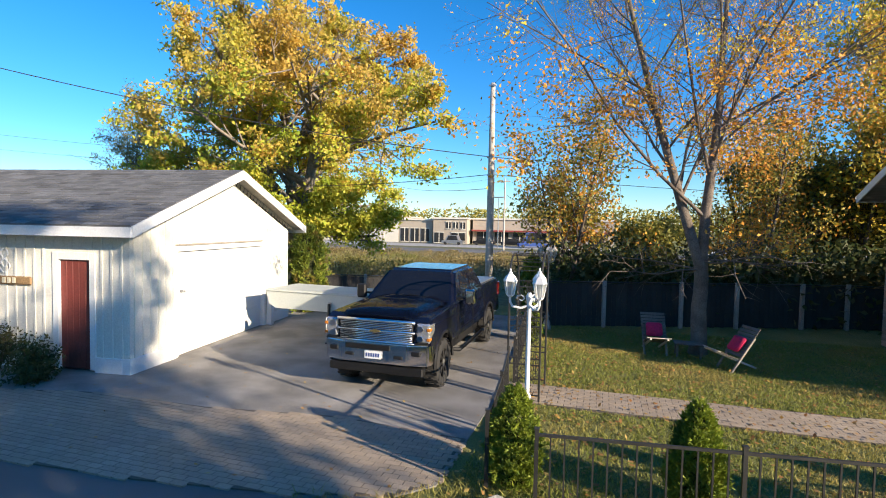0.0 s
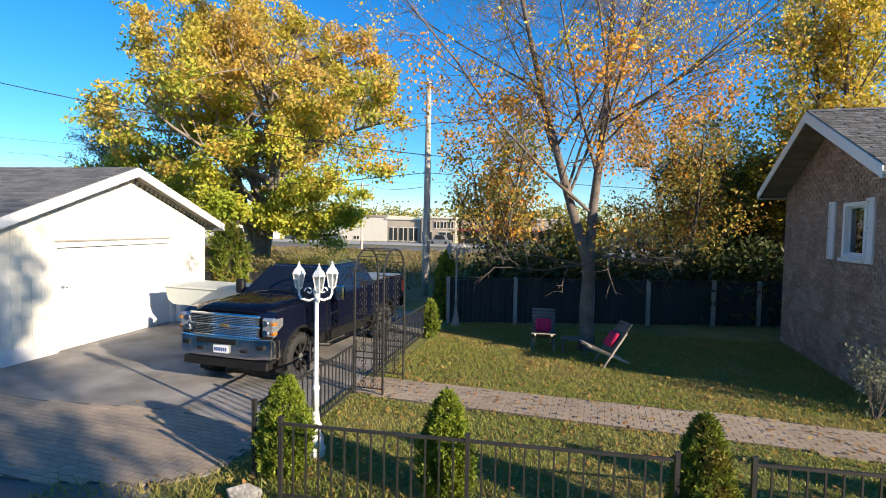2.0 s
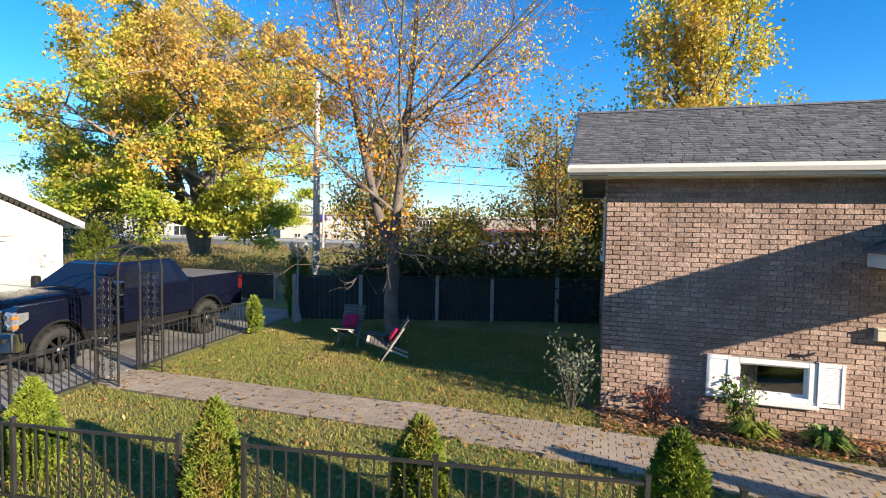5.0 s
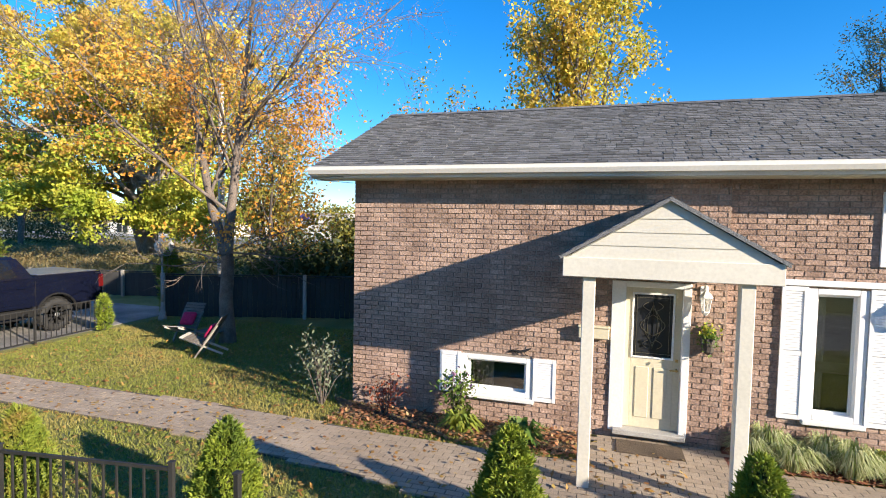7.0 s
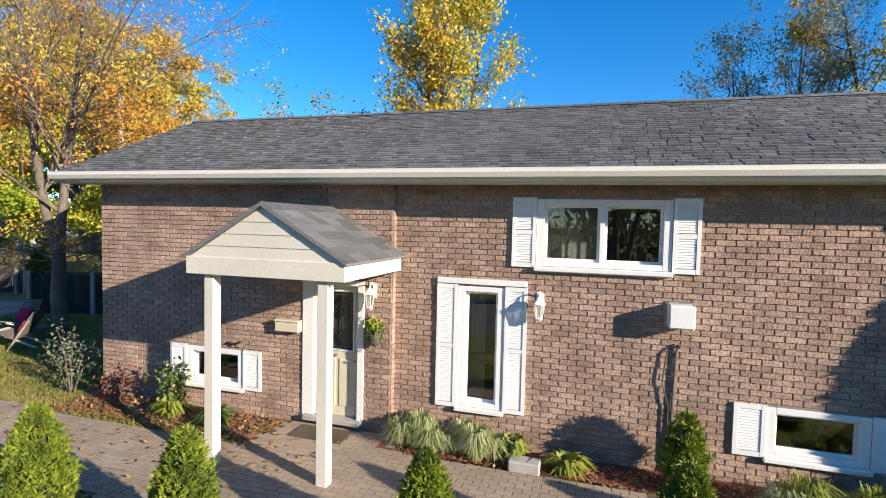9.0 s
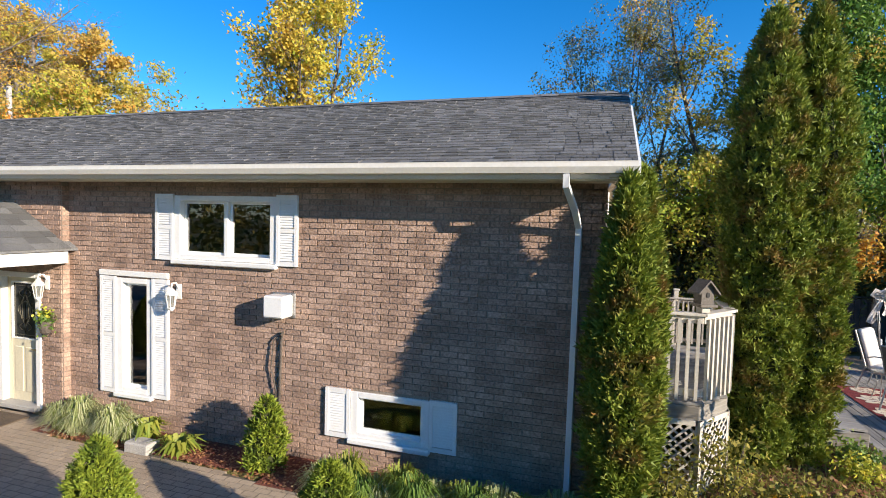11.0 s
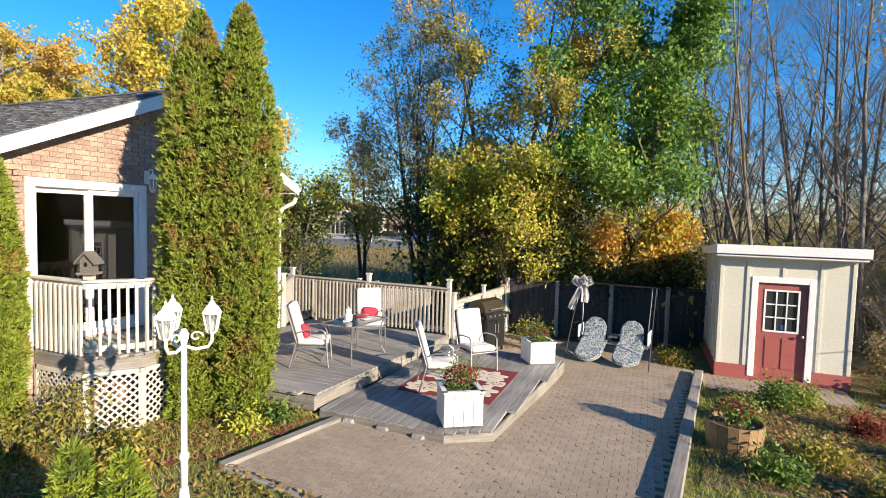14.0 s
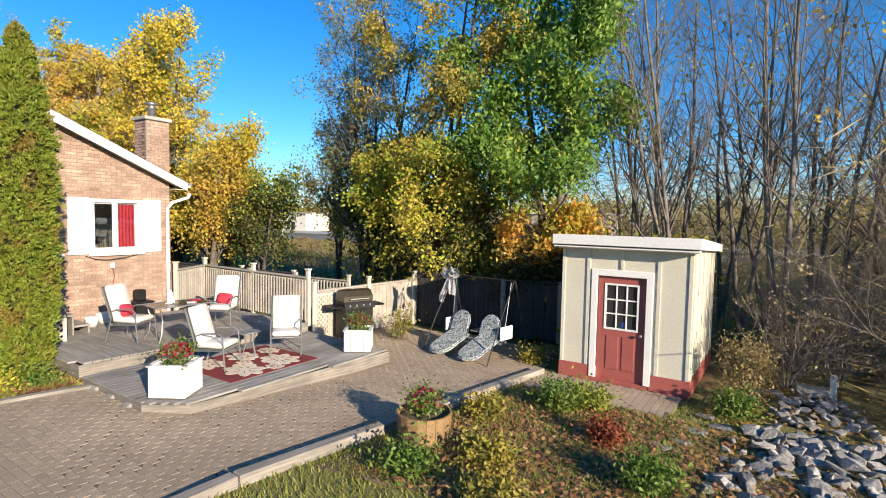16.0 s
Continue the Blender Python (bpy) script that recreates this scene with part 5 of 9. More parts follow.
for s in (0, 1):
    y = e0 if s == 0 else e1
    part("fascia", boxes(((-GD - 0.4, y - 0.015, ez - 0.13), (gx, y + 0.015, ez + 0.05)), bevel=0.004), WHITE, ga)
    part("rake_board", prism(bmesh.new(), [(y, ez + 0.07), (am, az + 0.11), (am, az - 0.10), (y, ez - 0.13)], "x", gx, gx + 0.03), WHITE, ga, "white rake board")
    part("soffit", prism(bmesh.new(), [(y, ez - 0.03), (am, az + 0.0), (am, az - 0.02), (y, ez - 0.05)], "x", 0.0, gx), GREYWOOD, ga)
    # scalloped trim under the rake
    bm = bmesh.new()
    for i in range(22):
        f = (i + 0.5) / 22
        yy, zz = y + (am - y) * f, ez - 0.02 + (az - ez) * f
        lathe(bm, [(0.07, 0.0), (0.07, 0.012)], 8, m=Matrix.Translation((0.02, yy, zz - 0.06)) @ pose(0, 0, 0, 0, 90, 0))
    part("scalloped_trim", bm, CREAM, ga)
# sign plank with unreadable marks, and a metal ornament
sg = thing("sign", "rough wooden plank sign with raised cream marks", "sign", pose(-8.2, 7.3, 0, 0, 0, 8) @ pose(-2.75, -0.03, 1.6))
part("plank", boxes(((-0.1, -0.045, 0), (0.74, 0.0, 0.16)), bevel=0.025), TERRA, sg)
for i in range(3):
    part("mark", boxes(((0.12 + i * 0.11, -0.06, 0.03), (0.19 + i * 0.11, -0.043, 0.135)), bevel=0.004), CREAM, sg)
orn = thing("wall_ornament", "white metal scroll ornament on the siding", "ornament", pose(-8.2, 7.3, 0, 0, 0, 8) @ pose(-2.62, -0.04, 2.02))
for s in (-1, 1):
    part("scroll", pipe(bmesh.new(), [(s * (0.02 + 0.10 * math.sin(i * 0.42)), 0, -0.2 + i * 0.033) for i in range(15)], 0.012, 5), WHITE, orn)
part("ring", pipe(bmesh.new(), [(0.06 * math.cos(i * 0.52), 0, 0.09 * math.sin(i * 0.52)) for i in range(13)], 0.012, 5), WHITE, orn)

# ---- pole, wires and the distance ----
up = thing("utility_pole", "pale bare wooden utility pole", "utility pole", pose(-4.35, 20.6, 0))
part("shaft", lathe(bmesh.new(), [(0.16, 0), (0.15, 2.0), (0.12, 6.0), (0.095, 8.6)], 12), POLEWOOD, up, smooth=True)
for z in (8.45, 5.6, 4.9):
    part("bracket", boxes(((-0.15, -0.14, z), (0.15, -0.10, z + 0.06)), bevel=0.008), STEEL, up)
part("conduit", rod(bmesh.new(), (0.15, -0.02, 0.1), (0.125, -0.02, 5.5), 0.02), STEEL, up)


def wire(a, b, sag, r=0.014):
    t = tagged(part("overhead_wire", pipe(bmesh.new(), [Vector(a).lerp(Vector(b), i / 24) - Vector((0, 0, sag * 4 * (i / 24) * (1 - i / 24))) for i in range(25)], r, 4), IRON), "thin black overhead wire on the pole", "wire", "overhead wires")
    return t


P = (-4.35, 20.5)
wire((*P, 5.65), (-33, 7.5, 11.6), 0.9, 0.02)
wire((*P, 5.65), (34, 34, 6.2), 0.8, 0.016)
wire((*P, 4.95), (34, 34, 5.4), 0.8, 0.014)
wire((*P, 4.95), (-45, 34, 8.5), 1.4, 0.016)
wire((-60, 26, 11), (-20, 45, 9), 0.8, 0.014)
wire((-60, 24, 9.6), (-20, 45, 8), 0.8, 0.014)
for x, y, h in ((-24.5, 56, 8.4), (-15.0, 82, 11.5), (-45, 60, 9)):
    fp = thing("utility_pole", "far utility pole with a cross-arm by the road", "utility pole", pose(x, y, fall(y)), "far utility poles")
    part("shaft", lathe(bmesh.new(), [(0.15, 0), (0.1, h)], 8), POLEWOOD, fp)
    part("cross_arm", boxes(((-0.9, -0.05, h - 0.6), (0.9, 0.05, h - 0.45))), POLEWOOD, fp)
wire((-24.5, 56, 8.0), (-4.4, 20.6, 4.4), 0.5, 0.014)
wire((-24.5, 56, 8.0), (-90, 70, 9), 1.0, 0.018)
wire((-24.5, 56, 8.0), (-15, 82, 11), 0.8, 0.018)

# the road and parking beyond the field
tagged(part("far_road", slab([(-160, 60), (70, 71), (70, 80), (-160, 69)], -1.0, fall(66) + 0.02), ROADMAT), "grey road across the field", "road", kind="structure")
tagged(part("parking", slab([(-140, 86), (60, 95), (60, 108), (-140, 100)], -1.3, -1.0), CONCRETE), "pale parking strip before the shops", "parking", kind="structure")


def shop(x, y, w, d, h, mt, label, turn=2.5, windows=(), sign=None, band=None):
    t = thing("commercial_building", label, "building", pose(x, y, -1.08, 0, 0, turn))
    part("wall", boxes(((0, 0, 0), (w, d, h))), mt, t)
    part("roof", boxes(((-0.3, -0.3, h), (w + 0.3, d, h + 0.35))), STUCCO if mt is TANSTUCCO else TANSTUCCO, t)
    for a, b, z0, z1 in windows:
        wd = part("window", boxes(((a, -0.12, z0), (b, -0.02, z1))), DARKGLASS, t)
        part("frame", boxes(((a - 0.15, -0.16, z0 - 0.15), (b + 0.15, -0.125, z0)), ((a - 0.15, -0.16, z1), (b + 0.15, -0.125, z1 + 0.15)), (((a + b) / 2 - 0.08, -0.16, z0), ((a + b) / 2 + 0.08, -0.125, z1))), STUCCO, wd)
    if sign:
        part("sign", boxes(((sign[0], -0.4, sign[2]), (sign[1], -0.05, sign[3]))), sign[4], t)
    if band:
        part("awning", boxes(((0, -1.6, h * 0.52), (w, -0.02, h * 0.58))), band, t)
    return t


shop(-66, 108, 22, 18, 5.6, STUCCO, "long low cream store building across the field", windows=[(4, 5.2, 0.4, 1.1), (7.5, 8.7, 0.4, 1.1), (11, 12.2, 0.4, 1.1), (14, 15.2, 0.4, 1.1)], sign=(9.5, 12, 4.2, 5.7, PURPLE))
shop(-44, 109, 8, 18, 5.0, TANSTUCCO, "tan shop building with tall dark windows", windows=[(0.6, 2.4, 0.3, 3.2), (3, 4.8, 0.3, 3.2), (5.4, 7.2, 0.3, 3.2)])
shop(-35.6, 108.5, 7.6, 16, 5.4, TANSTUCCO, "two-storey tan building with small upper windows", windows=[(3.0, 4.0, 3.3, 4.7), (4.6, 5.6, 3.3, 4.7), (6.2, 7.2, 3.3, 4.7), (0.4, 2.4, 0.2, 2.4), (4.2, 7.2, 0.2, 2.4)])
shop(-27.5, 112, 30, 18, 5.4, TANSTUCCO, "row of brown shops with a dark arcade", windows=[(1 + 4 * i, 4 + 4 * i, 0.2, 2.7) for i in range(7)], band=REDSIGN)
shop(-105, 100, 34, 18, 4.6, STUCCO, "pale low building beyond the garage", windows=[(3 + 6 * i, 6 + 6 * i, 0.3, 2.4) for i in range(5)])


def far_car(x, y, mt, label, turn=0, L=4.4, H=1.45):
    t = thing("parked_car", label, "car", pose(x, y, -0.99, 0, 0, turn), "far parked cars")
    part("body", prism(bmesh.new(), [(0, 0.3), (L, 0.3), (L, 0.8), (L * 0.82, 0.9), (L * 0.72, H), (L * 0.3, H), (L * 0.16, 0.92), (0, 0.8)], "y", 0, 1.75), mt, t)
    part("side_window", prism(bmesh.new(), [(L * 0.24, 0.95), (L * 0.78, 0.95), (L * 0.70, H - 0.08), (L * 0.32, H - 0.08)], "y", -0.02, -0.004), DARKGLASS, t)
    for x_ in (0.75, L - 0.8):
        part("wheel", lathe(bmesh.new(), [(0.32, 0), (0.32, 0.2)], 12, m=Matrix.Translation((x_, 0.15, 0.32)) @ pose(0, 0, 0, 90, 0, 0)), RUBBER, t)
    return t


far_car(-31, 100, STEEL, "grey van parked by the shops", H=1.9)
far_car(-25, 102, BLACKP, "dark car parked by the shops")
far_car(-19, 101, BLACKP, "dark car parked by the shops")
far_car(-14.5, 95, BLUEPAINT, "blue delivery truck parked by the shops", 20, 5.5, 2.9)
far_car(-56, 102, STEEL, "grey car parked by the store")
# flagpole lamp over the parking
lp = thing("street_lamp", "tall street lamp over the shop parking", "street lamp", pose(-17.5, 90, -1.0))
part("pole", lathe(bmesh.new(), [(0.1, 0), (0.06, 9)], 8), STEEL, lp)
part("head", boxes(((-0.9, -0.15, 8.9), (0.9, 0.15, 9.1)), bevel=0.03), STEEL, lp)

# ---- fences, arch, lamps ----
def iron_fence(pts, h, label, step=0.135):
    """Bars between two rails with square posts; every bar, rail and post is a part."""
    t = thing("iron_fence", label, "fence", group="iron fences")
    bar = raw_mesh("bar", block(0.016, 0.016, 1.0), BOXF, IRON)
    post = mesh_of("post", boxes(((-0.02, -0.02, 0), (0.02, 0.02, h + 0.04)), ((-0.026, -0.026, h + 0.04), (0.026, 0.026, h + 0.055))), IRON)
    for k, (a, b) in enumerate(zip(pts, pts[1:])):
        a, b = Vector((*a, 0)), Vector((*b, 0))
        L, an = (b - a).length, math.degrees(math.atan2(b.y - a.y, b.x - a.x))
        m = pose(a.x, a.y, 0, 0, 0, an)
        for z in (0.09, h - 0.015):
            part("rail", boxes(((0, -0.014, z - 0.014), (L, 0.014, z + 0.014))), IRON, t).matrix_basis = m
        n = max(1, round(L / step))
        for i in range(1, n):
            o = new("bar", bar); o.parent = t
            o.matrix_basis = m @ Matrix.Translation((L * i / n, 0, (h + 0.06) / 2)) @ Matrix.Diagonal((1, 1, h - 0.12, 1))
        for q in ((a,) if k < len(pts) - 2 else (a, b)):
            o = new("post", post); o.parent = t
            o.matrix_basis = pose(q.x, q.y, 0, 0, 0, an)
    return t


iron_fence([(-0.55, 5.08), (1.33, 5.3), (3.17, 5.53)], 0.84, "low black iron fence along the front verge")
iron_fence([(3.8, 5.66), (5.6, 5.9), (7.35, 6.14)], 0.84, "low black iron fence along the front verge")
iron_fence([(-1.12, 5.42), (-1.25, 6.95), (-1.42, 8.45)], 0.84, "low black iron fence beside the driveway")
iron_fence([(-1.45, 9.3), (-1.6, 11.2), (-1.75, 13.05)], 0.84, "low black iron fence beside the driveway")
tagged(part("gate_post", boxes(((8.02, 6.1, 0), (8.07, 6.15, 0.9)), ((8.01, 6.09, 0.9), (8.08, 6.16, 0.92)), bevel=0.004), IRON), "black iron gate post by a small cedar", "post")

ar = thing("garden_arch", "black wrought-iron garden arch with scrolled panels", "arch", pose(-1.42, 8.88, 0, 0, 0, 0))
AW, AD, AH = 0.46, 0.52, 2.0
for sy in (-1, 1):
    for x in (0, AD):
        part("upright", boxes(((x - 0.016, sy * AW - 0.016, 0), (x + 0.016, sy * AW + 0.016, AH)), bevel=0.003), IRON, ar)
    for z in (0.12, 0.62, 0.72, 1.25, 1.35, 1.9):
        part("cross_bar", boxes(((0.017, sy * AW - 0.009, z - 0.009), (AD - 0.017, sy * AW + 0.009, z + 0.009))), IRON, ar)
    for x in (0.17, 0.35):
        part("inner_bar", boxes(((x - 0.006, sy * AW - 0.006, 0.13), (x + 0.006, sy * AW + 0.006, 1.9))), IRON, ar)
    for z0 in (0.25, 0.49, 0.85, 1.11, 1.48, 1.76):
        for k in (-1, 1):
            for q in (-1, 1):
                pts = []
                for i in range(14):
                    th_, r = i * 0.62, 0.085 * (1 - i / 17)
                    pts.append((AD / 2 + k * (0.10 - 0 * r) + k * r * math.cos(th_) * 0.9, sy * AW, z0 + q * (0.06 + r * math.sin(th_))))
                part("scroll", pipe(bmesh.new(), pts, 0.007, 4), IRON, ar)
for x in (0, AD):
    part("hoop", pipe(bmesh.new(), [(x, AW * math.cos(math.pi * i / 16), AH + 0.42 * math.sin(math.pi * i / 16)) for i in range(17)], 0.016, 6), IRON, ar)
for i in range(1, 8):
    a = math.pi * i / 8
    part("tie_bar", rod(bmesh.new(), (0, AW * math.cos(a), AH + 0.42 * math.sin(a)), (AD, AW * math.cos(a), AH + 0.42 * math.sin(a)), 0.007, sides=5), IRON, ar)


def lantern(parent, x, y, z, mt, k=0.76):
    l = part("lantern", lathe(bmesh.new(), [(0.03 * k, z), (0.055 * k, z + 0.02 * k), (0.058 * k, z + 0.035 * k)], 6, (x, y, 0)), mt, parent)
    bm = bmesh.new()
    for i in range(6):
        a = i * math.pi / 3
        rod(bm, (x + 0.056 * k * math.cos(a), y + 0.056 * k * math.sin(a), z + 0.03 * k), (x + 0.098 * k * math.cos(a), y + 0.098 * k * math.sin(a), z + 0.25 * k), 0.008, sides=4)
    part("cage", bm, mt, l)
    part("glass", lathe(bmesh.new(), [(0.052 * k, z + 0.036 * k), (0.094 * k, z + 0.249 * k)], 6, (x, y, 0)), LANTERN, l)
    part("roof", lathe(bmesh.new(), [(0.115 * k, z + 0.25 * k), (0.112 * k, z + 0.265 * k), (0.075 * k, z + 0.33 * k), (0.04 * k, z + 0.36 * k), (0.03 * k, z + 0.39 * k), (0.012 * k, z + 0.41 * k), (0.018 * k, z + 0.43 * k), (0.004 * k, z + 0.455 * k)], 6, (x, y, 0)), mt, l)
    part("bulb", lathe(bmesh.new(), [(0.014 * k, z + 0.04 * k), (0.016 * k, z + 0.09 * k), (0.03 * k, z + 0.13 * k), (0.028 * k, z + 0.16 * k), (0.006 * k, z + 0.18 * k)], 8, (x, y, 0)), WHITE, l, smooth=True)


def lamp_post(m, label, mt, h=2.0, turn=0.0):
    t = thing("lamp_post", label, "lamp post", m, "garden lamp posts")
    part("base", lathe(bmesh.new(), [(0.12, 0.0), (0.12, 0.10), (0.10, 0.13), (0.095, 0.22), (0.06, 0.30), (0.055, 0.34), (0.075, 0.38), (0.05, 0.42), (0.036, 0.55)], 12), mt, t, smooth=True)
    part("pole", lathe(bmesh.new(), [(0.034, 0.55), (0.034, 0.8), (0.045, 0.82), (0.045, 0.85), (0.028, 0.88), (0.025, h - 0.05), (0.04, h), (0.045, h + 0.04), (0.02, h + 0.09)], 12), mt, t, smooth=True)
    for k in range(3):
        a = turn + k * 2 * math.pi / 3
        c, s = math.cos(a), math.sin(a)
        pts = [(0, 0, h - 0.06), (0.10, 0, h - 0.10), (0.20, 0, h - 0.08), (0.228, 0, h - 0.03), (0.23, 0, h + 0.03)]
        arm = part("arm", pipe(bmesh.new(), [(p[0] * c, p[0] * s, p[2]) for p in pts], 0.015, 6), mt, t)
        pts = [(0.03 + 0.07 + 0.06 * math.cos(i * 0.6) * (1 - i / 14), h + 0.015 + 0.05 * math.sin(i * 0.6) * (1 - i / 14)) for i in range(11)]
        part("scroll", pipe(bmesh.new(), [(r * c, r * s, z) for r, z in pts], 0.008, 5), mt, arm)
        lantern(t, 0.23 * c, 0.23 * s, h + 0.03, mt)
    return t


lamp_post(pose(-0.80, 6.17, 0), "white cast-metal garden lamp post with three lanterns", WHITE, turn=1.17)
lamp_post(pose(-1.4, 14.65, 0), "grey garden lamp post with three lanterns on the lawn", FENCEPOST, turn=0.9)
lamp_post(pose(24.5, 9.75, rise(24.5, 9.75)), "white cast-metal garden lamp post with three lanterns", WHITE, h=1.91, turn=0.73)


def board_fence(pts, h, label, mt, post_mt, step=1.95, posts_over=0.06, board=0.145, at=None):
    t = thing("board_fence", label, "fence", group="board fences")
    bd = raw_mesh("board", block(board - 0.008, 0.018, 1.0), BOXF, mt)
    for k, (a, b) in enumerate(zip(pts, pts[1:])):
        a, b = Vector((*a, 0)), Vector((*b, 0))
        L, an = (b - a).length, math.degrees(math.atan2(b.y - a.y, b.x - a.x))
        m = pose(a.x, a.y, 0, 0, 0, an)
        n = int(L / board)
        for i in range(n):
            o = new("board", bd); o.parent = t
            o.matrix_basis = m @ Matrix.Translation(((i + 0.5) * L / n, 0, h / 2 + random.uniform(-0.012, 0.012))) @ Matrix.Diagonal((1, 1, h - 0.06, 1))
        for z in (0.3, h - 0.15):
            part("rail", boxes(((0, 0.012, z - 0.04), (L, 0.05, z + 0.04))), mt, t).matrix_basis = m
        part("cap_rail", boxes(((0, -0.045, h - 0.005), (L, 0.05, h + 0.03)), bevel=0.005), mt, t).matrix_basis = m
        q = max(1, round(L / step))
        for u in (at or [L * i / q for i in range(q + 1)]):
            part("post", boxes(((-0.05, -0.11, 0), (0.05, -0.012, h + posts_over)), bevel=0.008), post_mt, t).matrix_basis = m @ Matrix.Translation((u, 0, 0))
    return t


board_fence([(-1.75, 15.05), (7.0, 18.1)], 1.30, "dark stained board fence with pale posts behind the lawn", FENCEWOOD, FENCEPOST, at=(0.0, 1.96, 4.24, 5.9, 7.87, 9.25))
board_fence([(7.0, 18.1), (21.0, 19.6)], 1.30, "dark board fence behind the bungalow", FENCEWOOD, FENCEPOST)
board_fence([(24.55, 20.95), (27.4, 20.95), (30.2, 21.6)], 1.5, "dark board fence with posts behind the swing seat", FENCEWOOD, GREYWOOD, step=1.4)
board_fence([(-12.0, 16.6), (-4.6, 18.2)], 0.95, "low brown plank fence behind the driveway", FENCEWOOD, GREYWOOD)


def lattice_panel(parent, m, w, h, mt, pitch=0.075, frame=True):
    """Crossed laths in a frame, each lath a part; x along the panel, looking along -y."""
    for d in (1, -1):
        k = -h
        while k < w:
            # a lath along (1, d) clipped to the panel
            xa, xb = max(0.0, k), min(w, k + h)
            if xb - xa > 0.04:
                za, zb = (xa - k, xb - k) if d == 1 else (h - (xa - k), h - (xb - k))
                v = Vector((xb - xa, 0, zb - za))
                L = v.length
                me = box(bmesh.new(), (-L / 2, -0.004, -0.013), (L / 2, 0.004, 0.013))
                part("lath", me, mt, parent).matrix_basis = m @ Matrix.Translation(((xa + xb) / 2, -0.005 * d, (za + zb) / 2)) @ pose(0, 0, 0, 0, -45 * d, 0)
            k += pitch * 1.414
    if frame:
        part("lattice_frame", boxes(((0, -0.015, -0.03), (w, 0.015, 0.03)), ((0, -0.015, h - 0.03), (w, 0.015, h + 0.03)), ((-0.03, -0.015, -0.03), (0.03, 0.015, h + 0.03)), ((w - 0.03, -0.015, -0.03), (w + 0.03, 0.015, h + 0.03))), mt, parent).matrix_basis = m


lf = thing("lattice_fence", "pale weathered fence with lattice beside the barbecue", "fence")
mm = Matrix.Translation((24.2, 17.34, 0)) @ pose(0, 0, 0, 0, 0, 85)
LFL = 3.5
bd = raw_mesh("board", block(0.137, 0.018, 1.0), BOXF, RAILGREY)
for i in range(int(LFL / 0.145)):
    o = new("board", bd); o.parent = lf
    o.matrix_basis = mm @ Matrix.Translation(((i + 0.5) * 0.145, 0.03, 0.68)) @ Matrix.Diagonal((1, 1, 1.2, 1))
lattice_panel(lf, mm @ Matrix.Translation((0, -0.01, 0.1)), 0.9, 1.1, RAIL, 0.09)
for i in range(3):
    part("post", boxes(((LFL * i / 2 - 0.05, -0.07, 0), (LFL * i / 2 + 0.05, 0.0, 1.5)), ((LFL * i / 2 - 0.065, -0.085, 1.5), (LFL * i / 2 + 0.065, 0.015, 1.54)), bevel=0.006), RAIL, lf).matrix_basis = mm
part("cap_rail", boxes(((0, -0.02, 1.27), (LFL, 0.07, 1.32)), bevel=0.005), GREYWOOD, lf).matrix_basis = mm

# ---- decks ----
def deck_boards(name, poly, z, along, label, board=0.14, fascia=0.2):
    """Boards cut to the outline, each a part, with a fascia round the edge."""
    wood = DECK if along == "y" else DECKX
    t = thing(name, label, "deck", kind="structure")
    us = [p[0] if along == "y" else p[1] for p in poly]
    u = min(us)
    while u < max(us) - 0.02:
        uc = u + board / 2
        hits = []
        for (x0, y0), (x1, y1) in zip(poly, poly[1:] + poly[:1]):
            a, b, c, d = (x0, x1, y0, y1) if along == "y" else (y0, y1, x0, x1)
            if (a > uc) != (b > uc):
                hits.append(c + (d - c) * (uc - a) / (b - a))
        hits.sort()
        for lo, hi in zip(hits[::2], hits[1::2]):
            if along == "y":
                bmx = box(bmesh.new(), (u + 0.004, lo, z - 0.035), (u + board - 0.004, hi, z), 0.004)
            else:
                bmx = box(bmesh.new(), (lo, u + 0.004, z - 0.035), (hi, u + board - 0.004, z), 0.004)
            part("plank", bmx, wood, t)
        u += board
    for (x0, y0), (x1, y1) in zip(poly, poly[1:] + poly[:1]):
        L, an = math.hypot(x1 - x0, y1 - y0), math.degrees(math.atan2(y1 - y0, x1 - x0))
        part("fascia_board", boxes(((0, -0.005, -fascia), (L, 0.035, -0.037)), bevel=0.004), DECKSIDE, t).matrix_basis = Matrix.Translation((x0, y0, z)) @ pose(0, 0, 0, 0, 0, an)
    return t


LOWER = [(23.95, 12.6), (25.92, 12.56), (26.48, 12.96), (26.80, 17.0), (24.25, 17.15)]
deck_boards("deck_lower", LOWER, 0.39, "y", "weathered grey plank lower deck", fascia=0.27)
deck_boards("deck_middle", [(22.0, 12.5), (23.87, 12.58), (24.2, 17.17), (20.45, 17.17), (20.45, 13.1), (22.0, 13.1)], 0.59, "x", "weathered grey plank middle deck", fascia=0.25)
deck_boards("deck_upper", [(20.45, 10.85), (21.5, 10.85), (21.89, 11.36), (22.0, 13.1), (20.45, 13.1)], 1.24, "x", "weathered grey plank upper landing", fascia=0.22)
st = thing("deck_steps", "two grey plank steps from landing to deck", "steps", kind="structure")
for i, (y, z) in enumerate(((13.1, 1.01), (13.38, 0.78))):
    part("tread", boxes(((20.6, y + 0.01, z - 0.04), (21.6, y + 0.29, z)), bevel=0.005), DECK, st)
    part("riser", boxes(((20.6, y + 0.25, 0.592), (21.6, y + 0.28, z - 0.042))), DECK, st)
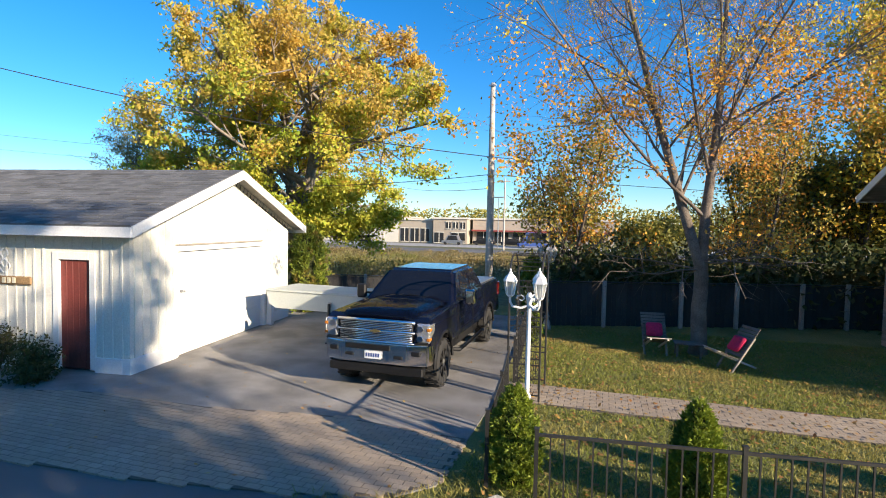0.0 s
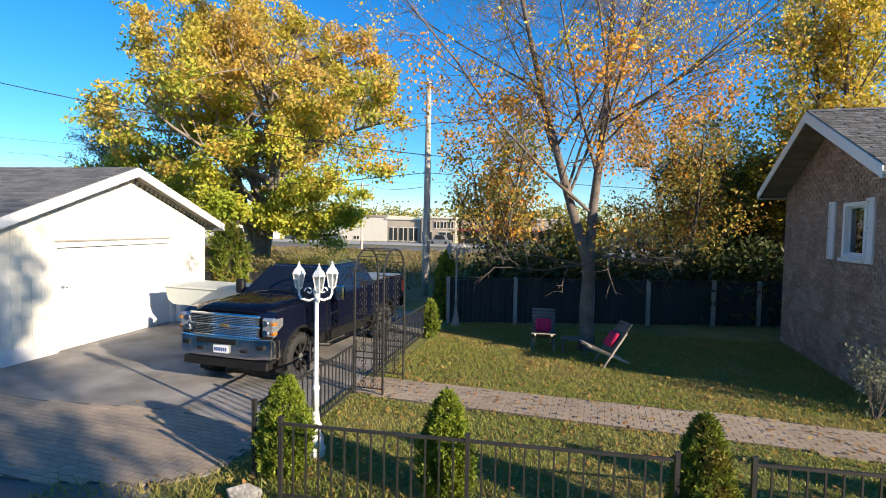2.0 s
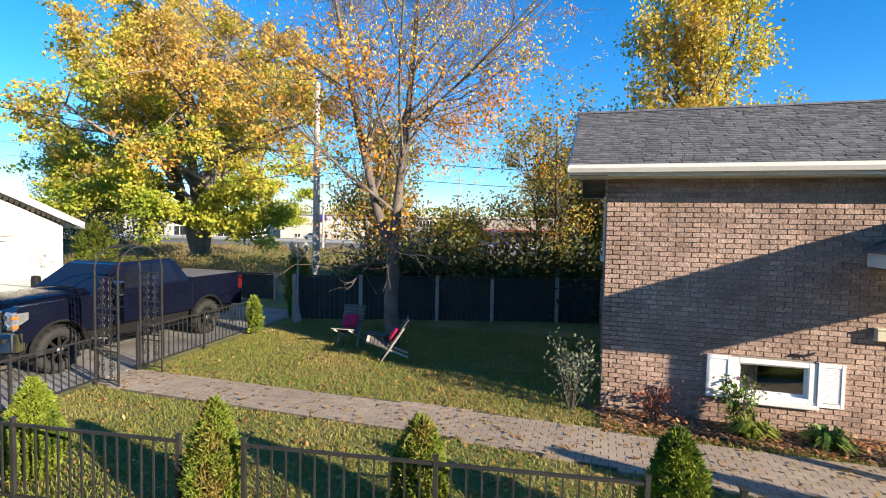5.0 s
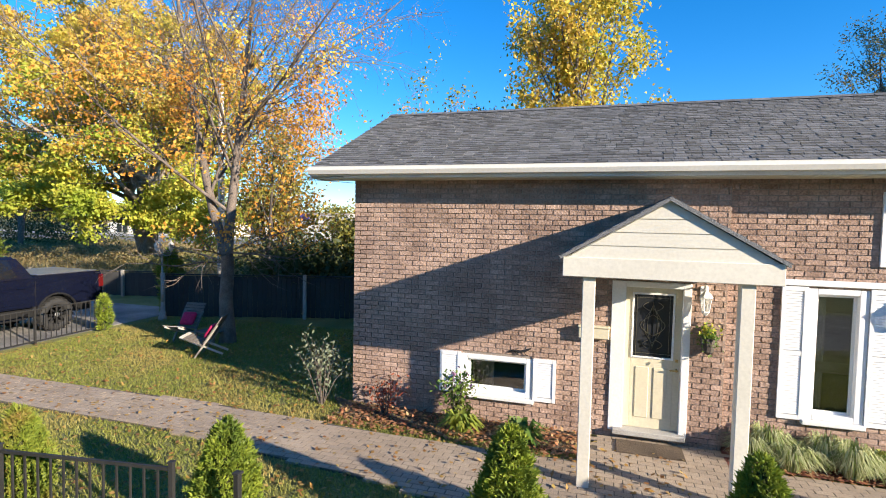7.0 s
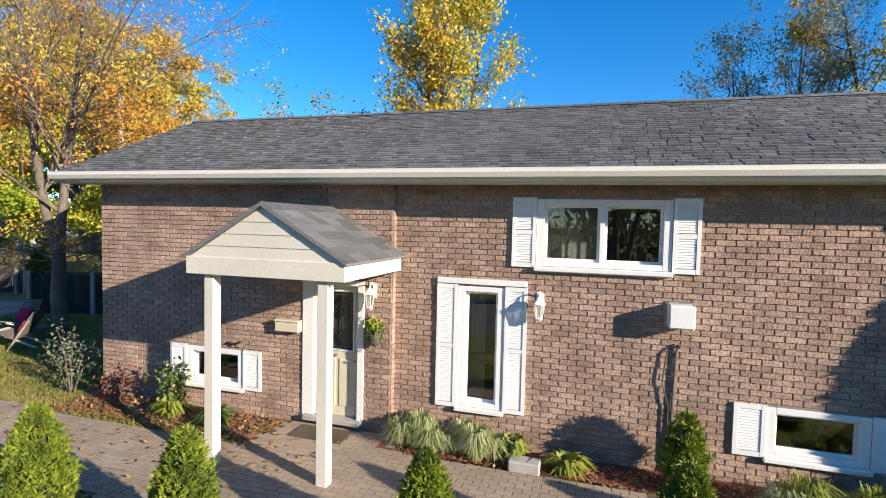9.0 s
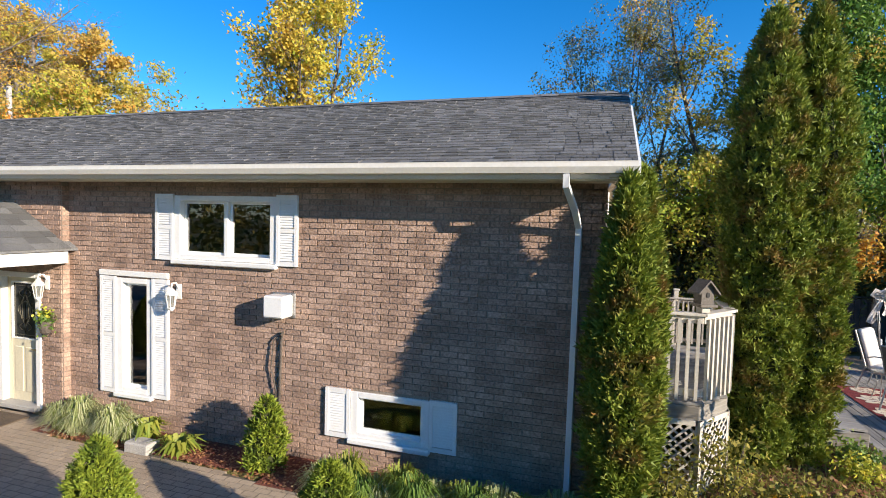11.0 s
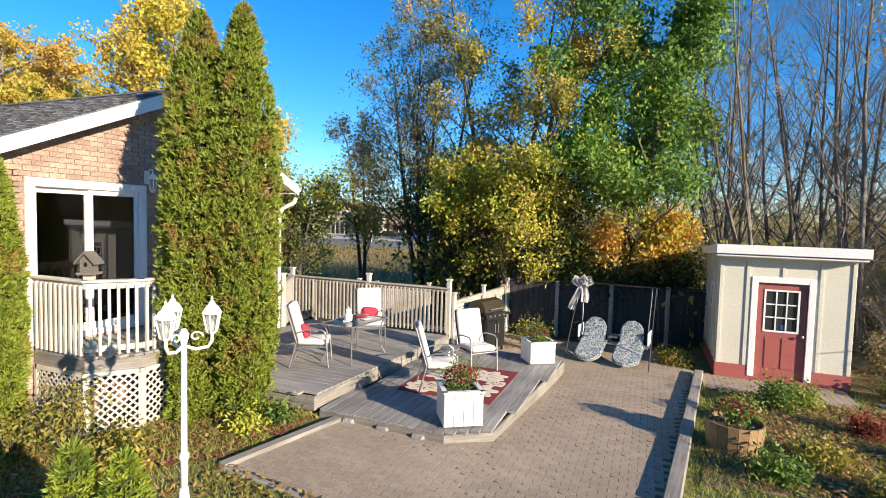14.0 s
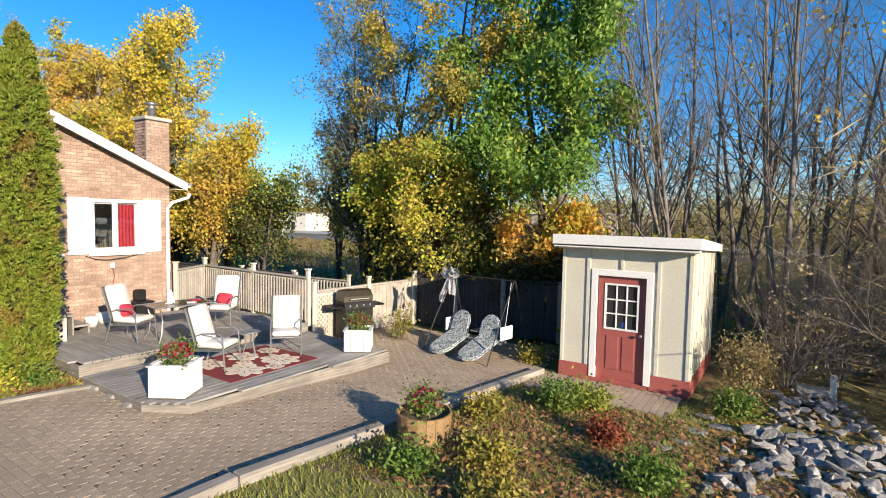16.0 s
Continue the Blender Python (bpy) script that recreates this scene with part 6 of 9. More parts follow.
for x, y in ((24.45, 12.62), (25.0, 12.6), (25.55, 12.58)):
    tagged(part("stone", box(bmesh.new(), (x - 0.1, y - 0.08, rise(x, y) - 0.02), (x + 0.1, y + 0.08, rise(x, y) + 0.08), 0.03), STONE), "grey stone propping the deck edge", "stone", "deck stones")


def railing(pts, z, label, h=0.95, step=0.105, posts=True, post_h=None, pw=0.09, slats=None):
    t = thing("railing", label, "railing", group="deck railings")
    slats = slats or RAIL
    bal = raw_mesh("baluster", block(0.036, 0.036, 1.0), BOXF, slats)
    for k, (a, b) in enumerate(zip(pts, pts[1:])):
        a, b = Vector((*a, z)), Vector((*b, z))
        L, an = (b - a).length, math.degrees(math.atan2(b.y - a.y, b.x - a.x))
        m = pose(a.x, a.y, z, 0, 0, an)
        part("bottom_rail", boxes(((0, -0.02, 0.07), (L, 0.02, 0.15)), bevel=0.004), slats, t).matrix_basis = m
        part("top_rail", boxes(((0, -0.02, h - 0.12), (L, 0.02, h - 0.035)), bevel=0.004), slats, t).matrix_basis = m
        part("cap_rail", boxes(((-0.04, -0.065, h - 0.033), (L + 0.04, 0.065, h)), bevel=0.005), slats, t).matrix_basis = m
        n = max(2, round(L / step))
        for i in range(n):
            o = new("baluster", bal); o.parent = t
            o.matrix_basis = m @ Matrix.Translation((L * (i + 0.5) / n, -0.04, h / 2 - 0.02)) @ Matrix.Diagonal((1, 1, h - 0.1, 1))
        if posts:
            ph = post_h or h + 0.12
            for q in ((0.0,) if k < len(pts) - 2 else (0.0, L)):
                part("post", boxes(((q - pw / 2, -pw / 2, -0.1), (q + pw / 2, pw / 2, ph)), ((q - pw / 2 - 0.02, -pw / 2 - 0.02, ph), (q + pw / 2 + 0.02, pw / 2 + 0.02, ph + 0.04)), bevel=0.006), RAIL, t).matrix_basis = m
    return t


railing([(20.5, 10.87), (21.5, 10.87), (21.88, 11.37), (21.98, 13.05)], 1.24, "bleached wooden railing round the upper landing", h=1.03, posts=False)
railing([(20.44, 16.12), (19.72, 17.36), (22.05, 17.26), (24.15, 17.22)], 0.59, "weathered wooden railing with pale tall posts behind the deck", h=1.06, post_h=1.22, slats=RAILGREY)
railing([(17.4, 20.2), (19.9, 20.4), (22.2, 20.6)], 0.0, "weathered wooden rail fence behind the deck", h=1.1, step=0.13, post_h=1.24, slats=RAILGREY)
lt = thing("lattice_skirt", "white lattice skirt under the upper landing", "lattice")
lattice_panel(lt, Matrix.Translation((20.5, 10.84, 0.06)), 1.0, 0.95, RAIL)
lattice_panel(lt, Matrix.Translation((21.52, 10.84, 0.06)) @ pose(0, 0, 0, 0, 0, 53), 0.63, 0.95, RAIL)
lattice_panel(lt, Matrix.Translation((21.91, 11.37, 0.06)) @ pose(0, 0, 0, 0, 0, 86.5), 1.7, 0.95, RAIL)

# bird house on the railing post
bh = thing("bird_house", "small rustic wooden bird house on the railing", "bird house", pose(21.5, 10.92, 2.27, 0, 0, 25) @ Matrix.Diagonal((0.76, 0.8, 1.05, 1)))
part("pedestal", boxes(((-0.07, -0.07, 0.0), (0.07, 0.07, 0.07)), bevel=0.008), RAIL, bh)
part("body", prism(bmesh.new(), [(-0.10, 0.10), (0.10, 0.10), (0.10, 0.25), (0, 0.34), (-0.10, 0.25)], "y", -0.09, 0.09), CHAIRWOOD, bh)
for s in (-1, 1):
    part("roof", prism(bmesh.new(), [(0, 0.365), (s * 0.17, 0.225), (s * 0.17, 0.2), (0, 0.34)], "y", -0.14, 0.14), CHAIRWOOD, bh)
part("floor", boxes(((-0.14, -0.14, 0.07), (0.14, 0.14, 0.10)), bevel=0.005), CHAIRWOOD, bh)
part("entrance", lathe(bmesh.new(), [(0.03, 0.0), (0.03, 0.01)], 10, m=Matrix.Translation((0, -0.088, 0.2)) @ pose(0, 0, 0, 90, 0, 0)), BLACKP, bh)

# ---- shed ----
sh = thing("shed", "cream garden shed with red base and lean-to roof", "shed", pose(29.74, 18.88, -0.05))
SW, SD_ = 2.4, 2.9
part("wall", boxes(((0, 0, 0.3), (0.72, 0.08, 2.76)), ((1.62, 0, 0.3), (SW, 0.08, 2.76)), ((0.72, 0, 2.1), (1.62, 0.08, 2.76))), SHEDWALL, sh)
part("wall", prism(bmesh.new(), [(0.08, 0.3), (SD_, 0.3), (SD_, 2.58), (0.08, 2.76)], "x", 0, 0.08), SHEDWALL, sh)
part("wall", prism(bmesh.new(), [(0.08, 0.3), (SD_, 0.3), (SD_, 2.58), (0.08, 2.76)], "x", SW - 0.08, SW), SHEDWALL, sh)
part("wall", boxes(((0.08, SD_ - 0.08, 0.3), (SW - 0.08, SD_, 2.58))), SHEDWALL, sh)
part("base_board", boxes(((-0.02, -0.02, 0.0), (0.62, 0.08, 0.32)), ((1.72, -0.02, 0.0), (SW + 0.02, 0.08, 0.32)), ((SW - 0.08, 0.08, 0), (SW + 0.02, SD_, 0.32)), ((-0.02, 0.08, 0), (0.08, SD_, 0.32)), ((0.62, -0.01, 0.0), (1.72, 0.2, 0.1)), bevel=0.006), REDDOOR, sh, "faded red base boards")
for x in (0.0, 0.50, 1.80, SW - 0.07):
    part("batten", boxes(((x, -0.022, 0.32), (x + 0.065, -0.002, 2.70)), bevel=0.003), SHEDWALL, sh)
part("batten", boxes(((1.14, -0.022, 2.24), (1.20, -0.002, 2.70)), bevel=0.003), SHEDWALL, sh)
for y in (0.05, 0.62, 1.22, 1.82, 2.4, SD_ - 0.07):
    part("batten", boxes(((SW + 0.002, y, 0.32), (SW + 0.022, y + 0.06, 2.70 - y * 0.07)), bevel=0.003), SHEDWALL, sh)
    part("batten", boxes(((-0.022, y, 0.32), (-0.002, y + 0.06, 2.70 - y * 0.07)), bevel=0.003), SHEDWALL, sh)
part("door_trim", boxes(((0.60, -0.035, 0.1), (0.72, 0.1, 2.22)), ((1.62, -0.035, 0.1), (1.74, 0.1, 2.22)), ((0.72, -0.035, 2.1), (1.62, 0.1, 2.22)), bevel=0.006), WHITE, sh)
d = part("door", boxes(((0.72, 0.03, 0.1), (0.86, 0.075, 2.1)), ((1.48, 0.03, 0.1), (1.62, 0.075, 2.1)), ((0.86, 0.03, 1.95), (1.48, 0.075, 2.1)), ((0.86, 0.03, 0.1), (1.48, 0.075, 1.08)), bevel=0.003), REDDOOR, sh, "faded red door with nine panes")
part("pane", boxes(((0.88, 0.05, 1.1), (1.46, 0.056, 1.93))), DARKGLASS, d)
part("glazing_frame", boxes(((0.85, 0.018, 1.07), (0.885, 0.07, 1.96)), ((1.455, 0.018, 1.07), (1.49, 0.07, 1.96)), ((0.885, 0.018, 1.07), (1.455, 0.07, 1.105)), ((0.885, 0.018, 1.925), (1.455, 0.07, 1.96)), *[((0.885 + 0.19 * i - 0.012, 0.03, 1.105), (0.885 + 0.19 * i + 0.012, 0.06, 1.925)) for i in (1, 2)], *[((0.885, 0.032, 1.105 + 0.273 * i - 0.012), (1.455, 0.062, 1.105 + 0.273 * i + 0.012)) for i in (1, 2)]), WHITE, d)
for x in (0.90, 1.20):
    part("panel", boxes(((x, 0.018, 0.3), (x + 0.24, 0.034, 0.95)), bevel=0.012), REDDOOR, d)
part("handle", rod(bmesh.new(), (1.55, 0.03, 1.02), (1.55, -0.03, 1.02), 0.012), STEEL, d)
part("handle", lathe(bmesh.new(), [(0.012, 0), (0.03, 0.012), (0.03, 0.03), (0.01, 0.04)], 10, m=Matrix.Translation((1.55, -0.02, 1.02)) @ pose(0, 0, 0, 90, 0, 0)), STEEL, d)
part("sticker", boxes(((1.17, 0.044, 1.13), (1.27, 0.049, 1.23))), BLUEPAINT, d)
part("roof_panel", prism(bmesh.new(), [(-0.27, 2.88), (SD_ + 0.15, 2.68), (SD_ + 0.15, 2.64), (-0.27, 2.84)], "x", -0.10, SW + 0.12), SHINGLE, sh, "dark felt roof")
part("fascia", boxes(((-0.12, -0.295, 2.69), (SW + 0.14, -0.272, 2.88)), bevel=0.004), WHITE, sh)
for x in (-0.125, SW + 0.12):
    part("fascia", prism(bmesh.new(), [(-0.272, 2.88), (SD_ + 0.15, 2.68), (SD_ + 0.15, 2.52), (-0.272, 2.69)], "x", x, x + 0.022), WHITE, sh)
part("soffit", prism(bmesh.new(), [(-0.27, 2.66), (-0.002, 2.70), (-0.002, 2.60), (-0.27, 2.64)], "x", -0.1, SW + 0.1), WHITE, sh)
window_s = part("side_window", boxes(((-0.03, 0.9, 1.35), (-0.002, 0.97, 1.95)), ((-0.03, 1.33, 1.35), (-0.002, 1.40, 1.95)), ((-0.03, 0.97, 1.88), (-0.002, 1.33, 1.95)), ((-0.03, 0.97, 1.35), (-0.002, 1.33, 1.42)), bevel=0.004), WHITE, sh)
part("pane", boxes(((-0.014, 0.97, 1.42), (-0.008, 1.33, 1.88))), DARKGLASS, window_s)

# ---- trees ----
BROAD = [dict(wobble=0.05, lift=0.0), dict(n=19, len=0.66, angle=60, lift=0.035, wobble=0.12, thin=0.45, bell=0.30, **{"from": 0.12}), dict(n=8, len=0.46, angle=42, lift=0.04, wobble=0.16, **{"from": 0.3}), dict(n=6, len=0.5, angle=40, lift=0.02, wobble=0.2, **{"from": 0.3})]
OPEN = [dict(wobble=0.035, lift=0.02, tip=0.15), dict(n=15, len=0.68, angle=44, lift=0.03, wobble=0.09, thin=0.36, **{"from": 0.12}), dict(n=10, len=0.48, angle=46, lift=0.0, wobble=0.14, thin=0.5, **{"from": 0.12}), dict(n=6, len=0.5, angle=48, lift=-0.01, wobble=0.18, thin=0.62, **{"from": 0.12}), dict(n=4, len=0.6, angle=44, lift=-0.02, wobble=0.2, thin=0.7, **{"from": 0.2})]
UPRIGHT = [dict(wobble=0.03, lift=0.03, tip=0.2), dict(n=12, len=0.36, angle=38, lift=0.10, wobble=0.10, thin=0.42, **{"from": 0.2}), dict(n=6, len=0.5, angle=38, lift=0.05, wobble=0.15, **{"from": 0.2}), dict(n=4, len=0.5, angle=40, lift=0.02, wobble=0.2, **{"from": 0.2})]
SLIM = [dict(wobble=0.03, lift=0.03, tip=0.2), dict(n=13, len=0.31, angle=40, lift=0.10, wobble=0.10, thin=0.42, **{"from": 0.2}), dict(n=6, len=0.5, angle=38, lift=0.05, wobble=0.15, **{"from": 0.2}), dict(n=4, len=0.5, angle=40, lift=0.02, wobble=0.2, **{"from": 0.2})]
COLUMN = [dict(wobble=0.03, lift=0.02, tip=0.2), dict(n=18, len=0.21, angle=52, lift=0.04, wobble=0.12, thin=0.40, **{"from": 0.16}), dict(n=6, len=0.5, angle=42, lift=0.0, wobble=0.15, **{"from": 0.2}), dict(n=4, len=0.5, angle=42, lift=0.0, wobble=0.2, **{"from": 0.2})]
POLE = [dict(wobble=0.035, lift=0.02, tip=0.15), dict(n=17, len=0.32, angle=36, lift=0.08, wobble=0.12, thin=0.4, **{"from": 0.2}), dict(n=6, len=0.5, angle=38, lift=0.03, wobble=0.16, **{"from": 0.2}), dict(n=5, len=0.55, angle=40, lift=0.0, wobble=0.2, **{"from": 0.2})]

tree("tree", "large golden maple in full autumn colour behind the drive", (-21.4, 33.0, -0.25), 16.6, 0.50, BROAD,
     [(80000, 0.25, 0.155, 0.32, GOLD, 0.26, 1.0), (30000, 0.25, 0.155, 0.34, YELLOWGREEN, 0.14, 0.55), (22000, 0.25, 0.155, 0.36, YELLOWGREEN, 0.05, 0.32)], TREEBARK, 21, stems=((0.0, 0.0, 1), (-0.35, 0.1, 1), (0.33, -0.1, 1)), bunch=34, flat=0.6)
tree("tree", "half-bare garden tree with orange leaves and two stems", (2.2, 13.05, 0), 8.8, 0.125, OPEN,
     [(7000, 0.09, 0.05, 0.16, ORANGE, 0.16, 0.42), (2600, 0.085, 0.047, 0.15, YELLOW, 0.16, 0.5), (9000, 0.065, 0.038, 0.1, ORANGE, 0.35, 1.0), (3600, 0.065, 0.038, 0.1, YELLOW, 0.45, 1.0)], GARDENBARK, 5, stems=((-0.30, 0.0, 1), (0.06, 0.04, 1)), bunch=14, bole=2.1, low=6)
tree("tree", "slender yellow autumn tree behind the bungalow", (9.95, 21.0, 0), 10.4, 0.16, SLIM,
     [(10000, 0.15, 0.095, 0.20, YELLOW, 0.25, 1.0), (7500, 0.15, 0.095, 0.20, GOLD, 0.25, 1.0), (2000, 0.15, 0.095, 0.22, YELLOWGREEN, 0.2, 0.9)], BARK, 9, stems=((0, 0, 1), (0.09, 0.05, 1), (-0.09, 0, 1)))
# dark leaves low in a crown put the shade under it into colour
for at, h, leaf, seed, lab in (((-1.2, 19.6, 0), 6.0, [(5500, 0.14, 0.09, 0.22, OLIVE, 0.1, 1.0), (2500, 0.14, 0.09, 0.22, ORANGE, 0.3, 1.0)], 31, "small russet tree behind the board fence"),
                               ((1.6, 20.6, 0), 2.8, [(5500, 0.14, 0.09, 0.22, OLIVE, 0.05, 1.0)], 32, "olive-leaved thicket tree behind the board fence"),
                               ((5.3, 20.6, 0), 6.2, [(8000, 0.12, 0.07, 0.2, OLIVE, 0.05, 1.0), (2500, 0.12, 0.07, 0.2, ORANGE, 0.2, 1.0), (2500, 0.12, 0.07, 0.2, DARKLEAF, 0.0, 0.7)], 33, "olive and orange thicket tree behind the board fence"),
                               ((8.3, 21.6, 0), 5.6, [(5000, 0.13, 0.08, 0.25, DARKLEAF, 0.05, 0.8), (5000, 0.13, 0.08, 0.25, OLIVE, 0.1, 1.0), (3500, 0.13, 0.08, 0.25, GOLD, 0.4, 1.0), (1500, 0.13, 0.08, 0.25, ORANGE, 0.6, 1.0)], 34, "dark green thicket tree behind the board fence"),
                               ((7.2, 23.5, 0), 5.0, [(6000, 0.17, 0.1, 0.3, OLIVE, 0.05, 1.0), (1500, 0.15, 0.1, 0.25, GOLD, 0.5, 1.0)], 36, "olive and gold thicket tree behind the board fence")):
    tree("tree", lab, at, h, 0.09, UPRIGHT, leaf, DARKBARK, seed, stems=((0.2, 0, 1), (-0.25, 0.1, 1), (0.0, 0.3, 1), (0.1, -0.3, 1)), group="thicket behind the lawn")

tree("tree", "grey-green far tree beyond the garage", (-44.9, 39.8, -0.3), 12.6, 0.2, UPRIGHT, [(9000, 0.2, 0.12, 0.3, SILVER, 0.15, 1.0)], BARK, 37, stems=((0.15, 0, 1), (-0.2, 0.1, 1)))

# behind and beside the deck
tree("tree", "golden tree behind the bungalow roof", (14.7, 20.6, 0), 5.2, 0.12, UPRIGHT, [(9000, 0.13, 0.08, 0.22, GOLD, 0.2, 1.0), (6000, 0.13, 0.08, 0.22, OLIVE, 0.0, 0.8)], BARK, 41, stems=((0.2, 0, 1), (-0.2, 0.1, 1), (0, 0.3, 1)))
tree("tree", "gold-leaved tree behind the bungalow roof", (13.2, 21.6, 0), 5.6, 0.12, UPRIGHT, [(13000, 0.14, 0.09, 0.24, YELLOW, 0.1, 1.0), (5000, 0.14, 0.09, 0.22, GOLD, 0.2, 1.0)], BARK, 42, stems=((0.2, 0, 1), (-0.2, 0.1, 1)))
for at, h, sd in (((8.6, 24.4, -0.1), 4.2, 142), ((11.2, 23.8, -0.1), 4.2, 143)):
    tree("tree", "golden autumn tree in the field behind the bungalow", at, h, 0.15, UPRIGHT, [(7000, 0.17, 0.11, 0.26, GOLD, 0.15, 1.0), (3000, 0.17, 0.11, 0.26, YELLOW, 0.2, 1.0)], BARK, sd, stems=((0.15, 0, 1), (-0.2, 0.1, 1), (0, 0.2, 1)), group="gold trees behind the bungalow")
tree("tree", "small half-bare orange tree in the field", (17.2, 25.2, -0.1), 6.6, 0.09, SLIM, [(6500, 0.11, 0.07, 0.16, ORANGE, 0.25, 1.0), (2000, 0.11, 0.07, 0.16, GOLD, 0.0, 0.5)], DARKBARK, 144, stems=((0.1, 0, 1), (-0.15, 0.1, 1)))
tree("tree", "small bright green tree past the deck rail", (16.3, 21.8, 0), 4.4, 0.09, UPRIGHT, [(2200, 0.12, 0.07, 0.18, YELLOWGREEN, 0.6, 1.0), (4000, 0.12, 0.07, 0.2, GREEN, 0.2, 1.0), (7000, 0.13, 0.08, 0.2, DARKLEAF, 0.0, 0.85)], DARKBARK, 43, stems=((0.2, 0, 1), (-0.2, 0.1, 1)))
tree("tree", "tall silver-leaved tree turning bare at the top", (20.9, 22.9, 0), 9.4, 0.10, POLE, [(17000, 0.10, 0.05, 0.14, SILVER, 0.05, 0.92), (4500, 0.10, 0.055, 0.16, OLIVE, 0.0, 0.45), (1200, 0.09, 0.05, 0.12, ORANGE, 0.5, 1.0)], DARKBARK, 44, stems=((0.1, 0, 1), (-0.2, 0.05, 1), (0.26, 0.1, 1), (0.02, -0.15, 1), (-0.08, 0.1, 1)))
tree("tree", "olive and yellow tree behind the deck rail", (24.3, 22.0, 0), 10.4, 0.12, COLUMN, [(15000, 0.115, 0.065, 0.14, OLIVE, 0.1, 1.0), (10000, 0.12, 0.07, 0.18, YELLOWGREEN, 0.05, 0.45), (6500, 0.115, 0.065, 0.12, GOLD, 0.25, 0.95)], DARKBARK, 45, stems=((0.1, 0, 1), (-0.2, 0.05, 1), (0.22, -0.1, 1)))
tree("tree", "leafy green maple behind the swing seat", (28.0, 22.6, 0), 11.4, 0.14, COLUMN, [(44000, 0.16, 0.075, 0.24, FRESHGREEN, 0.3, 1.0), (2500, 0.16, 0.07, 0.2, YELLOWGREEN, 0.25, 0.6)], BARK, 46, stems=((0.1, 0, 1), (-0.18, 0.05, 1)), droop=0.4)
# dark lower leaves here carry the shade inside the thicket
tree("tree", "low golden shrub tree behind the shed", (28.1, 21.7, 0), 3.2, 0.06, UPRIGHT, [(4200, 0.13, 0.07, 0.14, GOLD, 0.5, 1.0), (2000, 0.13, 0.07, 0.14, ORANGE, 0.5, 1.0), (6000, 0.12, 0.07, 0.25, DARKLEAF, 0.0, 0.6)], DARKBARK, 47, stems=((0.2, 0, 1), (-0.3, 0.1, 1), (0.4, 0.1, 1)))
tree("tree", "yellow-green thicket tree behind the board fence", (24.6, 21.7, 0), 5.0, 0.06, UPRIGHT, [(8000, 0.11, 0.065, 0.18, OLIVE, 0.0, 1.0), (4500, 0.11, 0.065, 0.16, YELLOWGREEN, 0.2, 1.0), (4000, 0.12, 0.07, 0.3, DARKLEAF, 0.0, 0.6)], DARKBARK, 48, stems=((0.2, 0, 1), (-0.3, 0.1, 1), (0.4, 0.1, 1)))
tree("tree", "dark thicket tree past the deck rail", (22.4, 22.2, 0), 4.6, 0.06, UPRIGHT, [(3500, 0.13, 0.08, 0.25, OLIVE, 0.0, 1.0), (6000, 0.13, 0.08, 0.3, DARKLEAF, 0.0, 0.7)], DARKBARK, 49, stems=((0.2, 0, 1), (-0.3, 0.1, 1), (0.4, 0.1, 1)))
for i, (x, y, h, sx) in enumerate(((30.4, 24.2, 10.5, 0.05), (31.3, 23.2, 11.5, -0.08), (32.6, 24.3, 11.0, 0.06), (33.5, 23.0, 11.8, 0.02), (34.6, 24.0, 10.8, 0.16), (35.6, 22.6, 10.2, 0.2), (36.8, 24.2, 10.5, 0.22), (29.6, 25.6, 10.0, -0.05), (38.6, 23.4, 9.0, 0.2), (30.9, 25.2, 11.0, 0.02), (32.0, 25.4, 10.4, 0.1), (33.2, 25.0, 11.2, -0.04), (34.2, 25.8, 10.6, 0.1), (35.4, 25.2, 11.0, 0.14), (36.4, 25.9, 10.0, 0.1), (37.8, 25.4, 10.0, 0.2), (39.6, 25.0, 9.2, 0.24))):
    tree("tree", "bare slender tree with pale bark behind the shed", (x, y, 0), h, 0.07 + 0.02 * (i % 3 == 0), POLE, [(160, 0.12, 0.07, 0.15, GOLD if i % 2 else OLIVE, 0.1, 0.8)], PALEBARK, 60 + i, stems=((sx, 0, 1), (sx - 0.18, 0.1, 1)), group="bare trees behind the shed")
# brushwood right of the shed
for i, (x, y, h) in enumerate(((34.4, 21.3, 2.4), (35.8, 20.6, 2.8), (37.2, 21.4, 3.6), (38.6, 20.4, 3.8), (36.4, 22.6, 4.0), (39.6, 22.2, 4.6), (33.6, 20.6, 1.5), (36.6, 19.0, 1.6), (40.6, 20.4, 4.2), (41.8, 23.5, 5.2), (38.2, 18.6, 1.7))):
    tree("brush_shrub", "tangled grey-brown brush beside the shed", (x, y, 0), h, 0.022, [dict(wobble=0.09, lift=0.0, tip=0.3), dict(n=12, len=0.6, angle=36, lift=0.0, wobble=0.16, thin=0.6, **{"from": 0.1}), dict(n=9, len=0.55, angle=42, lift=0.0, wobble=0.22, thin=0.6, **{"from": 0.15})], [(420, 0.06, 0.035, 0.10, BRUSH, 0.0, 1.0)], PALEBARK, 90 + i, stems=((0.25, 0.1, 1), (-0.3, 0.1, 1), (0.05, -0.3, 1), (0.5, 0.3, 1), (-0.5, -0.2, 1), (0.1, 0.5, 1)), group="brush beside the shed")

